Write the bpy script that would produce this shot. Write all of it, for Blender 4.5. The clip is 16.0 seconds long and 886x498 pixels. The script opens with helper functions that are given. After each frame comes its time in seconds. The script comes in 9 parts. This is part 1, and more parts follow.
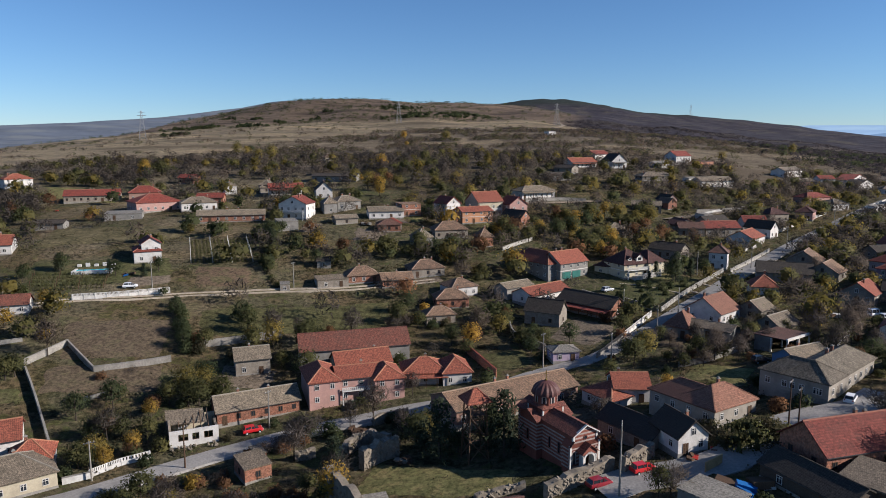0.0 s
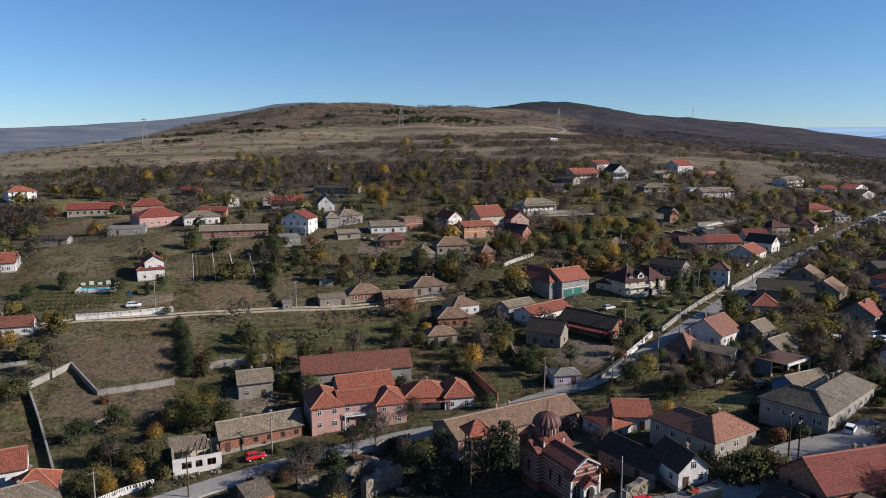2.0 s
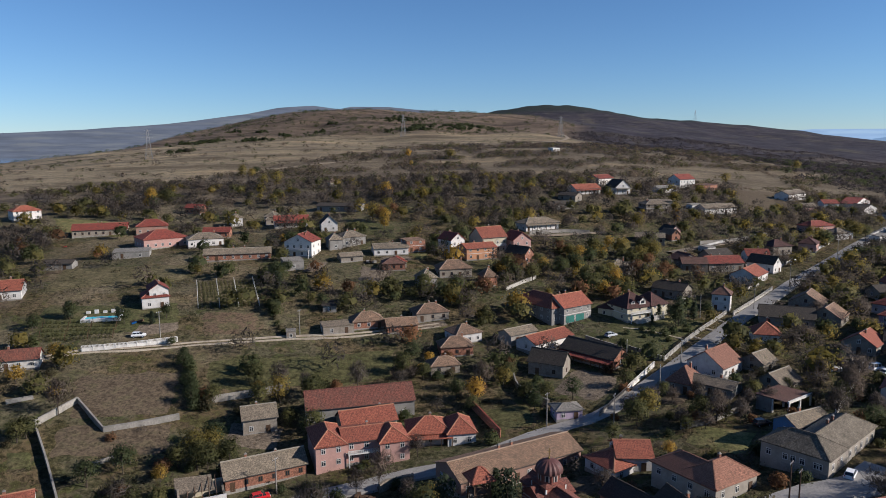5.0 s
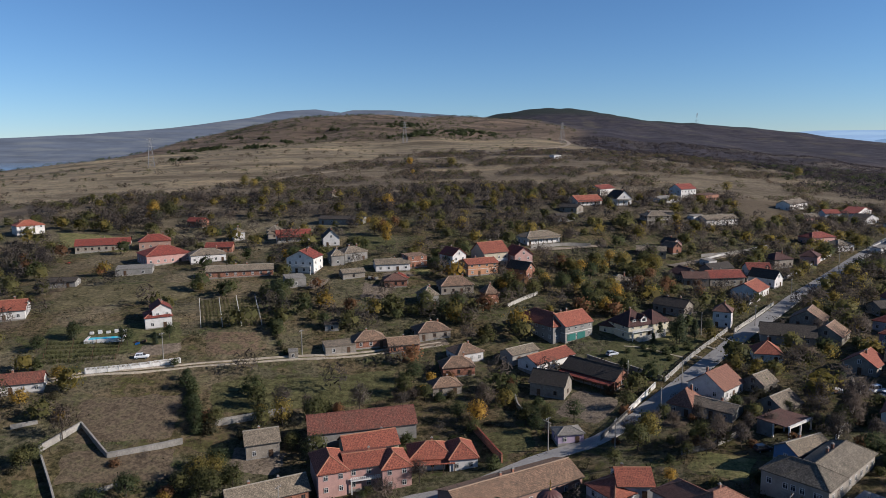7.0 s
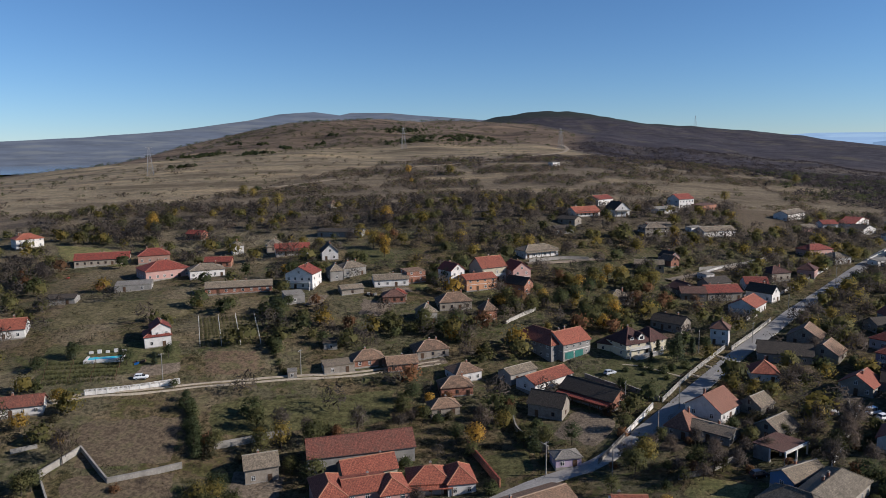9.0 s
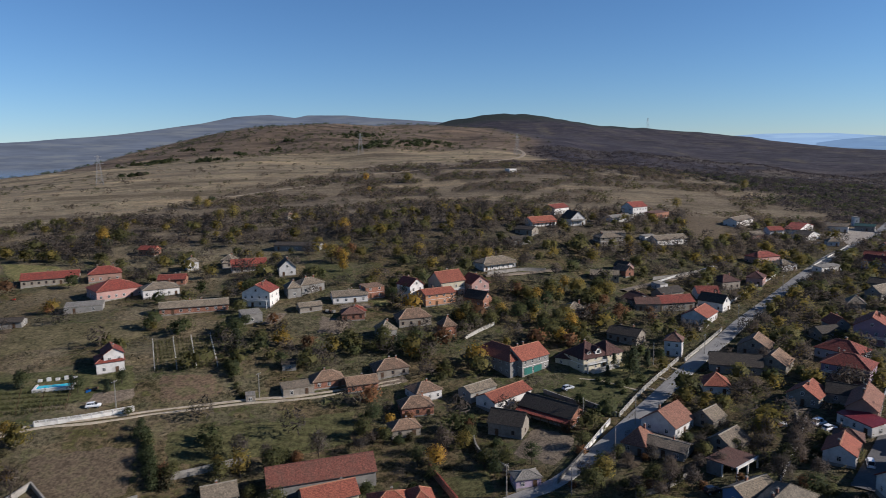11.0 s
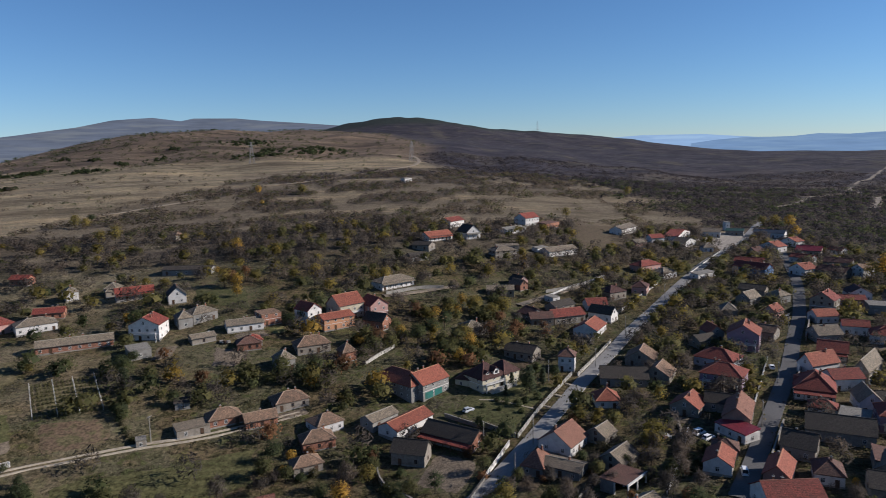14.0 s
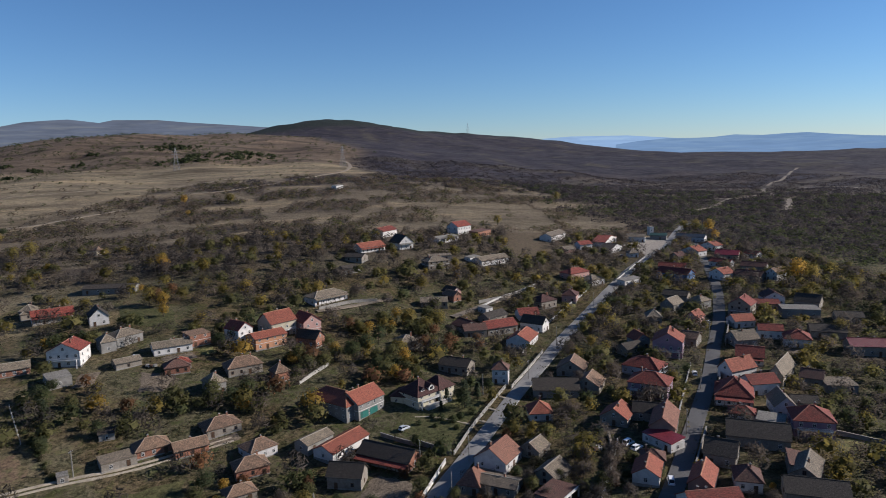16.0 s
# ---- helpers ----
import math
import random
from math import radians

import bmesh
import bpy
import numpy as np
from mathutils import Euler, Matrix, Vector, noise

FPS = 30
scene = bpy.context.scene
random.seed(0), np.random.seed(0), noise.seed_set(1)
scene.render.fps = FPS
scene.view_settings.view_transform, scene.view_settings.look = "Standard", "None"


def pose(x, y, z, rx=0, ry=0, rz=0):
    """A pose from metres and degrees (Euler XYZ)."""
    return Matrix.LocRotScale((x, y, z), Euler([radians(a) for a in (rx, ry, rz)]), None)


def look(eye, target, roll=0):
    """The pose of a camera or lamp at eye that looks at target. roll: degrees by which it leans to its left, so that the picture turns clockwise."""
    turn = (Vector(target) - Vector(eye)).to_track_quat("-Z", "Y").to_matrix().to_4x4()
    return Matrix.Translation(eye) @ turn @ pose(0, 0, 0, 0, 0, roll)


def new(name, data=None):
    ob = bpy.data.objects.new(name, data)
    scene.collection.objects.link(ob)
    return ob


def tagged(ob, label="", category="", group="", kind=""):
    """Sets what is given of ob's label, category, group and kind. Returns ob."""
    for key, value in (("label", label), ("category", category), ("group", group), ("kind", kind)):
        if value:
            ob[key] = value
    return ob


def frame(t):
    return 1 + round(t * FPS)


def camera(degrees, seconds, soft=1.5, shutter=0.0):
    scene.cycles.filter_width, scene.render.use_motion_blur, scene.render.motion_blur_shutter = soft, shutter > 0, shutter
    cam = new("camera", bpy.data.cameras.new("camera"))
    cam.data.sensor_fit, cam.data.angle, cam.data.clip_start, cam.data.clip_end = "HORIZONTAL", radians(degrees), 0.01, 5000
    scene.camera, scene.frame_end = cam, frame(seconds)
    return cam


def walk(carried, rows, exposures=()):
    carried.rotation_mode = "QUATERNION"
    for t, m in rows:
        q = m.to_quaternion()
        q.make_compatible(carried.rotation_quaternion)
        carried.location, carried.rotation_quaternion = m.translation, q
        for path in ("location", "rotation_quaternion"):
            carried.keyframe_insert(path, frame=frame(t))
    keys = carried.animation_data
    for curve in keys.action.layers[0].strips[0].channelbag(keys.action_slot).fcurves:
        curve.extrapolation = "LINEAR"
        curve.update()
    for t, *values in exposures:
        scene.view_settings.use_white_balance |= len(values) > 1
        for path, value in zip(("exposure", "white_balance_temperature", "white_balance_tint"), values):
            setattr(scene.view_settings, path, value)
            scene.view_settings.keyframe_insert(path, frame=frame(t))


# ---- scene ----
cam = camera(64.9, 16.0, soft=0.8, shutter=0.8)
METRES, EYE, TILT, LEAN, TURN = 46.0, 55.8, -8.6, 0.0, 0.0
ROWS = [
    (0.0, 0.0, 0.0, 0.0, 0.0, 0.0, -0.0),
    (0.5, 0.0004, -0.0042, 0.03, 0.05, 0.03, -0.01),
    (1.0, 0.0011, -0.0085, 0.0597, 0.1, 0.06, 0.0),
    (1.5, 0.0016, -0.0132, 0.0893, 0.13, 0.08, 0.01),
    (2.0, 0.0022, -0.0182, 0.1191, 0.17, 0.1, 0.03),
    (2.5, 0.0022, -0.0226, 0.1488, 0.2, 0.12, 0.05),
    (3.0, 0.0024, -0.0269, 0.1789, 0.24, 0.15, 0.07),
    (3.5, 0.0026, -0.0314, 0.2095, 0.28, 0.17, 0.1),
    (4.0, 0.0032, -0.0359, 0.2402, 0.32, 0.19, 0.13),
    (6.5, 0.0074, -0.0603, 0.3944, 0.53, 0.36, 0.33),
    (7.0, 0.0101, -0.0651, 0.4249, 0.57, 0.41, 0.4),
    (7.5, 0.013, -0.0707, 0.4555, 0.6, 0.45, 0.43),
    (8.0, 0.0143, -0.076, 0.4866, 0.63, 0.48, 0.45),
    (10.5, 0.0198, -0.0979, 0.6444, -1.47, 0.61, 1.0),
    (11.0, 0.0209, -0.1004, 0.6753, -2.89, 0.6, 1.32),
    (11.5, 0.0229, -0.1054, 0.7067, -4.3, 0.59, 1.63),
    (12.0, 0.0242, -0.1089, 0.7378, -5.7, 0.55, 1.94),
    (12.5, 0.0245, -0.1123, 0.7679, -7.06, 0.52, 2.23),
    (13.0, 0.0257, -0.1168, 0.7997, -8.46, 0.49, 2.52),
    (13.5, 0.0283, -0.1202, 0.8306, -9.85, 0.44, 2.8),
    (14.0, 0.029, -0.1238, 0.8625, -11.26, 0.39, 3.07),
    (14.5, 0.0314, -0.1271, 0.8937, -12.66, 0.34, 3.35),
    (15.0, 0.0328, -0.132, 0.926, -14.08, 0.26, 3.62),
    (15.5, 0.0341, -0.1358, 0.9576, -15.5, 0.19, 3.87),
    (16.0, 0.0341, -0.1394, 0.9891, -16.77, 0.11, 4.09),
]
walk(cam, [(t, pose(0, 0, EYE, TILT, LEAN, TURN) @ pose(METRES * x, METRES * y, METRES * z, 90 + pitch, roll, yaw)) for t, x, y, z, yaw, pitch, roll in ROWS],
     exposures=[(0.0, 0.81, 5190, 9), (8.0, 0.68, 5140, 9), (16.0, 0.63, 5090, 9)])

# ---- light ----
SUN_AZ, SUN_EL = 100.0, 26.5  # degrees, clockwise from +y, and above the horizon
world = bpy.data.worlds.new("sky")
scene.world = world
world.use_nodes = True
nt = world.node_tree
nt.nodes.clear()
sky = nt.nodes.new("ShaderNodeTexSky")
sky.sky_type, sky.sun_disc = "NISHITA", False
sky.sun_elevation, sky.sun_rotation = radians(SUN_EL), radians(SUN_AZ)
sky.altitude, sky.air_density, sky.dust_density, sky.ozone_density = 1200, 1.0, 0.0, 3.3
bg = nt.nodes.new("ShaderNodeBackground")
bg.inputs["Strength"].default_value = 0.052
wout = nt.nodes.new("ShaderNodeOutputWorld")
nt.links.new(sky.outputs[0], bg.inputs[0])
nt.links.new(bg.outputs[0], wout.inputs[0])
sun_data = bpy.data.lights.new("sun", "SUN")
sun_data.energy, sun_data.angle, sun_data.color = 5.0, radians(0.53), (1.0, 0.79, 0.575)
sun = new("sun", sun_data)
sun_way = Vector((math.sin(radians(SUN_AZ)) * math.cos(radians(SUN_EL)), math.cos(radians(SUN_AZ)) * math.cos(radians(SUN_EL)), math.sin(radians(SUN_EL))))
sun.matrix_world = look(sun_way * 200, (0, 0, 0))

# ---- materials ----


def node(tree, kind, **values):
    n = tree.nodes.new(kind)
    for key, value in values.items():
        n.inputs[key.replace("_", " ")].default_value = value
    return n


def ramp(tree, fac, stops):
    r = tree.nodes.new("ShaderNodeValToRGB")
    el = r.color_ramp.elements
    while len(el) < len(stops):
        el.new(0.5)
    for e, (p, c) in zip(el, stops):
        e.position, e.color = p, (*c, 1)
    tree.links.new(fac, r.inputs[0])
    return r.outputs[0]


def mix(tree, fac, a, b, how="MIX"):
    m = tree.nodes.new("ShaderNodeMix")
    m.data_type, m.blend_type = "RGBA", how
    for i, v in ((0, fac), (6, a), (7, b)):
        if isinstance(v, (int, float)):
            m.inputs[i].default_value = v
        elif isinstance(v, tuple):
            m.inputs[i].default_value = (*v, 1)
        else:
            tree.links.new(v, m.inputs[i])
    return m.outputs[2]


def start(name, rough=0.85, metal=0.0, spec=0.3):
    m = bpy.data.materials.new(name)
    m.use_nodes = True
    t = m.node_tree
    b = t.nodes["Principled BSDF"]
    b.inputs["Roughness"].default_value, b.inputs["Metallic"].default_value = rough, metal
    b.inputs["Specular IOR Level"].default_value = spec
    return m, t, b


def noise_of(t, coords, scale, detail=4.0, rough=0.6):
    n = node(t, "ShaderNodeTexNoise", Scale=scale, Detail=detail, Roughness=rough)
    t.links.new(coords, n.inputs["Vector"])
    return n.outputs["Fac"]


def bump_on(t, b, height, strength, distance):
    bp = node(t, "ShaderNodeBump", Strength=strength, Distance=distance)
    t.links.new(height, bp.inputs["Height"])
    t.links.new(bp.outputs[0], b.inputs["Normal"])


def dark(c, k):
    return tuple(v * k for v in c)


DIM = 0.66  # weathering of the paints and tiles as a whole


def surface(name, c, fine=6.0, broad=0.5, spread=0.35, rough=0.85, bump=0.3, stain=None, metal=0.0):
    """A plain surface of colour c with grain, broad stains and a change from thing to thing."""
    c, stain = dark(c, DIM), dark(stain, DIM * 0.9) if stain else None
    m, t, b = start(name, rough, metal)
    co = t.nodes.new("ShaderNodeTexCoord").outputs["Object"]
    info = t.nodes.new("ShaderNodeObjectInfo").outputs["Random"]
    n1, n2 = noise_of(t, co, fine), noise_of(t, co, broad, 3.0)
    col = ramp(t, n1, [(0.3, dark(c, 1 - spread)), (0.7, dark(c, 1 + 0.4 * spread))])
    col = mix(t, ramp(t, n2, [(0.45, (0, 0, 0)), (0.7, (0.7, 0.7, 0.7))]), col, stain or dark(c, 0.62))
    col = mix(t, 1.0, col, ramp(t, info, [(0.0, (0.85, 0.85, 0.85)), (1.0, (1.08, 1.06, 1.03))]), "MULTIPLY")
    t.links.new(col, b.inputs["Base Color"])
    bump_on(t, b, n1, bump, 0.02)
    return m


def coursed(name, c, c2, joint, width, height, rough=0.85, stain=(0.12, 0.1, 0.08), stained=0.6, gap=0.02, bump=0.6, shift=0.5):
    """Tiles, bricks or sheets in courses, on UVs in metres, with stains and odd pieces."""
    c, c2, joint, stain = (dark(v, DIM) for v in (c, c2, joint, stain))
    m, t, b = start(name, rough)
    tc = t.nodes.new("ShaderNodeTexCoord")
    info = t.nodes.new("ShaderNodeObjectInfo").outputs["Random"]
    bt = node(t, "ShaderNodeTexBrick", Scale=1.0, Mortar_Size=gap, Brick_Width=width, Row_Height=height, Mortar_Smooth=0.2)
    bt.offset = shift
    for key, v in (("Color1", c), ("Color2", c2), ("Mortar", joint)):
        bt.inputs[key].default_value = (*v, 1)
    t.links.new(tc.outputs["UV"], bt.inputs["Vector"])
    n1, n2 = noise_of(t, tc.outputs["Object"], 0.45, 5.0, 0.7), noise_of(t, tc.outputs["Object"], 3.0, 5.0)
    col = mix(t, ramp(t, n1, [(0.42, (0, 0, 0)), (0.72, (stained,) * 3)]), bt.outputs["Color"], stain)
    col = mix(t, 1.0, col, ramp(t, n2, [(0.38, (0.6, 0.6, 0.6)), (0.62, (1.25, 1.24, 1.22))]), "MULTIPLY")
    col = mix(t, 1.0, col, ramp(t, info, [(0.0, (0.82, 0.8, 0.8)), (1.0, (1.1, 1.08, 1.05))]), "MULTIPLY")
    t.links.new(col, b.inputs["Base Color"])
    inv = node(t, "ShaderNodeMath")
    inv.operation = "SUBTRACT"
    inv.inputs[0].default_value = 1.0
    t.links.new(bt.outputs["Fac"], inv.inputs[1])
    bump_on(t, b, inv.outputs[0], bump, 0.04)
    return m


def leafage(name, stops, rough=0.7, thinness=0.6):
    """Leaves whose colour changes from clump to clump and from plant to plant."""
    m, t, b = start(name, rough, spec=0.2)
    isl = t.nodes.new("ShaderNodeNewGeometry").outputs["Random Per Island"]
    info = t.nodes.new("ShaderNodeObjectInfo").outputs["Random"]
    col = ramp(t, isl, stops)
    col = mix(t, 1.0, col, ramp(t, info, [(0.0, (0.72, 0.74, 0.7)), (0.5, (1, 1, 1)), (1.0, (1.2, 1.12, 1.0))]), "MULTIPLY")
    each = t.nodes.new("ShaderNodeAttribute")
    each.attribute_name = "plant"
    col = mix(t, 1.0, col, ramp(t, each.outputs["Fac"], [(0.0, (1, 1, 1)), (0.05, (0.6, 0.62, 0.62)), (0.4, (0.85, 0.85, 0.84)), (0.7, (1.0, 0.98, 0.96)), (1.0, (1.2, 1.12, 1.02))]), "MULTIPLY")
    t.links.new(col, b.inputs["Base Color"])
    thin, both = t.nodes.new("ShaderNodeBsdfTranslucent"), t.nodes.new("ShaderNodeMixShader")
    both.inputs[0].default_value = thinness
    t.links.new(col, thin.inputs["Color"])
    t.links.new(b.outputs[0], both.inputs[1])
    t.links.new(thin.outputs[0], both.inputs[2])
    t.links.new(both.outputs[0], t.nodes["Material Output"].inputs["Surface"])
    return m


ROOF = {
    "orange": coursed("orange_clay_tiles", (0.4, 0.132, 0.082), (0.32, 0.103, 0.065), (0.17, 0.055, 0.035), 0.34, 0.42, stain=(0.22, 0.1, 0.06), stained=0.35, gap=0.03, shift=0.0),
    "red": coursed("red_clay_tiles", (0.34, 0.08, 0.056), (0.27, 0.066, 0.046), (0.12, 0.035, 0.025), 0.34, 0.42, stain=(0.13, 0.065, 0.05), stained=0.5, gap=0.03, shift=0.0),
    "crimson": coursed("crimson_sheet_roof", (0.26, 0.03, 0.05), (0.22, 0.028, 0.045), (0.14, 0.02, 0.03), 0.3, 4.0, 0.5, stained=0.2),
    "maroon": coursed("maroon_tiles", (0.115, 0.05, 0.042), (0.095, 0.042, 0.037), (0.05, 0.024, 0.02), 0.34, 0.42, stained=0.3, gap=0.03, shift=0.0),
    "brown": coursed("brown_tiles", (0.2, 0.105, 0.08), (0.16, 0.085, 0.065), (0.08, 0.045, 0.035), 0.34, 0.42, stained=0.5, gap=0.03, shift=0.0),
    "clay": coursed("faded_pinkish_clay_tiles", (0.4, 0.2, 0.135), (0.33, 0.16, 0.105), (0.16, 0.08, 0.055), 0.34, 0.42, stain=(0.2, 0.12, 0.085), stained=0.4, gap=0.03, shift=0.0),
    "rust": coursed("weathered_rust_red_tiles", (0.27, 0.1, 0.07), (0.2, 0.078, 0.055), (0.1, 0.04, 0.03), 0.34, 0.42, stain=(0.13, 0.08, 0.06), stained=0.65, gap=0.03, shift=0.0),
    "tan": coursed("weathered_tan_tiles", (0.36, 0.235, 0.155), (0.27, 0.175, 0.115), (0.12, 0.085, 0.06), 0.34, 0.42, stain=(0.11, 0.09, 0.065), stained=0.7, gap=0.03, shift=0.0),
    "old": coursed("lichen_grey_tiles", (0.33, 0.275, 0.205), (0.23, 0.19, 0.14), (0.1, 0.085, 0.065), 0.24, 0.34, stain=(0.13, 0.115, 0.085), stained=0.75),
    "lichen": coursed("dark_lichen_tiles", (0.27, 0.235, 0.18), (0.18, 0.155, 0.12), (0.07, 0.06, 0.05), 0.24, 0.34, stain=(0.09, 0.08, 0.06), stained=0.8),
    "dark": coursed("dark_weathered_tiles", (0.085, 0.07, 0.058), (0.065, 0.055, 0.047), (0.03, 0.026, 0.022), 0.34, 0.42, stained=0.4, stain=(0.05, 0.05, 0.035), gap=0.03, shift=0.0),
    "pale": coursed("pale_cement_sheets", (0.3, 0.285, 0.255), (0.26, 0.25, 0.225), (0.17, 0.16, 0.14), 1.1, 2.4, stain=(0.15, 0.14, 0.12), stained=0.6),
    "slate": coursed("dark_blue_sheets", (0.05, 0.07, 0.1), (0.045, 0.06, 0.09), (0.03, 0.04, 0.06), 0.3, 4.0, 0.5, stained=0.2),
    "green": coursed("green_sheets", (0.06, 0.12, 0.1), (0.05, 0.11, 0.09), (0.03, 0.07, 0.06), 0.3, 4.0, 0.5, stained=0.2),
}
CAP = {"orange": surface("pale_orange_ridge_tiles", (0.5, 0.24, 0.14), 4, 1.0, 0.25), "red": surface("faded_red_ridge_tiles", (0.42, 0.18, 0.12), 4, 1.0, 0.3), "maroon": surface("maroon_ridge_tiles", (0.2, 0.1, 0.085), 4, 1.0, 0.3),
       "tan": surface("pale_tan_ridge_tiles", (0.42, 0.31, 0.22), 4, 1.0, 0.35), "old": surface("pale_grey_ridge_tiles", (0.4, 0.36, 0.29), 4, 1.0, 0.35)}
WALL = {
    "timber": surface("dark_barn_boards", (0.11, 0.085, 0.065), 5, 0.8, 0.4),
    "white": surface("white_lime_plaster", (0.82, 0.8, 0.77), 5, 0.6, 0.12, stain=(0.58, 0.55, 0.51)),
    "cream": surface("cream_plaster", (0.6, 0.54, 0.4), 5, 0.6, 0.14, stain=(0.42, 0.37, 0.28)),
    "pink": surface("pink_plaster", (0.6, 0.37, 0.32), 5, 0.6, 0.14, stain=(0.46, 0.3, 0.26)),
    "pinkplaster": surface("faded_pink_plaster", (0.43, 0.27, 0.21), 4, 0.5, 0.22, stain=(0.3, 0.21, 0.17)),
    "grey": surface("grey_render", (0.32, 0.31, 0.29), 4, 0.5, 0.22, stain=(0.2, 0.19, 0.175)),
    "stucco": surface("worn_beige_stucco", (0.46, 0.42, 0.36), 4, 0.5, 0.2, stain=(0.3, 0.27, 0.23)),
    "stone": surface("worn_stone_plaster", (0.36, 0.32, 0.265), 3, 0.8, 0.32, stain=(0.22, 0.19, 0.155)),
    "butter": surface("pale_yellow_plaster", (0.74, 0.68, 0.5), 5, 0.6, 0.12, stain=(0.56, 0.5, 0.37)),
    "lilac": surface("pale_lilac_plaster", (0.62, 0.5, 0.64), 5, 0.6, 0.12, stain=(0.48, 0.4, 0.5)),
    "paleblue": surface("pale_blue_plaster", (0.5, 0.54, 0.6), 5, 0.6, 0.14, stain=(0.36, 0.38, 0.42)),
    "blue": surface("blue_plaster", (0.14, 0.25, 0.48), 5, 0.6, 0.15, stain=(0.2, 0.26, 0.38)),
    "mauve": surface("mauve_plaster", (0.36, 0.24, 0.3), 5, 0.6, 0.14, stain=(0.26, 0.19, 0.23)),
    "orangewall": surface("apricot_plaster", (0.55, 0.29, 0.16), 5, 0.6, 0.14, stain=(0.42, 0.24, 0.15)),
    "brick": coursed("red_brick", (0.46, 0.21, 0.13), (0.38, 0.17, 0.105), (0.3, 0.26, 0.22), 0.25, 0.085, stain=(0.22, 0.14, 0.1), stained=0.45, gap=0.006),
}
GLASS, _, gb = start("window_glass", 0.08, 0.0, 0.6)
gb.inputs["Base Color"].default_value = (0.02, 0.024, 0.03, 1)
FRAME = surface("white_window_frame", (0.8, 0.79, 0.76), 8, 1, 0.15)
WOOD = surface("weathered_wood", (0.14, 0.085, 0.05), 7, 0.9, 0.4)
CONCRETE = surface("weathered_concrete", (0.38, 0.36, 0.325), 3, 0.35, 0.3, bump=0.5, stain=(0.21, 0.2, 0.175))
PALE_CONCRETE = surface("pale_concrete", (0.58, 0.56, 0.51), 3, 0.35, 0.25, bump=0.4, stain=(0.38, 0.36, 0.32))
WHITEWASH = surface("whitewashed_concrete", (0.84, 0.83, 0.8), 3, 0.5, 0.15, stain=(0.56, 0.54, 0.5))
RUBBLE = surface("rubble_masonry", (0.33, 0.285, 0.225), 1.6, 0.4, 0.5, bump=1.0, stain=(0.17, 0.15, 0.115))
ASPHALT = surface("worn_asphalt", (0.42, 0.405, 0.385), 2.5, 0.15, 0.3, stain=(0.29, 0.28, 0.265))
# asphalt darkened so that its colour carries the houses' shade on the street
SHADE_TONED_ASPHALT = surface("shade_toned_asphalt", (0.17, 0.165, 0.165), 2.5, 0.15, 0.3, stain=(0.11, 0.108, 0.105))
ROAD_PAINT = surface("worn_road_paint", (0.62, 0.6, 0.57), 4, 0.6, 0.3, stain=(0.4, 0.38, 0.36))
RUT = surface("pale_gravel_rut", (0.5, 0.435, 0.335), 1.2, 0.2, 0.35, stain=(0.3, 0.25, 0.185))
DIRT = surface("pale_dirt_track", (0.33, 0.275, 0.205), 1.2, 0.2, 0.4, stain=(0.18, 0.145, 0.1))
BARK = surface("grey_bark", (0.085, 0.068, 0.052), 5, 1, 0.35)
RUST = surface("dark_steel", (0.13, 0.13, 0.13), 6, 1, 0.3, 0.55, metal=0.5)
BRASS = surface("gilt_metal", (0.5, 0.36, 0.12), 6, 1, 0.2, 0.4, metal=0.9)


# ---- the land ----
def sstep(s):
    s = np.clip(s, 0.0, 1.0)
    return s * s * (3 - 2 * s)


def hill(x, y, cx, cy, sx, sy, amp):
    return amp * np.exp(-0.5 * ((x - cx) / sx) ** 2 - 0.5 * ((y - cy) / sy) ** 2)


def folds(x, y):
    """Gullies and spurs on the open hills."""
    u, v = x + 40 * np.sin(y / 170), y + 55 * np.sin(x / 140)
    return 2.6 * np.sin(u / 37 + 1.3) * np.sin(v / 61) + 3.4 * np.sin(u / 83 + v / 131) + 1.4 * np.sin(u / 19 - v / 47)


def broad_land(x, y):
    """The lie of the land without the small swells of the village."""
    slope = np.interp(y, [-300, 84, 139, 209, 279, 349, 418, 558, 739, 976, 1255, 1700, 2400, 4900],
                      [-18, -1.4, 1.4, 9.8, 19.5, 29.3, 39, 47.4, 65.5, 76.7, 90.6, 90, 84, 90])
    vale = np.interp(y, [-300, 84, 279, 558, 976, 1533, 2200, 3200, 4900], [1.4, 8.4, 18, 28, 26.5, 54, 57, 20, 25])
    bank = np.interp(y, [-300, 84, 279, 558, 976, 1394, 1812, 2300, 4900], [-7, 7, 26.5, 42, 44, 24, -10, -20, -20])
    z = slope + (vale - slope) * sstep((x - 84) / (279 + 0.45 * y.clip(0)))
    z = z + (bank - z) * sstep((-x - 167) / (279 + 0.22 * y.clip(0)))
    z = z + hill(x, y, -125, 1645, 376, 320, 58) + hill(x, y, 412, 2950, 376, 500, 150)
    z = z + hill(x, y, 1258, 2980, 317, 420, 99) + hill(x, y, -790, 3950, 560, 460, 60)
    z = z + hill(x, y, -420, 1320, 150, 160, 22)
    return z + folds(x, y) * sstep((y - 780) / 300) * sstep((3600 - y) / 400)


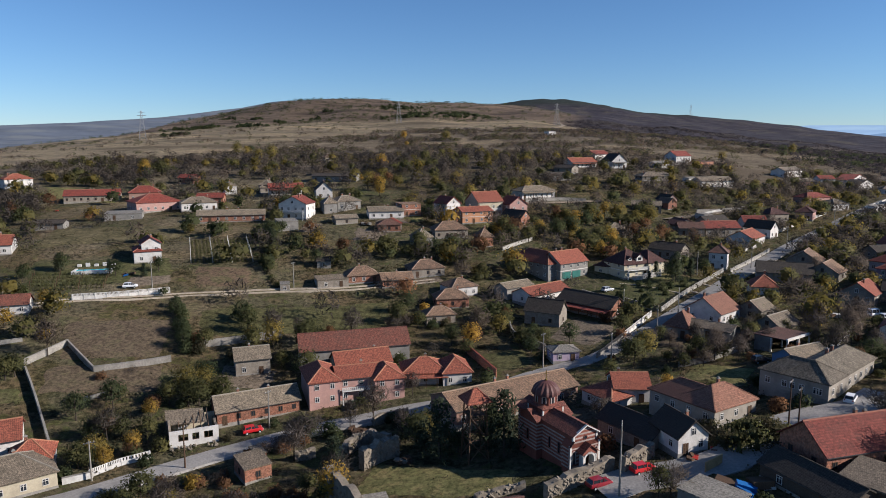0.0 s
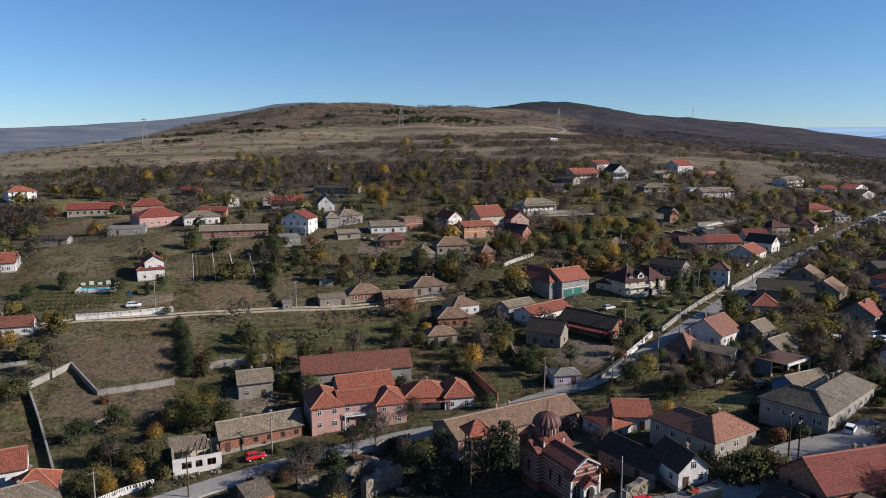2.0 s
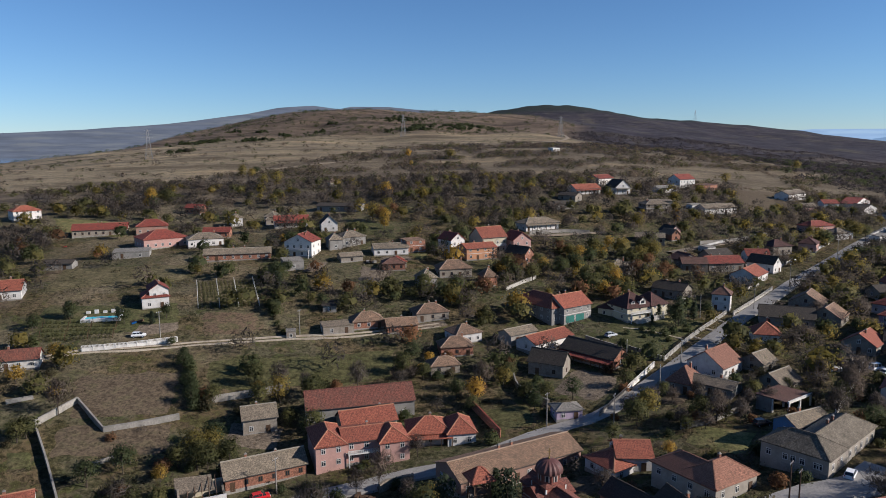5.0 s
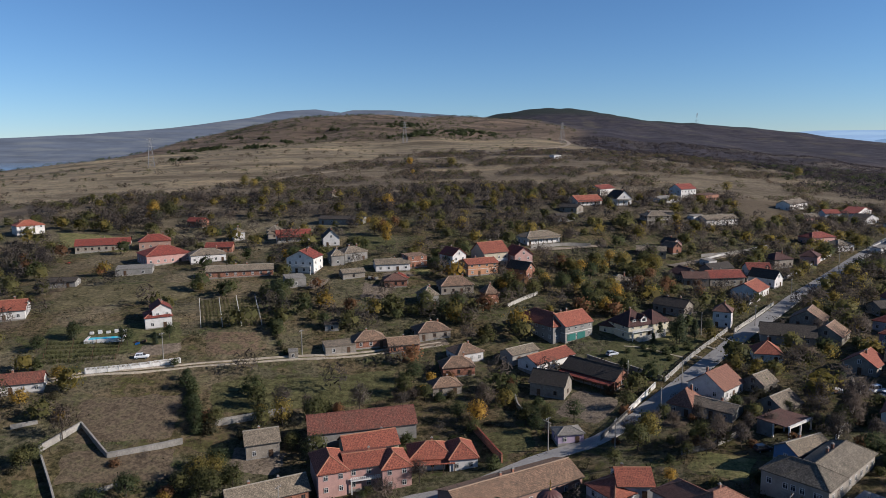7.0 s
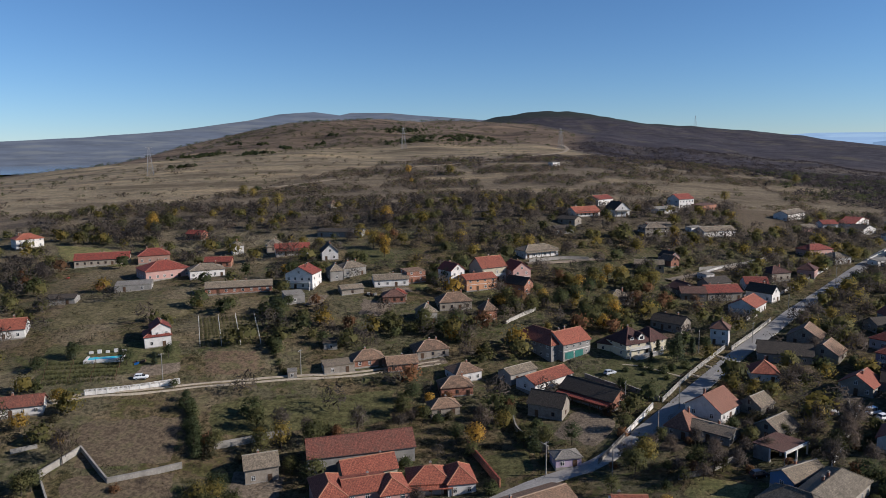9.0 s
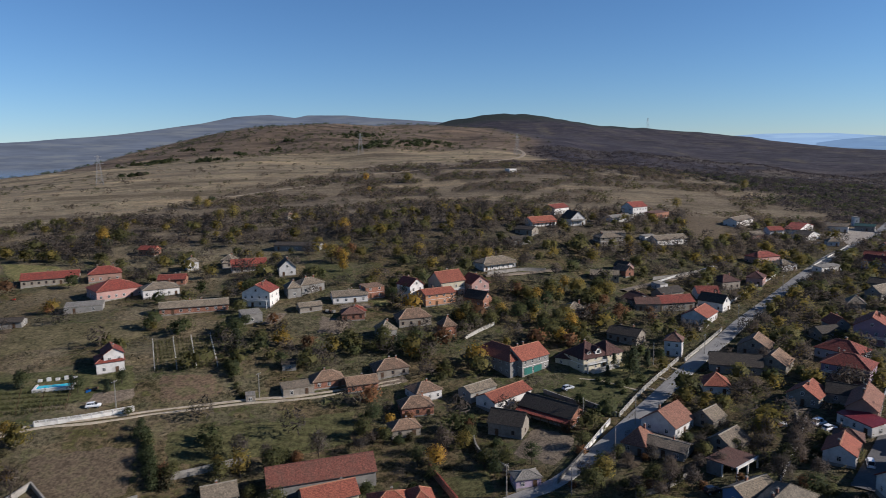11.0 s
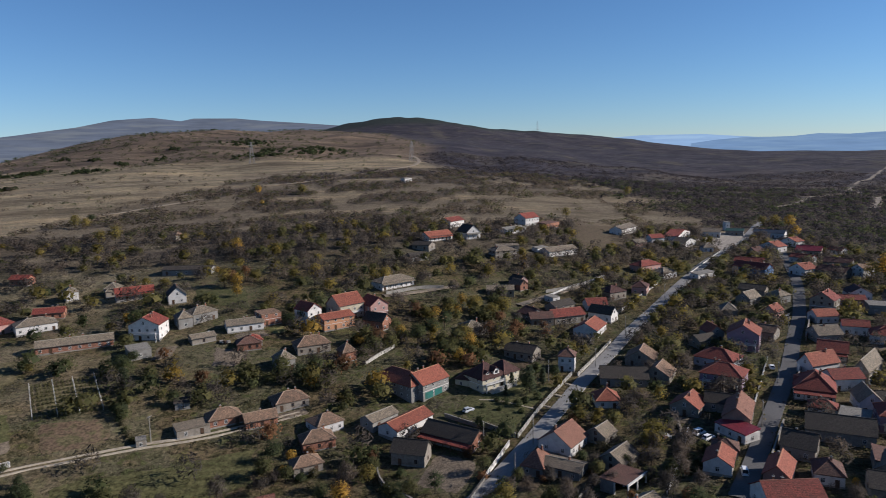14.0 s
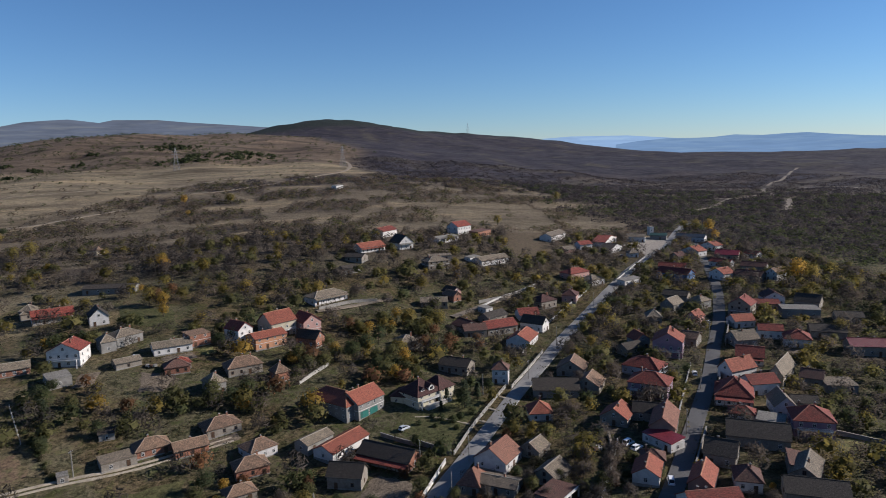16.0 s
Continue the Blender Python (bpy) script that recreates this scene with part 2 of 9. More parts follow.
SWELLS = ((126, 98, 8.3), (42, 98, 6.9), (-42, 98, -5.3), (-126, 182, 5.1), (-42, 266, 5.1), (-42, 182, -4.9), (42, 182, -4.2), (294, 434, -4.1), (210, 350, -4.0), (126, 266, -3.7), (294, 266, 3.6), (-126, 266, 3.0), (126, 182, 3.2), (42, 434, 3.0), (294, 518, -3.0), (42, 350, 2.9), (-42, 434, 2.2), (378, 518, -2.5), (-210, 350, 2.5), (-126, 350, -2.2), (210, 518, 2.4), (378, 350, 2.5), (126, 350, -2.1), (126, 434, 1.9), (210, 182, 1.5), (210, 434, -1.4), (210, 266, 1.2), (-126, 434, 0.5))


def land(x, y):
    """The height of the ground at x, y."""
    x, y = np.asarray(x, float), np.asarray(y, float)
    z = broad_land(x, y)
    for cx, cy, amp in SWELLS:
        z = z + hill(x, y, cx, cy, 63, 63, amp)
    return z


def height(x, y):
    return float(land(x, y))


def part(name, bm, material, parent=None, label=""):
    """Links a bmesh as one mesh object, under a thing or a part."""
    me = bpy.data.meshes.new(name)
    bm.to_mesh(me)
    bm.free()
    for m in material if isinstance(material, (list, tuple)) else [material]:
        me.materials.append(m)
    ob = new(name, me)
    ob.parent = parent
    return tagged(ob, label)


def shared(name, mesh, parent, place, label=""):
    """Another object on a mesh that is already there."""
    ob = new(name, mesh)
    ob.parent, ob.matrix_basis = parent, place
    return tagged(ob, label)


def mesh_from(name, verts, faces, material, uvs=None, smooth=False):
    me = bpy.data.meshes.new(name)
    me.from_pydata([tuple(v) for v in verts], [], [tuple(f) for f in faces])
    for m in material if isinstance(material, (list, tuple)) else [material]:
        me.materials.append(m)
    if smooth:
        me.polygons.foreach_set("use_smooth", [True] * len(me.polygons))
    return me


def graded(lo, a, b, hi, step, grow):
    """Coordinates from lo to hi, close between a and b and ever wider outside."""
    mid = list(np.arange(a, b + step, step))
    up, d = [mid[-1]], step
    while up[-1] < hi:
        d *= grow
        up.append(up[-1] + d)
    down, d = [mid[0]], step
    while down[-1] > lo:
        d *= grow
        down.append(down[-1] - d)
    return np.array(down[:0:-1] + mid + up[1:])


def clumps(x, y, size, seed):
    """A soft uneven pattern between 0 and 1 (arrays)."""
    rs = np.random.RandomState(seed)
    z = np.zeros(np.shape(x))
    for k in range(9):
        a, f, p = rs.uniform(0, 6.28), rs.uniform(0.6, 1.8) / size, rs.uniform(0, 6.28)
        z += np.sin((x * math.cos(a) + y * math.sin(a)) * f * 6.28 + p)
    return sstep(0.5 + z / 7.0)


def thicket(x, y):
    """Where the scrub stands thick (1) and where it leaves open grass (0)."""
    band = clumps(x * 0.45, y * 1.3, 75, 61)
    return sstep((0.55 * band + 0.3 * clumps(x, y, 38, 62) + 0.15 * clumps(x, y, 15, 63) - 0.36) / 0.18)


def meadow(x, y):
    """How far the open dry grassland reaches: 1 on the bare hill, 0 in the scrub and the woods."""
    right = 230 + 0.02 * (y - 700) + 25 * np.sin(y / 90)
    foot = np.interp(x, [-400, -250, -200, -150, -100, 0, 150, 300], [420, 450, 475, 585, 690, 800, 850, 860])
    m = sstep((y - foot + 14 * np.sin(x / 23) + 9 * np.sin(x / 9 + y / 31)) / 45) * sstep((right - x) / 60)
    tan = np.exp(-0.5 * ((x - 205 - 0.28 * (y - 520)) / 60) ** 2 - 0.5 * ((y - 560) / 75) ** 2)
    far = 0.45 * sstep((-x - 200) / 300) * sstep((y - 2000) / 400)
    gaps = 0.55 * (1 - thicket(x, y)) * sstep((y - 430) / 60) * sstep((850 - y) / 100) * (1 - 0.9 * sstep((x - 290 - 0.12 * (y - 430)) / 70))
    plots = 0.3 * sstep((1350 - y) / 300) * sstep((clumps(x * 0.5, y * 1.5, 150, 44) - 0.55) / 0.05) * sstep((x - 330 - 0.25 * (y - 700)) / 160) * sstep((y - 600) / 60)
    dry = 0.5 * sstep((-x - 10) / 90) * sstep((y - 150) / 50) * sstep((clumps(x, y, 46, 19) - 0.25) / 0.4)
    gaps = np.maximum(np.maximum(gaps, plots), dry)
    return np.clip(np.maximum(np.maximum(np.maximum(m, 0.9 * tan) * (y < 2400), far), gaps), 0, 1)


def ground_mesh():
    xs, ys = graded(-4900, -240, 340, 4900, 3.2, 1.075), graded(-220, 84, 500, 4960, 3.2, 1.06)
    gx, gy = np.meshgrid(xs, ys)
    gz = land(gx, gy)
    rough = np.random.RandomState(3).normal(0, 0.07, gz.shape)
    gz = gz + rough
    n, m = len(xs), len(ys)
    verts = np.stack([gx, gy, gz], -1).reshape(-1, 3)
    i = np.arange(n * (m - 1)).reshape(m - 1, n)[:, :-1].ravel()
    faces = np.stack([i, i + 1, i + n + 1, i + n], -1)
    me = mesh_from("ground", verts.tolist(), faces.tolist(), GROUND, smooth=True)
    at = me.attributes.new("meadow", "FLOAT", "POINT")
    at.data.foreach_set("value", meadow(gx, gy).ravel().astype(np.float32))
    pines = sstep((1.1 + 0.3 * (clumps(gx, gy, 260, 9) - 0.5) - np.hypot((gx - 412) / 560, (gy - 2950) / 330)) / 0.08) + sstep((1.1 + 0.3 * (clumps(gx, gy, 260, 10) - 0.5) - np.hypot((gx - 1270) / 430, (gy - 3000) / 210)) / 0.08)
    pw = me.attributes.new("pines", "FLOAT", "POINT")
    pw.data.foreach_set("value", np.clip(pines, 0, 1).ravel().astype(np.float32))
    far = me.attributes.new("village", "FLOAT", "POINT")
    far.data.foreach_set("value", (sstep((430 - gy) / 80)).ravel().astype(np.float32))
    return me


GROUND, t, b = start("grass_and_soil", 0.95, spec=0.1)
co = t.nodes.new("ShaderNodeTexCoord").outputs["Object"]
a1, a2 = t.nodes.new("ShaderNodeAttribute"), t.nodes.new("ShaderNodeAttribute")
a1.attribute_name, a2.attribute_name = "meadow", "village"
n_fine, n_mid, n_broad = noise_of(t, co, 0.8, 9, 0.78), noise_of(t, co, 0.12, 7, 0.72), noise_of(t, co, 0.012, 4, 0.6)
scrub = ramp(t, n_mid, [(0.3, (0.050, 0.040, 0.034)), (0.5, (0.067, 0.055, 0.043)), (0.7, (0.086, 0.071, 0.052))])
grass = ramp(t, n_mid, [(0.3, (0.125, 0.101, 0.065)), (0.5, (0.189, 0.157, 0.103)), (0.72, (0.249, 0.211, 0.142))])
grass = mix(t, ramp(t, n_broad, [(0.45, (0, 0, 0)), (0.62, (0.5, 0.5, 0.5))]), grass, (0.1, 0.08, 0.058))
n_yard = noise_of(t, co, 0.2, 6, 0.62)
yard = ramp(t, n_yard, [(0.3, (0.024, 0.026, 0.012)), (0.42, (0.054, 0.054, 0.026)), (0.52, (0.086, 0.076, 0.046)), (0.6, (0.046, 0.052, 0.019)), (0.68, (0.070, 0.070, 0.030)), (0.8, (0.106, 0.092, 0.058))])
yard = mix(t, ramp(t, noise_of(t, co, 0.035, 4, 0.6), [(0.46, (0, 0, 0)), (0.56, (0.75, 0.75, 0.75))]), yard, mix(t, 1.0, yard, (1.25, 1.02, 0.95), "MULTIPLY"))
col = mix(t, a2.outputs["Fac"], scrub, yard)
a3 = t.nodes.new("ShaderNodeAttribute")
a3.attribute_name = "pines"
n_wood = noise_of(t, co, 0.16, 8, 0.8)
# grey-mauve bark tones, with haze of distance put into the colour
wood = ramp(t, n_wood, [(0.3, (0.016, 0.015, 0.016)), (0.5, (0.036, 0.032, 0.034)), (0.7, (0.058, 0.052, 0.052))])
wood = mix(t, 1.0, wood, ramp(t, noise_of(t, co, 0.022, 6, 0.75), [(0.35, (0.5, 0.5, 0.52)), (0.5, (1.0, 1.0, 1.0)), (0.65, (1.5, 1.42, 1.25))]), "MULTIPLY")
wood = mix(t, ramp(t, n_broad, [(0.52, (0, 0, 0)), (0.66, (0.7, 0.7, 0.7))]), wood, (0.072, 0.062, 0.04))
bands = node(t, "ShaderNodeMapping", Scale=(0.006, 0.03, 0.03), Rotation=(0, 0, 0.3))
t.links.new(co, bands.inputs["Vector"])
grass = mix(t, 1.0, grass, ramp(t, noise_of(t, bands.outputs[0], 1.0, 6, 0.7), [(0.4, (0.55, 0.54, 0.52)), (0.5, (1, 1, 1)), (0.58, (1.1, 1.08, 1.02)), (0.64, (1.55, 1.48, 1.35))]), "MULTIPLY")
# uneven bands; the extra blue stands in for haze over the far woods
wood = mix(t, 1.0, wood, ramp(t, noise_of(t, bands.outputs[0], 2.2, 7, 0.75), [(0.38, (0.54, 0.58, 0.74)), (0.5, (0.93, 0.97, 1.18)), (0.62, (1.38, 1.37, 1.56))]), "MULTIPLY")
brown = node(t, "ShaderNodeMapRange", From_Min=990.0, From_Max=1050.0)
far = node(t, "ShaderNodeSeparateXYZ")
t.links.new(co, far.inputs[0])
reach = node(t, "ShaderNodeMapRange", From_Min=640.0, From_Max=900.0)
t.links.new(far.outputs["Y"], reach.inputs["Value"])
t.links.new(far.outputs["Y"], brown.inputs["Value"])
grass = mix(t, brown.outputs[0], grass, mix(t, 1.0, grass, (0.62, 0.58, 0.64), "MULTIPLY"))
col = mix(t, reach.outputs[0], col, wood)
col = mix(t, a3.outputs["Fac"], col, ramp(t, n_wood, [(0.35, (0.012, 0.016, 0.014)), (0.65, (0.034, 0.04, 0.034))]))
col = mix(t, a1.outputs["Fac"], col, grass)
col = mix(t, 1.0, col, ramp(t, n_fine, [(0.38, (0.4, 0.4, 0.4)), (0.62, (1.55, 1.53, 1.5))]), "MULTIPLY")
t.links.new(col, b.inputs["Base Color"])
bump_on(t, b, n_fine, 1.0, 0.5)
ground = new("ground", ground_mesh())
tagged(ground, "rolling ground of dry grass, scrub and garden soil", "ground", kind="structure")


def along(points, step=4.0):
    """Points at even steps on a smooth line through the given ones."""
    pts = [Vector(p) for p in points]
    pts = [pts[0] * 2 - pts[1]] + pts + [pts[-1] * 2 - pts[-2]]
    out = []
    for p0, p1, p2, p3 in zip(pts, pts[1:], pts[2:], pts[3:]):
        n = max(1, int((p2 - p1).length / step))
        for k in range(n):
            s = k / n
            out.append(0.5 * (2 * p1 + (p2 - p0) * s + (2 * p0 - 5 * p1 + 4 * p2 - p3) * s * s + (3 * p1 - p0 - 3 * p2 + p3) * s ** 3))
    out.append(pts[-2])
    return out


LANES = []


def ribbon(name, points, width, material, label, category, lift=0.12, ragged=0.0, rng=random.Random(5), aside=0.0):
    """A road or track that lies on the ground, with a cross-fall and a skirt at its edges."""
    line = along(points)
    LANES.append((line, width))
    verts, faces = [], []
    for i, p in enumerate(line):
        d = (line[min(i + 1, len(line) - 1)] - line[max(i - 1, 0)]).normalized()
        side = Vector((-d.y, d.x))
        p = p + side * aside
        wl, wr = (width / 2 + rng.uniform(-ragged, ragged) for _ in range(2))
        zc = max(height(*(p + side * s * width / 2)) for s in (-1, 0, 1))
        for off, drop in ((-wl - 0.25, -0.5), (-wl, 0), (-wl * 0.3, 0.05), (wr * 0.3, 0.05), (wr, 0), (wr + 0.25, -0.5)):
            q = p + side * off
            verts.append((q.x, q.y, zc + lift + drop))
        if i:
            b0, b1 = 6 * (i - 1), 6 * i
            faces += [(b0 + k, b0 + k + 1, b1 + k + 1, b1 + k) for k in range(5)]
    ob = new(name, mesh_from(name, verts, faces, material))
    return tagged(ob, label, category, kind="structure")


ribbon("road", [(50.6, 175.5), (61.6, 187.5), (77.6, 205.8), (97.3, 228.5), (117.1, 250.0), (139.3, 274.9), (165.7, 301.8), (195.4, 332.7), (213.4, 351.1), (236.6, 374.4), (261.2, 396.7), (297.3, 429.2), (337.4, 473.9), (373.8, 513.4), (397.8, 527.9)], 5.6, ASPHALT, "sunlit grey asphalt village road running uphill", "road")
ribbon("road_marking", [(58.0, 183.5), (77.6, 205.8), (97.3, 228.5), (117.1, 250.0), (139.3, 274.9), (165.7, 301.8)], 0.16, ROAD_PAINT, "worn white centre line on the asphalt", "marking", lift=0.16)
ribbon("road", [(0.7, 145.4), (10.0, 150.6), (20.0, 156.4), (28.5, 160.0), (37.0, 163.6), (50.6, 175.5)], 4.4, ASPHALT, "grey asphalt village lane behind the long tan-roofed house", "road")
ribbon("road", [(-69.4, 107.2), (-64.5, 110.3), (-58.2, 115.3), (-50.7, 121.6), (-42.2, 128.0), (-32.6, 134.2), (-26.3, 137.6), (-17.2, 140.6), (-7.8, 143.9), (0.7, 145.4)], 5.4, ASPHALT, "worn grey asphalt lane below the houses", "road")
ribbon("road", [(101.5, 141.6), (117.0, 157.2), (134.7, 176.1), (153.6, 196.0), (173.7, 217.6), (195.4, 243.0), (216.6, 266.7), (234.1, 288.8), (254.8, 316.7), (278.9, 353.4), (308.6, 401.1), (350.9, 469.3)], 5.4, SHADE_TONED_ASPHALT, "shaded asphalt street between red-roofed houses", "road")
ribbon("road", [(23.9, 100.2), (29.7, 102.4), (36.9, 102.9), (45.4, 104.4), (54.8, 111.4), (64.7, 115.9), (73.5, 117.4), (81.5, 122.7)], 7.5, ASPHALT, "pale asphalt street before the church wall", "road")
for aside in (-0.95, 0.95):
    ribbon("track", [(-125.5, 185.5), (-113.8, 189.3), (-105.3, 194.2), (-91.0, 198.1), (-76.6, 203.6), (-62.7, 208.1), (-49.8, 212.0), (-32.8, 215.5), (-15.4, 221.1), (-2.6, 225.5)], 0.75, RUT, "pale wheel rut of a dirt lane along the gardens", "track", ragged=0.15, aside=aside)
for a, b in (((77.2, 215.9), (79.6, 212.7)), ((83.6, 223.4), (86.2, 219.6)), ((90.4, 231.0), (93.0, 227.4))):
    ribbon("footpath", [a, b], 1.1, RUT, "pale concrete crossing over the grass verge", "path")
ribbon("footpath", [(74.0, 213.5), (68.0, 219.5), (63.5, 223.0), (58.0, 224.5)], 1.0, RUT, "pale winding garden path on a lawn", "path")
ribbon("track", [(100.1, 311.9), (123.1, 326.8), (140.2, 338.0), (158.7, 350.0)], 4.0, DIRT, "pale dirt lane between gardens", "track", ragged=0.3)
ribbon("track", [(37.0, 321.8), (53.8, 326.8), (75.2, 335.5)], 3.6, DIRT, "pale dirt lane on the slope", "track", ragged=0.3)
ribbon("track", [(-167.2, 593.6), (-146.2, 600.1), (-131.6, 613.7), (-112.4, 632.1), (-85.3, 655.5)], 4.0, DIRT, "pale dirt track over dry grassland", "track", ragged=0.4)
ribbon("track", [(-37.7, 724.6), (-0.6, 739.2), (47.1, 790.4), (105.2, 859.6), (153.4, 933.5), (180.4, 1065.4), (175.8, 1122.3), (137.2, 1113.7)], 5.0, DIRT, "pale dirt track climbing the bare hill", "track", ragged=0.5)
ribbon("track", [(559.4, 592.8), (625.7, 657.5), (683.5, 720.7)], 7.0, DIRT, "pale dirt clearing beside the wood", "track", ragged=1.0)
ribbon("track", [(861.9, 904.1), (905.4, 891.2), (927.9, 858.7), (884.3, 770.4)], 4.0, DIRT, "pale dirt track between far fields", "track", ragged=0.6)
ribbon("track", [(588.5, 769.1), (611.6, 743.5), (696.5, 790.4)], 4.0, DIRT, "faint pale track beside a wood", "track", ragged=0.6)
ribbon("track", [(456.4, 604.5), (503.3, 636.3), (611.6, 743.5)], 4.0, DIRT, "dirt track leaving the village", "track", ragged=0.6)
ribbon("track", [(-206.0, 757.4), (-162.1, 778.5), (-113.6, 801.3), (-57.9, 796.3), (-0.1, 862.2), (53.9, 894.0)], 3.5, DIRT, "pale footpath along the meadow edge", "track", ragged=0.6)
ribbon("track", [(721.7, 786.7), (769.3, 861.8), (906.2, 999.8), (972.0, 1040.7), (1130.0, 1187.5), (1214.3, 1260.2)], 5.0, DIRT, "pale dirt track through the far wood", "track", ragged=0.8)


# ---- houses ----
def box(bm, x0, y0, z0, x1, y1, z1):
    v = [bm.verts.new((x, y, z)) for z in (z0, z1) for x, y in ((x0, y0), (x1, y0), (x1, y1), (x0, y1))]
    for f in ((3, 2, 1, 0), (4, 5, 6, 7), (0, 1, 5, 4), (1, 2, 6, 5), (2, 3, 7, 6), (3, 0, 4, 7)):
        bm.faces.new([v[i] for i in f])


def metric_uv(bm):
    """UVs in metres: along the face and up it."""
    uv = bm.loops.layers.uv.verify()
    bm.normal_update()
    for f in bm.faces:
        n = f.normal
        u = Vector((-n.y, n.x, 0))
        u = u.normalized() if u.length > 0.05 else Vector((1, 0, 0))
        v = n.cross(u)
        for lp in f.loops:
            lp[uv].uv = (lp.vert.co.dot(u), lp.vert.co.dot(v))


def lattice(xs, zs, holes, y0, y1):
    """A flat frame with openings, as one closed mesh: cells between xs and zs, less the holes."""
    bm = bmesh.new()
    grid = {}

    def vert(i, j, y):
        if (i, j, y) not in grid:
            grid[(i, j, y)] = bm.verts.new((xs[i], y, zs[j]))
        return grid[(i, j, y)]

    solid = {(i, j) for i in range(len(xs) - 1) for j in range(len(zs) - 1)} - set(holes)
    for i, j in solid:
        ring = [(i, j), (i + 1, j), (i + 1, j + 1), (i, j + 1)]
        bm.faces.new([vert(*q, y0) for q in ring])
        bm.faces.new([vert(*q, y1) for q in reversed(ring)])
        for k, nb in enumerate(((i, j - 1), (i + 1, j), (i, j + 1), (i - 1, j))):
            if nb not in solid:
                p, q = ring[k], ring[(k + 1) % 4]
                bm.faces.new([vert(*q, y0), vert(*p, y0), vert(*p, y1), vert(*q, y1)])
    return bm


def bars(w, h, depth, bar, mid=1, cross=0):
    """A window frame round an opening of w by h, facing -y, with its mullions."""
    xs = [-w / 2, -w / 2 + bar]
    for k in range(mid):
        x = -w / 2 + w * (k + 1) / (mid + 1)
        xs += [x - bar * 0.4, x + bar * 0.4]
    xs += [w / 2 - bar, w / 2]
    zs = [0, bar] + ([h * 0.66, h * 0.66 + bar * 0.8] if cross else []) + [h - bar, h]
    return lattice(xs, zs, [(i, j) for i in range(1, len(xs) - 1, 2) for j in range(1, len(zs) - 1, 2)], -depth, 0.02)


def plate(w, h, y=-0.03, thick=0.03):
    bm = bmesh.new()
    box(bm, -w / 2, y, 0, w / 2, y + thick, h)
    return bm


def as_mesh(name, bm, material):
    me = bpy.data.meshes.new(name)
    bm.to_mesh(me)
    bm.free()
    me.materials.append(material)
    return me


W_FRAME = {"white": as_mesh("window_frame", bars(1.0, 1.25, 0.07, 0.09, 1, 1), FRAME), "wood": as_mesh("window_frame", bars(0.95, 1.2, 0.06, 0.1, 1, 0), WOOD)}
W_PANE = as_mesh("pane", plate(0.86, 1.08, -0.035), GLASS)
DOOR = as_mesh("door", bars(1.05, 2.1, 0.08, 0.1, 2, 1), WOOD)
DOOR_LEAF = as_mesh("door_leaf", plate(0.9, 2.02, -0.05), WOOD)


def window(parent, place, kind):
    w = shared("window", W_FRAME[kind], parent, place)
    shared("pane", W_PANE, w, pose(0, 0, 0.07))
    return w


def door(parent, place):
    d = shared("door", DOOR, parent, place)
    shared("door_leaf", DOOR_LEAF, d, pose(0, 0, 0.03))
    return d


def roof_planes(L, D, h, kind, rise, over):
    """The top faces of a roof over a plan of L by D: lists of corners."""
    x, y = L / 2 + over, D / 2 + over
    drop = rise / (min(L, D) / 2) * over
    z0, z1 = h - drop * 0.6, h + rise
    if kind == "a":
        r0, r1 = (-x, 0, z1), (x, 0, z1)
        return [[(-x, -y, z0), (x, -y, z0), r1, r0], [(x, y, z0), (-x, y, z0), r0, r1]], [(r0, r1)]
    if kind == "d":
        r0, r1 = (0, -y, z1), (0, y, z1)
        return [[(-x, y, z0), (-x, -y, z0), r0, r1], [(x, -y, z0), (x, y, z0), r1, r0]], [(r0, r1)]
    if kind == "f":
        return [[(-x, -y, h + 0.05), (x, -y, h + 0.05), (x, y, h + 0.05 + rise), (-x, y, h + 0.05 + rise)]], []
    along_x = (L >= D) if kind == "h" else False
    if along_x:
        s = min(x - 0.3, y)
        r0, r1 = (-x + s, 0, z1), (x - s, 0, z1)
        f = [[(-x, -y, z0), (x, -y, z0), r1, r0], [(x, y, z0), (-x, y, z0), r0, r1], [(x, -y, z0), (x, y, z0), r1], [(-x, y, z0), (-x, -y, z0), r0]]
    else:
        s = min(y - 0.3, x)
        r0, r1 = (0, -y + s, z1), (0, y - s, z1)
        f = [[(-x, y, z0), (-x, -y, z0), r0, r1], [(x, -y, z0), (x, y, z0), r1, r0], [(-x, -y, z0), (x, -y, z0), r0], [(x, y, z0), (-x, y, z0), r1]]
    hips = [(r0, r1)] + [((cx, cy, z0), r0 if (cx < 0 if along_x else cy < 0) else r1) for cx in (-x, x) for cy in (-y, y)]
    return f, hips


def slab(planes, thick):
    """Roof planes given a thickness."""
    bm = bmesh.new()
    seen, edges = {}, {}
    for p in planes:
        top = [seen.setdefault(tuple(round(c, 4) for c in q), None) or bm.verts.new(q) for q in p]
        for q, v in zip(p, top):
            seen[tuple(round(c, 4) for c in q)] = v
        bm.faces.new(top)
        for a, b in zip(top, top[1:] + top[:1]):
            edges[(a, b)] = True
    low = {v: bm.verts.new(v.co - Vector((0, 0, thick))) for v in list(bm.verts)}
    for f in list(bm.faces):
        bm.faces.new([low[v] for v in reversed(f.verts)])
    for a, b in edges:
        if (b, a) not in edges:
            bm.faces.new([b, a, low[a], low[b]])
    metric_uv(bm)
    return bm


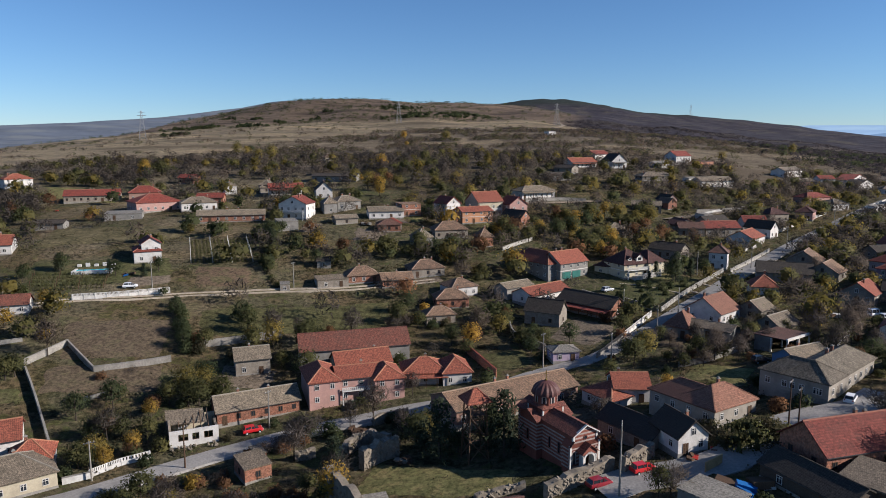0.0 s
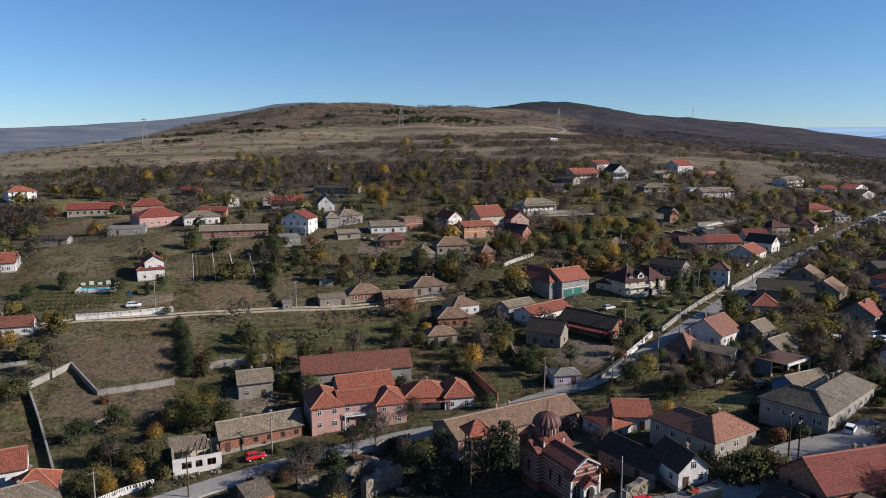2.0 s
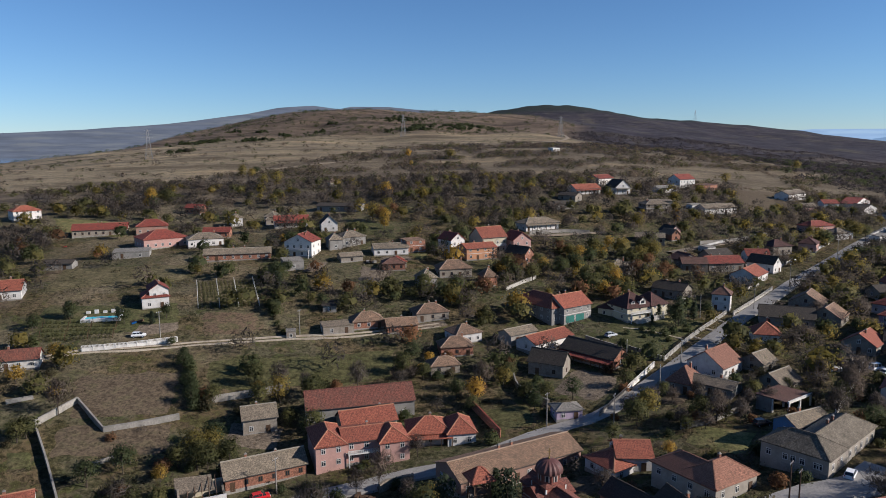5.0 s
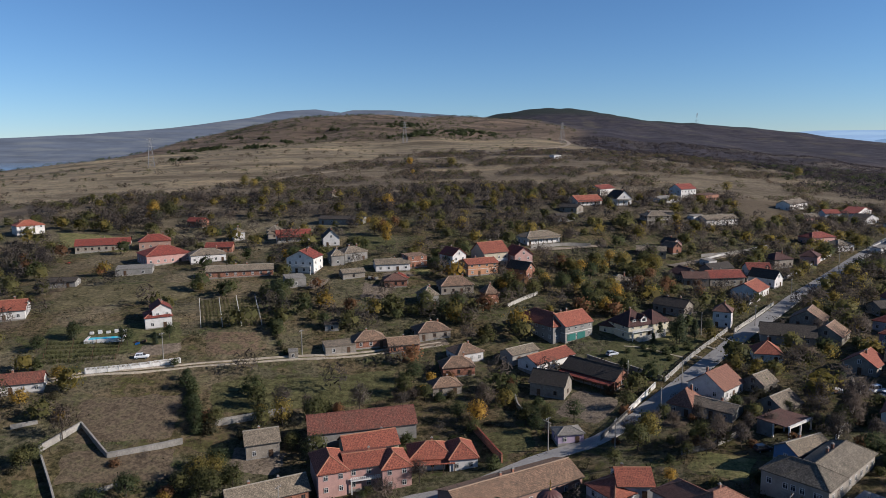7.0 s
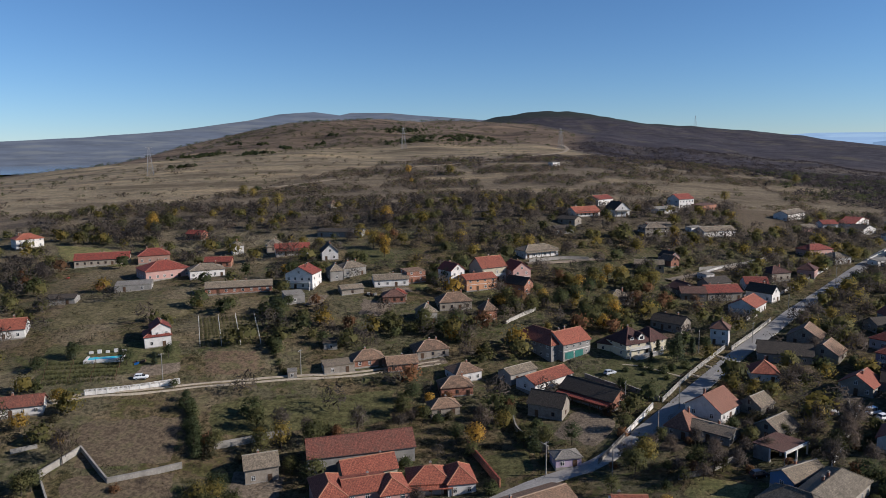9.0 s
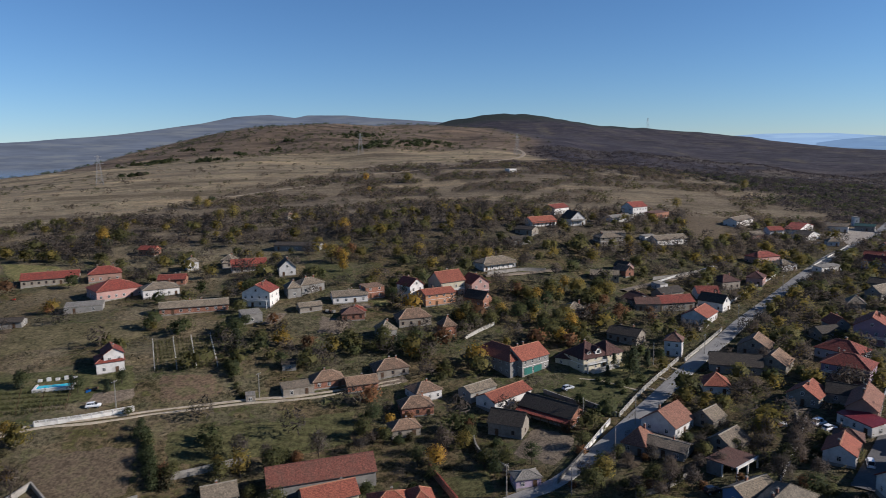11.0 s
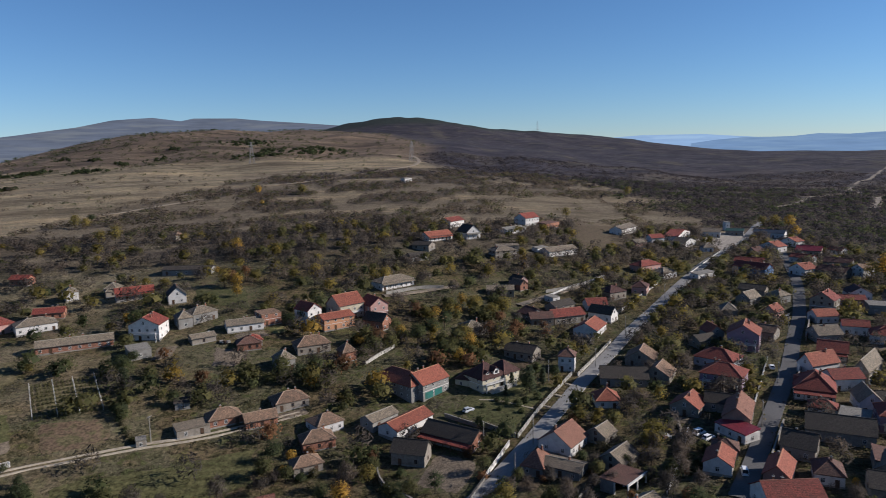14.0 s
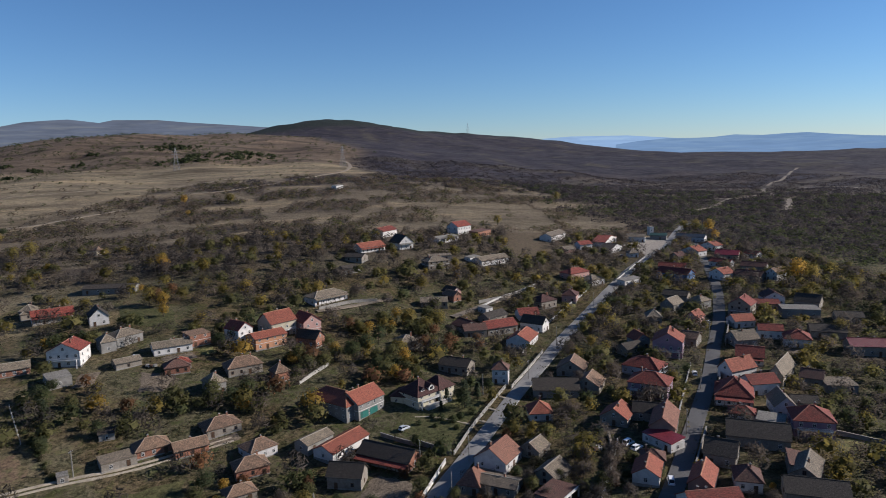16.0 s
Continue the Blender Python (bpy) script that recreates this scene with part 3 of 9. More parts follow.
def caps(lines, w=0.17):
    """Rounded ridge tiles along the ridge and the hips."""
    bm = bmesh.new()
    for p, q in lines:
        p, q = Vector(p), Vector(q)
        d = (q - p)
        if d.length < 0.2:
            continue
        side = d.normalized().cross(Vector((0, 0, 1))).normalized() * w
        up = side.cross(d.normalized()).normalized() * w
        up = up if up.z > 0 else -up
        ring = [side - up * 0.5, side * 0.6 + up * 0.45, -side * 0.6 + up * 0.45, -side - up * 0.5]
        a, b = [bm.verts.new(p + r) for r in ring], [bm.verts.new(q + r) for r in ring]
        for k in range(4):
            bm.faces.new([a[k], a[(k + 1) % 4], b[(k + 1) % 4], b[k]])
        bm.faces.new(a[::-1])
        bm.faces.new(b)
    metric_uv(bm)
    return bm


def body(L, D, h, kind, rise, below):
    """The walls down into the ground, with the gables that the roof asks for."""
    bm = bmesh.new()
    x, y = L / 2, D / 2
    c = [(-x, -y), (x, -y), (x, y), (-x, y)]
    lo, hi = [bm.verts.new((*p, -below)) for p in c], [bm.verts.new((*p, h - 0.02)) for p in c]
    bm.faces.new(lo[::-1])
    if kind == "a":
        g = [bm.verts.new((-x, 0, h + rise - 0.12)), bm.verts.new((x, 0, h + rise - 0.12))]
        sides = [[lo[0], lo[1], hi[1], hi[0]], [lo[1], lo[2], hi[2], g[1], hi[1]], [lo[2], lo[3], hi[3], hi[2]], [lo[3], lo[0], hi[0], g[0], hi[3]], [hi[0], hi[1], g[1], g[0]], [hi[2], hi[3], g[0], g[1]]]
    elif kind == "d":
        g = [bm.verts.new((0, -y, h + rise - 0.12)), bm.verts.new((0, y, h + rise - 0.12))]
        sides = [[lo[0], lo[1], hi[1], g[0], hi[0]], [lo[1], lo[2], hi[2], hi[1]], [lo[2], lo[3], hi[3], g[1], hi[2]], [lo[3], lo[0], hi[0], hi[3]], [hi[0], g[0], g[1], hi[3]], [hi[1], hi[2], g[1], g[0]]]
    else:
        sides = [[lo[k], lo[(k + 1) % 4], hi[(k + 1) % 4], hi[k]] for k in range(4)] + [hi]
    for s in sides:
        bm.faces.new(s)
    metric_uv(bm)
    return bm


def chimney(parent, x, y, z, material, tall=1.2):
    bm = bmesh.new()
    box(bm, x - 0.24, y - 0.24, z - 0.9, x + 0.24, y + 0.24, z + tall)
    metric_uv(bm)
    ch = part("chimney", bm, material, parent)
    bm = bmesh.new()
    box(bm, x - 0.32, y - 0.32, z + tall, x + 0.32, y + 0.32, z + tall + 0.1)
    box(bm, x - 0.14, y - 0.14, z + tall + 0.1, x + 0.14, y + 0.14, z + tall + 0.32)
    part("chimney_cap", bm, CONCRETE, ch)


WORDS = {"orange": "bright orange tile", "red": "faded red tile", "crimson": "crimson sheet-metal", "maroon": "dark maroon tile", "brown": "brown tile", "tan": "weathered tan tile", "clay": "faded pinkish tile", "rust": "weathered rust-red tile",
         "old": "lichen-grey tile", "lichen": "dark lichen-covered tile", "dark": "dark weathered tile", "pale": "pale cement-sheet", "slate": "dark blue sheet", "green": "green sheet"}
WALLS = {"butter": "pale yellow plastered", "lilac": "pale lilac plastered", "timber": "dark boarded", "white": "white plastered", "cream": "cream plastered", "pink": "pink plastered", "pinkplaster": "faded pink plastered", "grey": "grey rendered", "stucco": "worn beige stuccoed",
         "stone": "rough stone", "paleblue": "pale blue plastered", "blue": "blue plastered", "mauve": "mauve plastered", "orangewall": "apricot plastered", "brick": "bare red brick"}
SHAPE = {"a": "gabled", "d": "front-gabled", "h": "hipped", "hd": "hipped", "f": "low flat"}
PLOTS = []
GARAGE = surface("green_painted_steel", (0.05, 0.2, 0.175), 6, 1, 0.2, 0.5)


def house(x, y, turn, L, D, h, kind, rise, wall, tile, name="house", stacks=1, openings=1.0, extra="", z=None, porch=None, balcony=False, garage=False, wings=()):
    """A house on the plan L by D, front towards -y of its own axes, with walls, roof, ridge, windows, door and chimneys."""
    rng = random.Random(int(x * 7 + y * 13) & 0xFFFF)
    c, s = math.cos(radians(turn)), math.sin(radians(turn))
    spots = [height(x + c * i * L / 2 - s * j * D / 2, y + s * i * L / 2 + c * j * D / 2) for i in (-1, 0, 1) for j in (-1, 1)]
    z0 = (spots[0] + spots[4]) / 2 if z is None else z
    below = max(0.4, z0 - min(spots) + 0.4)
    PLOTS.append((x, y, c, s, L / 2, D / 2))
    two = h >= 4.9
    label = f"{'two-storey' if two else 'single-storey'} {WALLS[wall]} {name.replace('_', ' ')} with {SHAPE[kind]} {WORDS[tile]} roof{extra}"
    top = tagged(new(name), label, "house" if name == "house" else name)
    top.matrix_basis = pose(x, y, z0, 0, 0, turn)
    part("wall", body(L, D, h, kind, rise, below), WALL[wall], top)
    planes, lines = roof_planes(L, D, h + 0.1, kind, rise, 0.12 if kind == "f" else 0.38)
    roof = part("roof", slab(planes, 0.2 if kind != "f" else 0.28), ROOF[tile], top)
    if lines:
        part("ridge_cap", caps(lines), CAP.get(tile, ROOF[tile]), roof)
        if kind in "ad":
            bm = bmesh.new()
            e = 0.36
            if kind == "a":
                box(bm, -L / 2 - e, -D / 2 - e - 0.1, h - 0.22, L / 2 + e, -D / 2 - e + 0.02, h - 0.1)
            else:
                box(bm, L / 2 + e - 0.02, -D / 2 - e, h - 0.22, L / 2 + e + 0.1, D / 2 + e, h - 0.1)
            part("gutter", bm, RUST, roof)
    # plinth, a hand proud of the wall
    bm = bmesh.new()
    p = 0.05
    box(bm, -L / 2 - p, -D / 2 - p, -below, L / 2 + p, D / 2 + p, 0.45)
    part("plinth", bm, CONCRETE, top)
    fk = "wood" if wall in ("stone", "brick") and rng.random() < 0.6 else "white"
    levels = [0.95, 3.75] if two else [min(1.0, h - 1.9)]
    for li, lev in enumerate(levels):
        n = max(1, int(L / 2.9 * openings))
        at_door = rng.randrange(n) if li == 0 and n > 1 else -1
        for k in range(n):
            px = -L / 2 + L * (k + 0.5) / n + rng.uniform(-0.15, 0.15)
            if k == at_door:
                door(top, pose(px, -D / 2, 0.0))
            else:
                window(top, pose(px, -D / 2, lev), fk)
        m = max(1, int(D / 3.6 * openings))
        for k in range(m):
            py = -D / 2 + D * (k + 0.5) / m
            window(top, pose(L / 2, py, lev, 0, 0, 90), fk)
            window(top, pose(-L / 2, py, lev, 0, 0, -90), fk)
    if kind == "d" and rise > 2.2:
        window(top, pose(0, -D / 2, h + 0.1), fk)
    if porch:
        deep, ptile = porch
        zt, zb = h - 0.35, h - 0.35 - deep * 0.28
        bm = slab([[(-L / 2, -D / 2 - deep, zb), (L / 2, -D / 2 - deep, zb), (L / 2, -D / 2 + 0.02, zt), (-L / 2, -D / 2 + 0.02, zt)]], 0.14)
        pr = part("porch_roof", bm, ROOF[ptile], top)
        n = max(2, int(L / 2.6))
        for k in range(n + 1):
            bm = bmesh.new()
            px = -L / 2 + 0.15 + (L - 0.3) * k / n
            box(bm, px - 0.08, -D / 2 - deep + 0.15, -below, px + 0.08, -D / 2 - deep + 0.31, zb - 0.05)
            part("porch_post", bm, WOOD, pr)
    if balcony:
        bm = bmesh.new()
        box(bm, -L * 0.42, -D / 2 - 1.1, 2.75, L * 0.42, -D / 2 - 0.0, 2.92)
        bl = part("balcony", bm, WHITEWASH, top)
        n = max(4, int(L * 0.84 / 0.45))
        xs = [-L * 0.42 + L * 0.84 * k / n + o for k in range(n) for o in (0.0, L * 0.84 / n * 0.5)] + [L * 0.42]
        bm = lattice(xs, [2.92, 3.02, 3.62, 3.74], [(i, 1) for i in range(1, 2 * n, 2)], -D / 2 - 1.1, -D / 2 - 1.02)
        part("railing", bm, WHITEWASH, bl)
        for sx in (-1, 1):
            bm = bmesh.new()
            box(bm, sx * L * 0.4 - 0.14, -D / 2 - 1.05, -below, sx * L * 0.4 + 0.14, -D / 2 - 0.77, 2.75)
            part("balcony_post", bm, WHITEWASH, bl)
    if two:
        bm = bmesh.new()
        box(bm, -L / 2 - 0.04, -D / 2 - 0.04, 2.72, L / 2 + 0.04, D / 2 + 0.04, 2.9)
        part("belt_course", bm, WHITEWASH, top)
    for wx, wy, wturn, wl, wd, wh, wkind, wrise in wings:
        PLOTS.append((wx, wy, math.cos(radians(wturn)), math.sin(radians(wturn)), wl / 2, wd / 2))
        at = top.matrix_basis.inverted() @ pose(wx, wy, z0 - 0.03, 0, 0, wturn)
        planes, lines = roof_planes(wl, wd, wh + 0.1, wkind, wrise, 0.38)
        block = part("wing", body(wl, wd, wh, wkind, wrise, below + 0.6), WALL[wall], top)
        block.matrix_basis = at
        cover = part("wing_roof", slab(planes, 0.2), ROOF[tile], top)
        cover.matrix_basis = at
        part("ridge_cap", caps(lines), CAP.get(tile, ROOF[tile]), cover)
        for lev in [0.95, 3.75] if wh >= 4.9 else [min(1.0, wh - 1.9)]:
            for side, span, off in ((0, wl, wd), (90, wd, wl)):
                n = max(1, int(span / 2.9 * openings))
                for k in range(n):
                    window(top, at @ pose(0, 0, 0, 0, 0, side) @ pose(-span / 2 + span * (k + 0.5) / n, -off / 2, lev), fk)
    if garage:
        for k in range(2):
            bm = bmesh.new()
            px = -L * 0.28 + k * L * 0.36
            box(bm, px - L * 0.15, -D / 2 - 0.08, 0.0, px + L * 0.15, -D / 2 + 0.02, 2.4)
            part("garage_door", bm, GARAGE, top, "green garage door")
    for k in range(stacks):
        if kind == "f":
            break
        if kind == "a" or (kind == "h" and L >= D):
            chimney(top, rng.uniform(-0.3, 0.3) * L, rng.uniform(0.02, 0.12) * D, h + rise - 0.25, WALL["brick"], rng.uniform(0.6, 1.1))
        else:
            chimney(top, rng.uniform(0.05, 0.15) * L, rng.uniform(-0.2, 0.25) * D, h + rise - 0.25, WALL["brick"], rng.uniform(0.6, 1.1))
    return top


house(-40.8, 145.3, 27.3, 17.6, 6.9, 3.0, "a", 2.5, "brick", "old", stacks=2)
house(-20.1, 164.4, 21.0, 13.4, 7.6, 3.8, "a", 2.5, "cream", "orange", stacks=1)
house(-22.9, 172.4, 15.5, 27.3, 9.1, 4.6, "a", 3.3, "grey", "rust", "barn", 0, 0.6)
house(-19.9, 154.4, 17.0, 10.0, 9.3, 5.5, "a", 1.5, "pink", "orange", balcony=True, wings=((-28.0, 152.4, 20.0, 6.8, 11.7, 5.6, "hd", 2.3), (-13.3, 154.1, 17.3, 6.8, 9.4, 5.4, "hd", 2.1)))
house(-4.6, 160.1, 7.0, 10.5, 8.6, 3.2, "h", 2.5, "white", "orange", porch=(1.6, "orange"), wings=((2.6, 160.2, 10.0, 6.8, 9.2, 3.4, "hd", 2.6),))
house(-47.2, 165.8, 20.2, 8.1, 8.0, 4.0, "a", 2.1, "stone", "old")
house(-76.1, 114.3, 38.0, 13.9, 10.3, 3.2, "h", 2.8, "cream", "old", stacks=2)
house(-75.6, 120.9, 22.0, 7.2, 6.9, 3.0, "h", 2.5, "white", "orange")
house(-84.4, 126.4, 27.8, 6.7, 9.2, 3.5, "a", 2.5, "white", "orange")
house(13.3, 141.0, 29.5, 30.4, 10.4, 3.4, "a", 2.1, "pinkplaster", "tan", stacks=2)
house(38.2, 137.9, -1.8, 7.1, 8.0, 3.2, "a", 2.1, "white", "orange")
house(34.3, 136.5, -57.8, 8.2, 8.0, 2.8, "h", 2.1, "white", "orange")
house(39.8, 111.6, 19.1, 5.9, 7.4, 3.2, "d", 2.6, "white", "dark")
house(34.2, 117.6, -56.0, 12.0, 6.4, 2.8, "a", 2.2, "stone", "dark", "shed", 0, 0.6)
house(50.2, 122.1, 31.0, 11.5, 8.0, 3.2, "h", 2.6, "stucco", "clay", wings=((46.6, 123.7, -56.0, 14.0, 7.8, 3.1, "h", 2.4),))
house(75.9, 131.8, 41.4, 24.0, 8.4, 3.5, "h", 2.5, "stucco", "lichen", stacks=2, wings=((68.6, 128.0, -48.6, 12.5, 8.0, 3.5, "h", 2.5),))
house(76.1, 143.0, 26.8, 10.7, 5.8, 3.0, "a", 1.7, "blue", "old")
house(61.4, 101.0, 16.0, 15.6, 9.2, 3.2, "a", 3.6, "brick", "red", stacks=2)
house(53.2, 92.7, -67.3, 14.2, 6.9, 2.6, "a", 1.8, "timber", "dark", "shed", 0, 0.6)
house(38.2, 92.1, -51.1, 7.7, 5.8, 2.6, "f", 0.3, "grey", "pale", "shed", 0, 0.6)
house(109.7, 724.3, 50.3, 13.6, 5.8, 3.6, "f", 0.6, "white", "pale", stacks=2)
house(-97.6, 229.5, 29.0, 5.9, 8.0, 6.2, "d", 2.0, "white", "red")
house(-49.3, 213.0, 14.0, 2.8, 2.4, 2.1, "f", 0.3, "stone", "pale", "hut", 0, 0.0)
house(29.4, 165.1, 10.2, 6.6, 4.8, 2.7, "h", 0.9, "lilac", "pale", "hut", 0, 1.0)
house(29.3, 193.6, -27.6, 10.2, 6.9, 3.9, "a", 3.0, "stone", "dark", "shed", 0, 0.6)
house(43.6, 200.7, -45.0, 18.1, 8.6, 3.0, "a", 2.7, "brick", "dark", "shed", 0, 0.6, porch=(2.2, "red"))
house(30.6, 212.4, 40.2, 17.4, 8.0, 3.0, "a", 1.9, "white", "orange", "shed", 0, 0.6)
house(22.5, 217.0, 37.0, 11.2, 6.0, 3.0, "a", 1.3, "grey", "old", "shed", 0, 0.6)
house(41.2, 234.9, 35.5, 12.9, 10.2, 5.3, "a", 3.4, "grey", "orange", stacks=2, garage=True, wings=((33.1, 237.5, -54.5, 19.4, 9.8, 5.3, "h", 3.3),))
villa = house(62.8, 235.2, 27.0, 11.0, 10.3, 4.9, "h", 4.1, "butter", "maroon", balcony=True, wings=((70.5, 238.4, 31.0, 8.0, 9.2, 4.9, "hd", 3.4), (58.6, 239.0, -33.0, 8.6, 9.2, 3.2, "h", 2.4)))


def dormer(top, x, y, z, w, deep, tall, rise, tile):
    """A gabled dormer whose front stands at y, with a pale window."""
    dm = part("dormer", body(w, deep, tall, "d", rise, 0.6), WALL["white"], top)
    dm.matrix_basis = pose(x, y + deep / 2, z)
    planes, lines = roof_planes(w, deep, tall + 0.05, "d", rise, 0.28)
    part("dormer_roof", slab(planes, 0.14), ROOF[tile], dm)
    part("ridge_cap", caps(lines), CAP.get(tile, ROOF[tile]), dm)
    bm = bmesh.new()
    box(bm, -w * 0.28, -deep / 2 - 0.03, 0.2, w * 0.28, -deep / 2 + 0.02, tall - 0.1)
    part("pane", bm, GLASS, dm)


def terrace(top, x0, x1, y0, y1, tall, steps):
    """A raised terrace with a balustrade and a flight of steps at its side."""
    bm = bmesh.new()
    box(bm, x0, y0, -1.2, x1, y1, tall)
    deck = part("terrace", bm, PALE_CONCRETE, top, "pale concrete terrace")
    n = int((x1 - x0) / 0.45)
    for k in range(n + 1):
        px = x0 + 0.08 + (x1 - x0 - 0.16) * k / n
        bm = bmesh.new()
        box(bm, px - 0.06, y0 + 0.04, tall - 0.02, px + 0.06, y0 + 0.16, tall + 0.8)
        part("baluster", bm, WHITEWASH, deck)
    bm = bmesh.new()
    box(bm, x0, y0 + 0.0, tall + 0.78, x1, y0 + 0.22, tall + 0.92)
    part("handrail", bm, WHITEWASH, deck)
    for k in range(steps):
        bm = bmesh.new()
        box(bm, x0 - 0.3 * (k + 1), y0 + 0.4, -1.2, x0 - 0.3 * k, y1 - 0.2, tall * (1 - (k + 1) / (steps + 1)))
        part("step", bm, PALE_CONCRETE, deck)


dormer(villa, 1.6, -4.6, 5.6, 2.6, 3.6, 1.3, 1.1, "maroon")
dormer(villa, -2.2, -4.2, 5.9, 1.5, 2.4, 0.8, 0.6, "maroon")
terrace(villa, -1.5, 8.5, -8.0, -5.3, 0.9, 5)
house(97.1, 242.1, -27.0, 6.0, 6.3, 6.0, "h", 2.4, "white", "brown")
house(84.1, 256.7, -43.1, 12.2, 8.0, 3.2, "a", 2.3, "stone", "dark", stacks=2)
house(62.0, 175.4, -40.0, 6.4, 8.0, 3.0, "hd", 3.4, "grey", "clay")
house(68.3, 171.0, -42.3, 10.7, 6.9, 2.8, "a", 1.1, "grey", "old")
house(73.1, 184.6, 42.0, 10.9, 10.3, 3.2, "a", 3.7, "white", "clay")
house(97.8, 208.9, -14.3, 7.8, 8.0, 3.0, "h", 3.0, "white", "orange")
house(111.9, 225.2, -21.3, 16.4, 10.3, 3.0, "a", 2.8, "grey", "dark", "barn", 0, 0.6)
house(-26.6, 223.9, 17.5, 10.1, 6.9, 2.8, "h", 2.3, "brick", "tan")
house(-35.7, 218.9, 20.6, 9.9, 5.8, 2.6, "f", 0.5, "stone", "old", "shed", 0, 0.6)
house(-15.4, 222.3, 16.1, 10.0, 6.9, 2.6, "a", 1.8, "brick", "tan")
house(-6.2, 231.9, 20.5, 11.3, 8.0, 3.0, "h", 2.3, "stone", "tan", stacks=2)
house(5.0, 216.9, 27.8, 9.1, 8.0, 3.4, "h", 2.1, "white", "tan")
house(2.3, 208.1, 11.2, 9.9, 6.9, 3.2, "h", 2.3, "brick", "tan")
house(-1.3, 196.4, 15.8, 8.5, 5.8, 2.8, "h", 1.8, "stone", "tan")
house(-118.6, 184.0, 18.0, 12.5, 5.6, 3.0, "a", 2.2, "white", "rust")
house(-221.2, 362.2, 44.9, 12.9, 10.3, 5.0, "h", 2.5, "white", "orange", stacks=2)
house(-165.8, 330.3, 20.0, 23.7, 10.3, 3.2, "a", 2.5, "stone", "red", stacks=2)
house(-142.6, 333.6, 23.3, 14.1, 9.2, 4.0, "h", 2.8, "pinkplaster", "red", stacks=2)
house(-126.9, 305.6, 38.6, 18.8, 14.9, 4.2, "h", 3.2, "pink", "red", stacks=2)
house(-130.9, 285.3, 16.8, 14.0, 8.0, 2.6, "f", 0.6, "grey", "pale", "shed", 0, 0.6)
house(-107.0, 303.9, 26.3, 14.7, 9.2, 3.6, "h", 2.1, "white", "old", stacks=2)
house(-85.1, 279.4, 13.5, 26.0, 6.9, 2.8, "a", 1.8, "brick", "old", stacks=2)
house(-106.7, 320.6, 7.2, 11.8, 6.9, 3.0, "a", 1.8, "brick", "red", stacks=2)
house(-137.4, 378.6, -18.3, 9.8, 5.8, 3.4, "a", 1.8, "brick", "red")
house(-106.1, 347.1, 27.5, 5.5, 6.9, 4.5, "h", 1.8, "white", "old")
house(-76.8, 340.8, 16.7, 16.4, 8.0, 3.6, "a", 2.1, "white", "red", stacks=2, porch=(1.8, "red"))
house(-87.8, 349.2, -10.7, 5.4, 6.9, 4.0, "h", 2.3, "grey", "old")
house(-60.1, 286.5, -10.6, 11.7, 10.3, 6.4, "d", 3.0, "white", "red", stacks=2, balcony=True)
house(-60.7, 268.7, 23.0, 7.6, 8.0, 3.5, "f", 0.5, "grey", "pale", "shed", 0, 0.6)
house(-56.6, 329.8, 14.4, 7.6, 10.3, 4.0, "d", 3.7, "white", "dark")
house(-48.5, 295.5, 23.6, 5.6, 6.9, 4.5, "h", 2.3, "grey", "old")
house(-42.6, 302.0, 36.6, 11.1, 8.0, 4.0, "h", 2.1, "grey", "old", stacks=2)
house(-24.2, 289.9, 13.7, 14.4, 8.0, 3.2, "a", 1.6, "white", "old", stacks=2)
house(-21.4, 272.0, 8.6, 8.8, 6.9, 3.0, "h", 1.8, "brick", "brown")
house(-14.9, 295.1, 25.4, 8.5, 8.0, 5.0, "f", 0.3, "brick", "tan")
house(-8.0, 255.7, 24.3, 6.1, 6.9, 4.5, "h", 2.8, "grey", "old")
house(2.3, 269.2, 14.8, 12.9, 8.0, 3.5, "h", 2.8, "stone", "tan", stacks=2)
house(15.3, 260.9, 21.2, 5.4, 5.8, 4.0, "h", 2.8, "brick", "tan")
house(1.7, 295.7, 36.9, 7.2, 9.2, 6.0, "d", 2.8, "white", "red")
house(17.7, 300.7, 30.7, 12.6, 10.3, 6.5, "a", 4.1, "cream", "orange", stacks=2, balcony=True)
house(12.5, 290.3, 23.4, 13.8, 9.2, 5.0, "a", 1.6, "orangewall", "orange", stacks=2)
house(30.2, 301.5, 23.4, 8.6, 10.3, 6.0, "d", 3.2, "pink", "red")
house(30.2, 288.9, 47.0, 6.2, 10.3, 4.0, "d", 2.8, "brick", "dark")
house(43.4, 336.0, 28.4, 19.1, 9.2, 3.8, "h", 2.1, "white", "old", stacks=2, porch=(1.6, "old"))
house(80.7, 414.5, 26.1, 17.9, 9.2, 3.4, "a", 2.5, "white", "orange", stacks=2, porch=(1.6, "orange"))
house(102.4, 420.7, 19.8, 10.2, 11.5, 4.5, "d", 4.4, "white", "dark", porch=(2.0, "pale"))
house(100.3, 459.2, 43.0, 16.5, 9.2, 4.5, "a", 2.3, "white", "red", stacks=2)
house(136.6, 442.3, 30.8, 18.8, 10.3, 3.0, "a", 1.4, "white", "pale", stacks=2)
house(157.1, 470.7, 31.9, 14.6, 10.3, 6.0, "a", 3.2, "white", "red", stacks=2)
house(170.1, 463.0, 38.9, 17.7, 8.0, 4.0, "f", 0.5, "brick", "brown", stacks=2)
house(151.6, 393.7, 19.4, 21.7, 9.2, 3.6, "a", 2.1, "white", "old", stacks=2)
house(113.8, 384.2, 10.5, 13.6, 9.2, 5.0, "h", 2.1, "stone", "old", stacks=2)
house(108.8, 339.1, 25.5, 6.1, 8.0, 4.0, "d", 2.3, "pink", "dark")
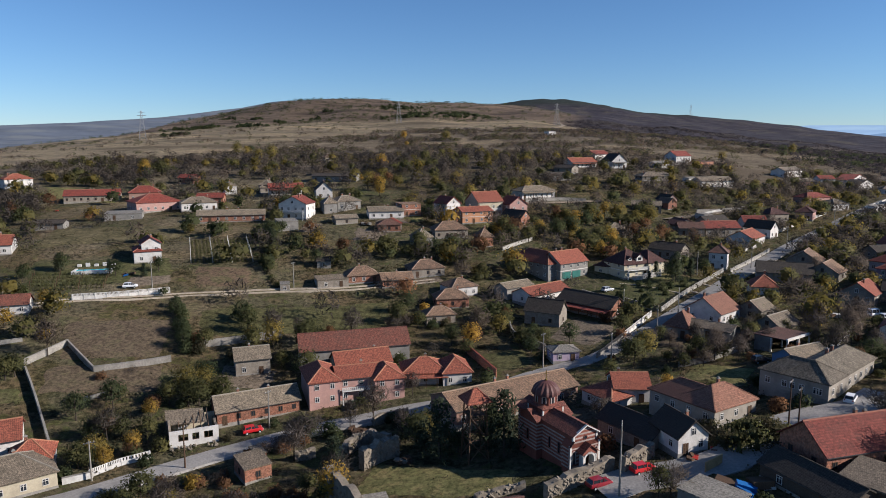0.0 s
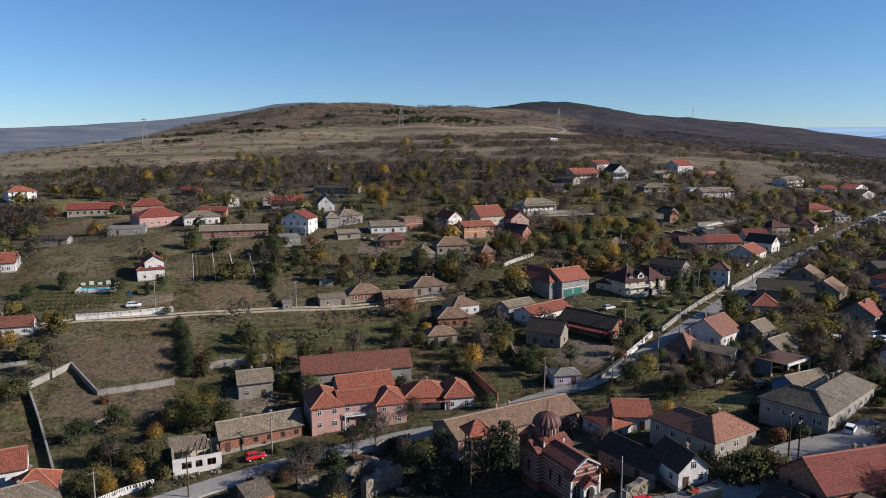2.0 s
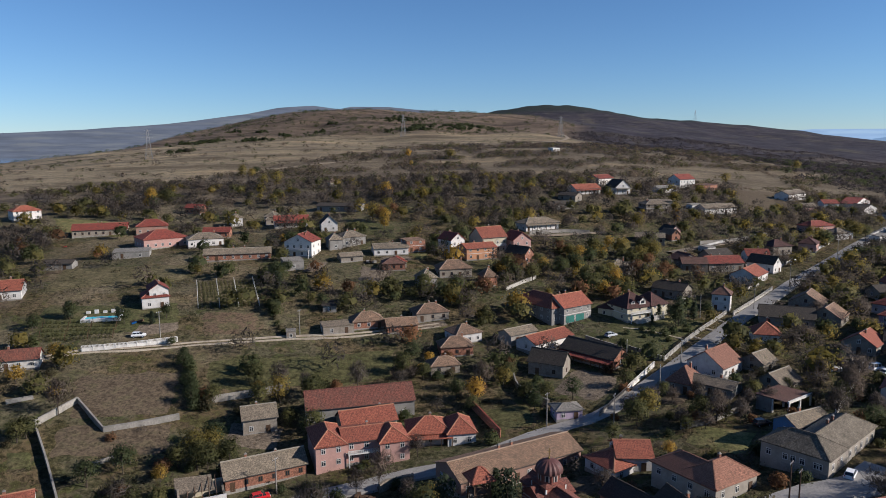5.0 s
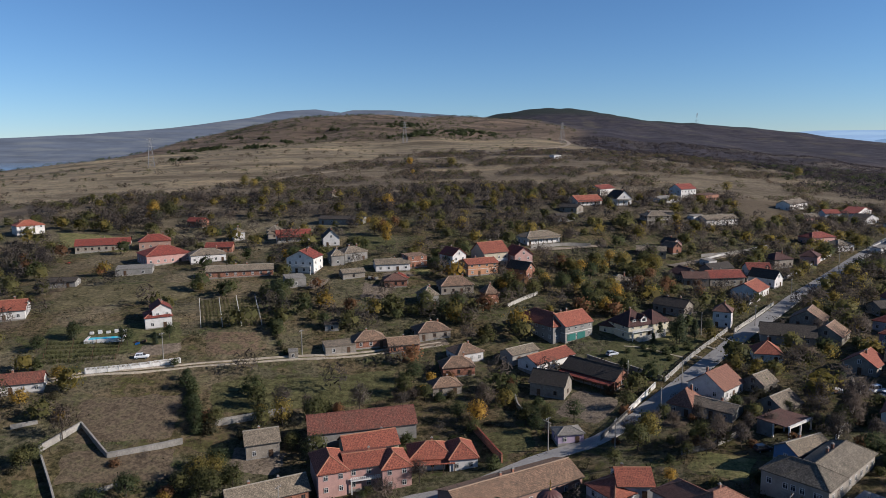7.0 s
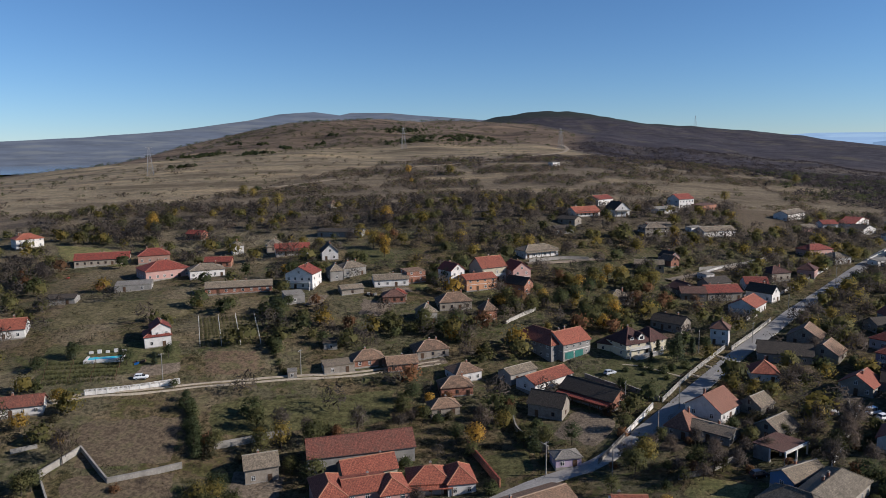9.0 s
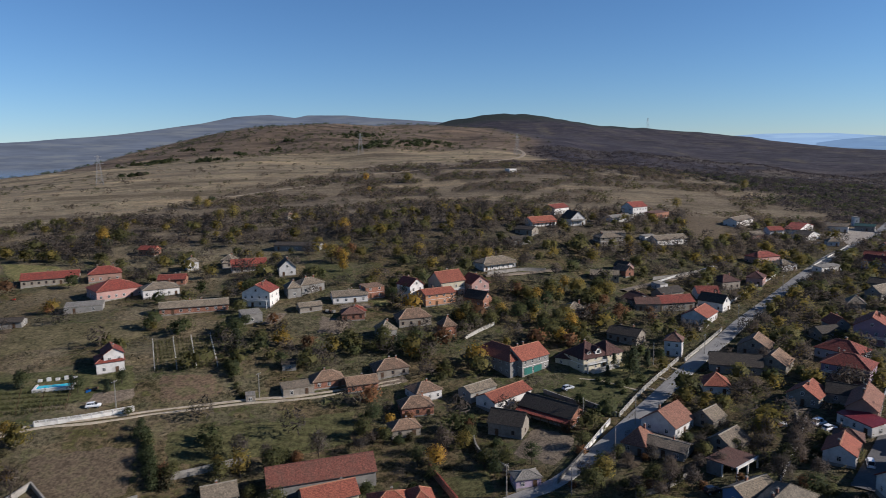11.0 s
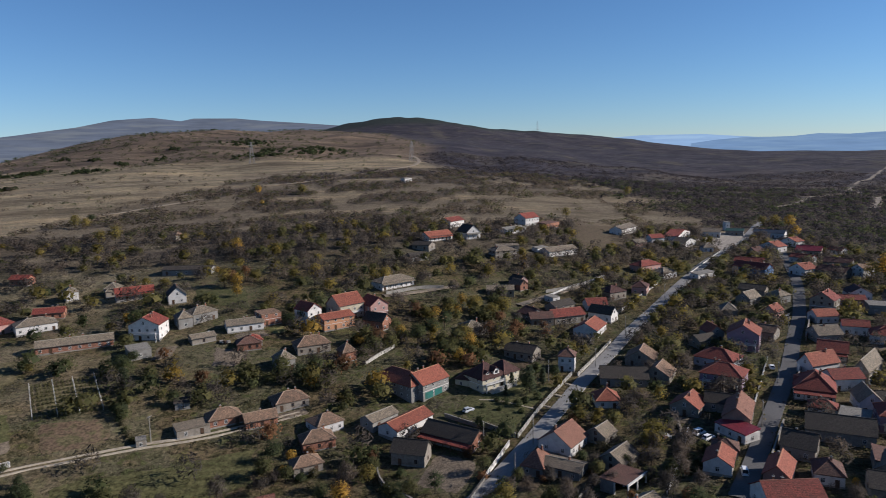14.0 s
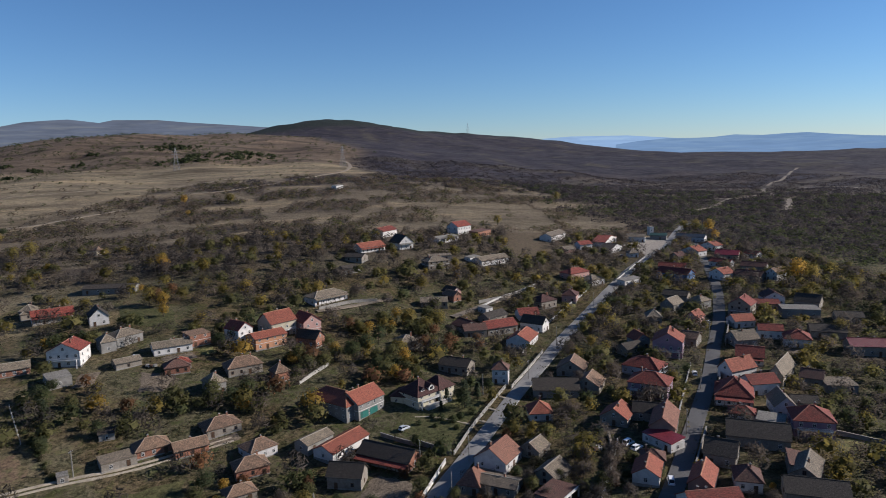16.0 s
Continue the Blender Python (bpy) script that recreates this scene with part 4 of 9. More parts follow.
house(70.0, 282.7, 10.7, 8.3, 8.0, 3.5, "h", 2.1, "stone", "old")
house(225.6, 459.8, 42.3, 27.3, 9.2, 4.5, "a", 2.1, "white", "old", stacks=2)
house(234.5, 430.6, 3.8, 9.4, 8.0, 4.0, "a", 2.1, "white", "red")
house(262.7, 450.3, 45.6, 33.6, 9.2, 4.0, "d", 2.8, "white", "red", stacks=2)
house(251.6, 423.1, 35.2, 18.0, 9.2, 3.5, "d", 2.5, "white", "dark", stacks=2)
house(62.2, 376.0, 21.2, 10.7, 6.9, 3.0, "a", 1.4, "grey", "dark", "shed", 0, 0.6)
house(-76.8, 464.1, 39.3, 5.1, 5.8, 3.0, "h", 1.6, "cream", "tan")
house(-57.2, 375.0, -13.3, 25.0, 8.0, 3.0, "a", 1.4, "grey", "dark", "barn", 0, 0.6)
house(-151.3, 235.5, 20.8, 8.4, 10.3, 3.5, "a", 2.8, "white", "orange")
house(-151.8, 268.9, 7.3, 10.3, 5.8, 2.6, "a", 1.1, "grey", "dark", "shed", 0, 0.6)
house(-40.3, 232.6, 9.0, 4.5, 4.6, 2.5, "a", 0.9, "grey", "dark", "shed", 0, 0.6)
house(-98.5, 229.1, 25.9, 8.3, 9.2, 4.0, "h", 2.3, "white", "red")
house(121.3, 276.8, 49.7, 14.4, 10.3, 3.5, "a", 2.8, "white", "orange", stacks=2)
house(134.3, 292.2, 38.2, 6.6, 11.5, 4.0, "d", 3.0, "white", "dark")
house(116.5, 293.4, 7.1, 15.3, 9.2, 3.5, "a", 2.5, "stone", "red", stacks=2)
house(136.6, 305.9, -5.9, 9.7, 9.2, 3.5, "a", 2.5, "white", "red")
house(103.9, 291.6, -4.8, 10.3, 8.0, 3.2, "a", 2.1, "stone", "brown")
house(119.2, 317.4, 23.5, 4.7, 5.8, 3.0, "f", 0.3, "white", "pale")
house(152.8, 322.2, 17.6, 10.5, 9.2, 4.0, "h", 2.5, "stone", "maroon")
house(170.9, 327.2, -36.2, 7.4, 9.2, 4.0, "h", 2.3, "pink", "maroon")
house(194.0, 366.3, 19.0, 15.6, 9.2, 4.0, "h", 2.3, "pink", "red", stacks=2)
house(198.1, 352.7, 19.2, 10.4, 9.2, 3.5, "h", 2.1, "white", "old")
house(105.8, 156.6, 51.0, 9.4, 7.0, 3.0, "a", 2.2, "white", "orange")
house(111.5, 162.7, -33.0, 6.5, 5.8, 3.0, "h", 1.8, "grey", "brown")
house(128.0, 181.0, 50.7, 16.0, 7.6, 4.0, "a", 3.1, "pinkplaster", "clay", stacks=2)
house(121.5, 172.1, -76.6, 11.1, 5.8, 3.0, "f", 0.9, "white", "crimson", stacks=2)
house(141.7, 209.4, -45.3, 13.8, 10.3, 5.6, "h", 3.0, "mauve", "red", stacks=2, balcony=True)
house(152.2, 228.9, -53.3, 14.5, 10.3, 3.6, "h", 3.0, "paleblue", "red", stacks=2)
house(172.5, 242.7, -39.5, 11.7, 12.0, 7.0, "d", 3.6, "mauve", "orange", stacks=2, balcony=True)
house(166.5, 255.7, -4.2, 6.8, 8.0, 4.0, "d", 2.8, "grey", "orange")
house(189.8, 279.6, -24.8, 6.6, 8.0, 4.2, "h", 2.8, "stone", "old")
house(224.4, 291.0, -73.8, 7.2, 8.0, 4.0, "h", 2.3, "grey", "old")
house(163.8, 192.6, -38.8, 12.0, 13.8, 4.0, "h", 4.6, "white", "red", stacks=2, porch=(2.4, "red"))
house(180.1, 210.6, -81.7, 6.8, 12.6, 4.0, "d", 3.7, "white", "orange")
house(195.1, 221.3, -42.0, 10.0, 9.2, 3.5, "a", 3.2, "white", "red", porch=(1.8, "red"))
house(193.7, 203.2, -55.5, 5.5, 18.4, 3.8, "d", 4.1, "stone", "old", "barn", 0, 0.6)
house(225.6, 229.2, -38.4, 10.2, 10.3, 4.0, "h", 3.0, "white", "red")
house(222.0, 240.6, -35.0, 9.7, 6.9, 4.0, "a", 2.1, "white", "red")
house(233.4, 271.3, -54.3, 10.0, 10.3, 6.0, "d", 3.4, "stone", "red")
house(258.0, 279.6, -25.2, 10.0, 9.2, 4.0, "d", 2.8, "white", "maroon")
house(221.4, 257.9, -10.1, 9.6, 8.0, 3.5, "a", 2.3, "white", "orange")
house(254.9, 258.5, -30.8, 16.4, 9.2, 4.0, "f", 0.3, "grey", "pale", "shed", 0, 0.6)
house(147.8, 163.1, -37.3, 17.1, 10.3, 3.4, "a", 3.2, "stone", "dark", "barn", 0, 0.6)
house(130.3, 157.1, -46.2, 8.4, 9.2, 3.5, "a", 3.0, "stone", "dark")
house(115.6, 146.0, 46.0, 11.2, 6.0, 3.5, "a", 2.6, "pinkplaster", "orange")
house(108.7, 133.8, -10.0, 13.2, 10.3, 3.5, "a", 3.4, "white", "red", stacks=2)
house(126.9, 142.8, -34.0, 6.6, 8.0, 3.2, "h", 2.5, "white", "brown")
house(159.0, 169.8, -47.0, 8.1, 6.9, 3.2, "f", 0.5, "grey", "pale", "shed", 0, 0.6)
house(168.0, 163.3, -33.9, 11.5, 10.3, 5.6, "h", 3.2, "mauve", "red", stacks=2, balcony=True)
house(144.1, 140.5, -50.2, 6.7, 12.6, 3.5, "d", 2.3, "stone", "old")
house(170.8, 178.4, -27.5, 6.6, 10.3, 4.0, "d", 3.2, "paleblue", "old")
house(248.0, 344.2, -63.9, 19.2, 9.2, 4.5, "a", 2.8, "blue", "red", stacks=2)
house(301.4, 398.7, -72.9, 13.5, 9.2, 4.0, "d", 2.8, "white", "orange", stacks=2)
house(313.4, 380.2, -46.8, 14.2, 10.3, 3.5, "a", 2.5, "stone", "crimson", stacks=2)
house(271.5, 333.3, -79.0, 10.4, 9.2, 4.0, "d", 2.8, "white", "orange")
house(338.1, 451.3, -48.9, 20.8, 9.2, 4.0, "a", 1.8, "white", "slate", stacks=2)
house(320.7, 468.4, -37.9, 12.2, 9.2, 3.5, "a", 1.4, "grey", "green", stacks=2)
house(296.1, 461.6, -35.7, 13.6, 9.2, 4.0, "a", 1.8, "white", "old", stacks=2)
house(244.8, 212.0, -28.9, 15.5, 9.2, 4.0, "a", 2.3, "stone", "crimson", stacks=2)
house(199.7, 194.7, -50.8, 7.4, 8.0, 3.5, "a", 2.3, "stone", "brown")
house(325.5, 486.5, -8.0, 3.4, 4.6, 7.0, "f", 0.3, "white", "pale")
house(282.5, 322.8, -63.3, 14.3, 9.2, 3.5, "a", 2.3, "stone", "maroon", stacks=2)
house(301.0, 341.2, -52.7, 14.2, 8.0, 3.5, "a", 2.1, "grey", "maroon", stacks=2)
house(293.9, 315.7, -83.0, 7.6, 8.0, 5.0, "d", 2.3, "white", "tan")
house(293.1, 360.5, -65.1, 12.8, 6.9, 3.5, "a", 1.8, "white", "red", stacks=2)
house(176.9, 195.5, -9.7, 10.4, 8.0, 4.5, "a", 2.3, "white", "red")
house(180.2, 178.9, -32.0, 8.1, 6.9, 3.0, "a", 1.6, "grey", "dark", "shed", 0, 0.6)
house(155.0, 178.2, -39.3, 7.8, 5.8, 3.0, "h", 1.8, "white", "red")
house(204.1, 187.6, -23.9, 10.3, 8.0, 3.0, "f", 0.5, "grey", "old", "shed", 0, 0.6)
house(245.7, 233.3, -36.7, 13.9, 10.3, 3.0, "a", 2.1, "stone", "dark", "barn", 0, 0.6)
house(206.2, 238.9, -97.1, 9.1, 10.3, 3.2, "d", 3.0, "grey", "old")
house(248.3, 273.0, -28.7, 11.4, 8.0, 3.6, "a", 1.6, "mauve", "red", stacks=2)
house(269.0, 267.2, -56.0, 11.2, 9.2, 3.5, "a", 3.0, "stone", "dark", "barn", 0, 0.6)
house(327.4, 372.7, -75.3, 9.0, 6.9, 3.5, "a", 1.8, "white", "red")
house(324.9, 410.7, -74.9, 12.1, 8.0, 4.0, "d", 2.3, "white", "orange", stacks=2)
house(215.9, 418.2, 12.2, 8.2, 6.9, 3.0, "a", 1.6, "pink", "old")
house(258.1, 406.1, -8.2, 6.4, 5.8, 3.2, "h", 1.8, "white", "old")
house(219.1, 347.1, 20.4, 15.5, 5.8, 2.8, "f", 0.5, "white", "pale", "shed", 0, 0.6)
house(257.5, 360.9, -42.5, 15.4, 6.9, 4.0, "a", 2.1, "white", "red", stacks=2)
house(223.1, 308.4, -50.9, 12.5, 8.0, 3.0, "a", 2.1, "stone", "dark", "barn", 0, 0.6)
house(211.7, 296.2, -62.7, 7.3, 10.3, 3.0, "d", 3.0, "grey", "old", "barn", 0, 0.6)
house(187.7, 248.6, -52.9, 6.9, 8.0, 3.5, "a", 2.3, "stone", "tan")
house(126.9, 240.6, -36.3, 10.7, 10.3, 3.0, "d", 3.4, "stone", "tan", "barn", 0, 0.6)
house(125.0, 223.6, -42.0, 9.6, 10.3, 3.0, "d", 3.0, "stone", "tan", "barn", 0, 0.6)
house(119.1, 194.1, -46.8, 8.9, 9.2, 3.0, "d", 3.0, "stone", "orange")
house(129.6, 191.9, -35.9, 9.9, 6.9, 3.0, "a", 2.3, "stone", "dark", "barn", 0, 0.6)
house(83.4, 169.6, -53.0, 7.3, 9.2, 2.6, "d", 2.5, "stone", "old", "shed", 0, 0.6)
house(85.5, 185.6, -52.5, 6.5, 6.9, 2.6, "d", 2.3, "stone", "old", "shed", 0, 0.6)
house(137.1, 130.7, -35.9, 14.3, 9.2, 3.2, "a", 2.5, "stone", "dark", "barn", 0, 0.6)
house(153.9, 163.3, -33.2, 8.5, 6.9, 3.0, "a", 2.1, "stone", "dark", "shed", 0, 0.6)
house(162.7, 196.1, -49.6, 5.0, 6.9, 3.4, "a", 1.8, "white", "red")
house(206.5, 271.0, -60.0, 6.1, 8.2, 3.6, "d", 2.8, "pink", "orange")
house(268.2, 243.6, -33.1, 11.4, 8.0, 3.0, "a", 1.8, "stone", "dark", "barn", 0, 0.6)
house(281.3, 388.5, -74.6, 6.8, 8.0, 3.4, "d", 2.3, "stone", "maroon")
house(120.6, 397.9, -4.6, 13.8, 5.8, 3.0, "f", 0.5, "stone", "old", "shed", 0, 0.6)
house(141.3, 397.8, 29.8, 9.5, 4.6, 2.6, "f", 0.5, "white", "pale", "hut", 0, 0.6)
house(107.8, 335.4, 25.7, 5.2, 8.0, 3.2, "d", 2.3, "brick", "tan", "hut", 0, 0.6)
house(95.7, 327.2, -14.4, 13.1, 6.9, 3.0, "a", 1.8, "stone", "old", stacks=2)
house(69.5, 395.0, -37.6, 10.8, 8.0, 3.0, "a", 1.6, "stone", "dark", "barn", 0, 0.6)
house(-39.5, 279.3, 24.0, 9.1, 5.8, 2.4, "a", 1.1, "stone", "old", "shed", 0, 0.6)
house(-20.2, 274.8, 16.1, 6.6, 5.8, 2.6, "h", 1.8, "stone", "red", "shed", 0, 0.6)
house(-88.7, 348.9, 18.7, 5.7, 8.0, 3.0, "h", 2.1, "stone", "old")
house(119.0, 306.6, 26.4, 13.3, 6.9, 3.0, "a", 2.1, "stone", "dark", "barn", 0, 0.6)
house(102.1, 297.4, 17.5, 9.7, 9.2, 3.2, "d", 2.3, "stone", "maroon")
house(159.0, 250.3, 10.5, 9.3, 6.9, 3.0, "a", 1.8, "stone", "dark", "shed", 0, 0.6)
house(-34.5, 119.0, 34.7, 4.9, 5.8, 2.8, "f", 0.5, "brick", "old", "hut", 0, 0.6)
house(-34.8, 123.9, 40.1, 1.9, 3.4, 2.4, "f", 0.3, "brick", "old", "shed", 0, 0.6)
house(-11.2, 102.7, 17.9, 5.0, 3.0, 2.2, "f", 0.2, "white", "pale", "shed", 0, 0.6)
house(10.1, 96.9, 14.1, 3.5, 3.0, 2.2, "a", 0.6, "stone", "maroon", "shed", 0, 0.6)
house(146.0, 143.4, 52.0, 11.0, 8.0, 3.0, "f", 1.2, "stone", "brown", "barn", 0, 0.6)
house(60.2, 90.0, -51.2, 8.2, 8.0, 3.0, "f", 0.7, "timber", "old", "barn", 0, 0.6)


PLANKS = surface("pale_planks", (0.6, 0.42, 0.2), 6.0, 0.8, 0.3)


# ---- fields, lawns and yards ----
def earth(name, stops, scale=0.5, row=0.0, turn=0.0, bump=0.5):
    """Soil or grass with clods and patches, and rows where it is tilled."""
    m, t, b = start(name, 0.95, spec=0.1)
    co = t.nodes.new("ShaderNodeTexCoord").outputs["Object"]
    n1, n2 = noise_of(t, co, scale, 6, 0.7), noise_of(t, co, scale * 4.5, 6, 0.75)
    col = ramp(t, n1, stops)
    col = mix(t, 1.0, col, ramp(t, n2, [(0.36, (0.45, 0.45, 0.45)), (0.64, (1.5, 1.48, 1.45))]), "MULTIPLY")
    if row:
        mp = node(t, "ShaderNodeMapping", Rotation=(0, 0, radians(turn)))
        t.links.new(co, mp.inputs["Vector"])
        w = node(t, "ShaderNodeTexWave", Scale=row, Distortion=4.0, Detail=3.0)
        w.bands_direction = "Y"
        t.links.new(mp.outputs[0], w.inputs["Vector"])
        col = mix(t, 1.0, col, ramp(t, w.outputs["Fac"], [(0.3, (0.87, 0.86, 0.85)), (0.7, (1.07, 1.07, 1.06))]), "MULTIPLY")
    t.links.new(col, b.inputs["Base Color"])
    bump_on(t, b, n2, bump, 0.12)
    return m


LAWN = earth("mown_lawn", [(0.3, (0.039, 0.043, 0.017)), (0.5, (0.065, 0.066, 0.028)), (0.65, (0.086, 0.077, 0.039)), (0.8, (0.112, 0.095, 0.052))], 0.2)
DRY_LAWN = earth("dry_lawn", [(0.3, (0.075, 0.080, 0.030)), (0.5, (0.122, 0.116, 0.047)), (0.62, (0.168, 0.142, 0.063)), (0.78, (0.206, 0.150, 0.077))], 0.25)
FALLOW = earth("fallow_soil", [(0.3, (0.068, 0.050, 0.032)), (0.45, (0.112, 0.080, 0.054)), (0.58, (0.076, 0.070, 0.034)), (0.75, (0.150, 0.112, 0.072))], 0.22)
WEEDS = earth("weedy_field", [(0.3, (0.056, 0.043, 0.029)), (0.5, (0.095, 0.074, 0.050)), (0.75, (0.077, 0.071, 0.036))], 0.25)
TERRACE = earth("terraced_grass", [(0.3, (0.048, 0.052, 0.020)), (0.55, (0.084, 0.080, 0.036)), (0.75, (0.060, 0.066, 0.025))], 0.22, 0.11, 6)
GRASSY = earth("rough_grass", [(0.3, (0.060, 0.055, 0.026)), (0.5, (0.099, 0.086, 0.045)), (0.75, (0.129, 0.107, 0.062))], 0.16)
PALE_YARD = earth("pale_gravel", [(0.3, (0.2, 0.18, 0.155)), (0.6, (0.26, 0.235, 0.205)), (0.8, (0.31, 0.285, 0.25))], 0.3)
YARD = earth("bare_yard", [(0.3, (0.103, 0.084, 0.064)), (0.6, (0.142, 0.116, 0.086)), (0.8, (0.172, 0.144, 0.112))], 0.3)
CLEAR = []


def patch(a, b, c, d, material, label, sparse=0.1, name="field", lift=0.09):
    """A plot with four corners that follows the ground. sparse: how much of the wild growth stands on it."""
    a, b, c, d = (Vector(p) for p in (a, b, c, d))
    CLEAR.append(([a, b, c, d], sparse))
    n = min(60, max(6, int((a - b).length / 3.0)))
    m = min(60, max(6, int((a - d).length / 3.0)))
    rng = random.Random(int(abs(a.x * 11 + a.y * 7)))
    verts, faces = [], []
    for j in range(m + 1):
        for i in range(n + 1):
            u, v = i / n, j / m
            p = (a * (1 - u) + b * u) * (1 - v) + (d * (1 - u) + c * u) * v
            if i in (0, n) or j in (0, m):
                p = p + Vector((rng.uniform(-0.7, 0.7), rng.uniform(-0.7, 0.7)))
            edge = i in (0, n) or j in (0, m)
            verts.append((p.x, p.y, height(p.x, p.y) + (-0.2 if edge else lift + 0.12)))
    for j in range(m):
        for i in range(n):
            k = j * (n + 1) + i
            faces.append((k, k + 1, k + n + 2, k + n + 1))
    ob = new(name, mesh_from(name, verts, faces, material, smooth=True))
    return tagged(ob, label, name, kind="structure")


patch((-93.9, 160.9), (-67.5, 165.9), (-73.7, 189.9), (-102.1, 181.9), WEEDS, "brown weedy field above a concrete wall", 0.12)
patch((-65.5, 178.3), (-14.9, 189.3), (-14.7, 210.5), (-71.4, 195.8), TERRACE, "terraced grassy field in low rows", 0.15)
patch((-76.3, 207.7), (-55.4, 213.4), (-63.2, 228.6), (-82.7, 225.1), FALLOW, "dry brown fallow garden plot", 0.02)
patch((-83.3, 227.0), (-64.0, 231.4), (-71.8, 252.2), (-90.5, 246.6), GRASSY, "small vineyard plot with rows", 0.0)
patch((-89.8, 146.5), (-63.1, 150.8), (-67.3, 165.4), (-95.6, 159.2), WEEDS, "overgrown walled yard with dry weeds", 0.1)
patch((-15.5, 108.8), (10.3, 102.3), (16.2, 110.2), (-15.1, 122.3), DRY_LAWN, "sunlit dry church lawn", 0.0, "lawn")
patch((-123.7, 198.2), (-82.8, 211.4), (-90.2, 231.7), (-135.3, 224.2), LAWN, "mown garden lawn round a pool", 0.04, "lawn")
patch((47.0, 219.5), (62.3, 199.0), (91.0, 231.0), (60.0, 239.0), LAWN, "green villa garden lawn", 0.0, "lawn")
patch((-99.6, 147.8), (-93.9, 149.2), (-90.4, 143.0), (-96.0, 141.6), LAWN, "patch of fresh green winter crop", 0.0, "lawn")
patch((-53.4, 154.5), (-40.0, 155.5), (-39.5, 165.3), (-56.3, 167.8), YARD, "bare earth farmyard", 0.0, "yard")
patch((-48.3, 323.8), (-20.9, 306.8), (-25.8, 338.3), (-51.7, 351.0), LAWN, "bright green meadow behind a house", 0.02, "lawn")
patch((-143.7, 238.6), (-94.8, 249.6), (-100.6, 271.4), (-152.2, 268.6), GRASSY, "grassy slope below the hill houses", 0.2)
patch((11.5, 158.9), (22.6, 161.5), (21.4, 175.2), (6.7, 173.8), TERRACE, "green garden plot behind a tile-capped wall", 0.05)
patch((-188.0, 333.8), (-148.0, 320.2), (-175.9, 359.6), (-209.6, 365.4), DRY_LAWN, "dry lawn round a long farmhouse", 0.05, "lawn")
patch((26.6, 180.4), (39.1, 168.8), (49.3, 187.0), (37.0, 196.7), YARD, "bare earth yard between sheds", 0.03, "yard")
patch((50.8, 144.8), (61.5, 133.1), (68.3, 145.9), (57.7, 153.9), DRY_LAWN, "dry back garden", 0.15, "lawn")
patch((154.4, 220.3), (159.8, 213.1), (170.9, 226.6), (166.2, 234.0), LAWN, "green front lawn of a villa", 0.0, "lawn")
patch((166.1, 149.9), (175.6, 143.8), (187.1, 153.7), (176.9, 160.5), DRY_LAWN, "dry grass plot behind a wall", 0.05, "lawn")
patch((166.8, 401.9), (202.3, 407.7), (231.6, 484.2), (194.0, 478.7), WEEDS, "dry sloping pasture", 0.08, "lawn")


# ---- walls, fences and poles ----
def strip(line, thick, tall, foot=0.6, ragged=0.0, rng=None, capped=0.0, sides=True):
    """A wall along a line, its top following the ground."""
    bm = bmesh.new()
    rows = []
    for i, p in enumerate(line):
        d = (line[min(i + 1, len(line) - 1)] - line[max(i - 1, 0)]).normalized()
        s = Vector((-d.y, d.x)) * thick / 2
        z = height(p.x, p.y)
        up = tall * (1 + (rng.uniform(-ragged, ragged) if ragged else 0))
        j = Vector((rng.uniform(-1, 1), rng.uniform(-1, 1))) * 0.12 if ragged else Vector((0, 0))
        base = z - foot if sides else z + up - 0.02
        rows.append([bm.verts.new(q) for q in ((p.x - s.x, p.y - s.y, base), (p.x + s.x, p.y + s.y, base), (p.x + s.x + j.x, p.y + s.y + j.y, z + up), (p.x - s.x + j.x, p.y - s.y + j.y, z + up + capped))])
    for a, b in zip(rows, rows[1:]):
        for k in range(4):
            bm.faces.new([a[k], b[k], b[(k + 1) % 4], a[(k + 1) % 4]])
    bm.faces.new(rows[0])
    bm.faces.new(rows[-1][::-1])
    metric_uv(bm)
    return bm


def garden_wall(points, tall, material, label, thick=0.28, coping=CONCRETE):
    line = along(points, 2.5)
    top = tagged(new("garden_wall"), label, "wall")
    part("wall_body", strip(line, thick, tall), material, top)
    bm = strip(line, thick + 0.14, tall + 0.1, -tall + 0.0)
    part("coping", bm, coping, top)
    return top


def post_mesh(name, w, tall, material, knob=0.08):
    bm = bmesh.new()
    box(bm, -w / 2, -w / 2, -0.5, w / 2, w / 2, tall)
    t = bm.verts.new((0, 0, tall + knob))
    ring = [v for v in bm.verts if v != t and v.co.z > tall - 0.01]
    ring.sort(key=lambda v: math.atan2(v.co.y, v.co.x))
    for k in range(4):
        bm.faces.new([ring[k], ring[(k + 1) % 4], t])
    return as_mesh(name, bm, material)


PILLAR = post_mesh("post", 0.32, 1.5, WHITEWASH, 0.14)
GREY_PILLAR = post_mesh("post", 0.32, 1.5, PALE_CONCRETE, 0.14)
THIN_POST = post_mesh("post", 0.12, 1.5, CONCRETE, 0.03)


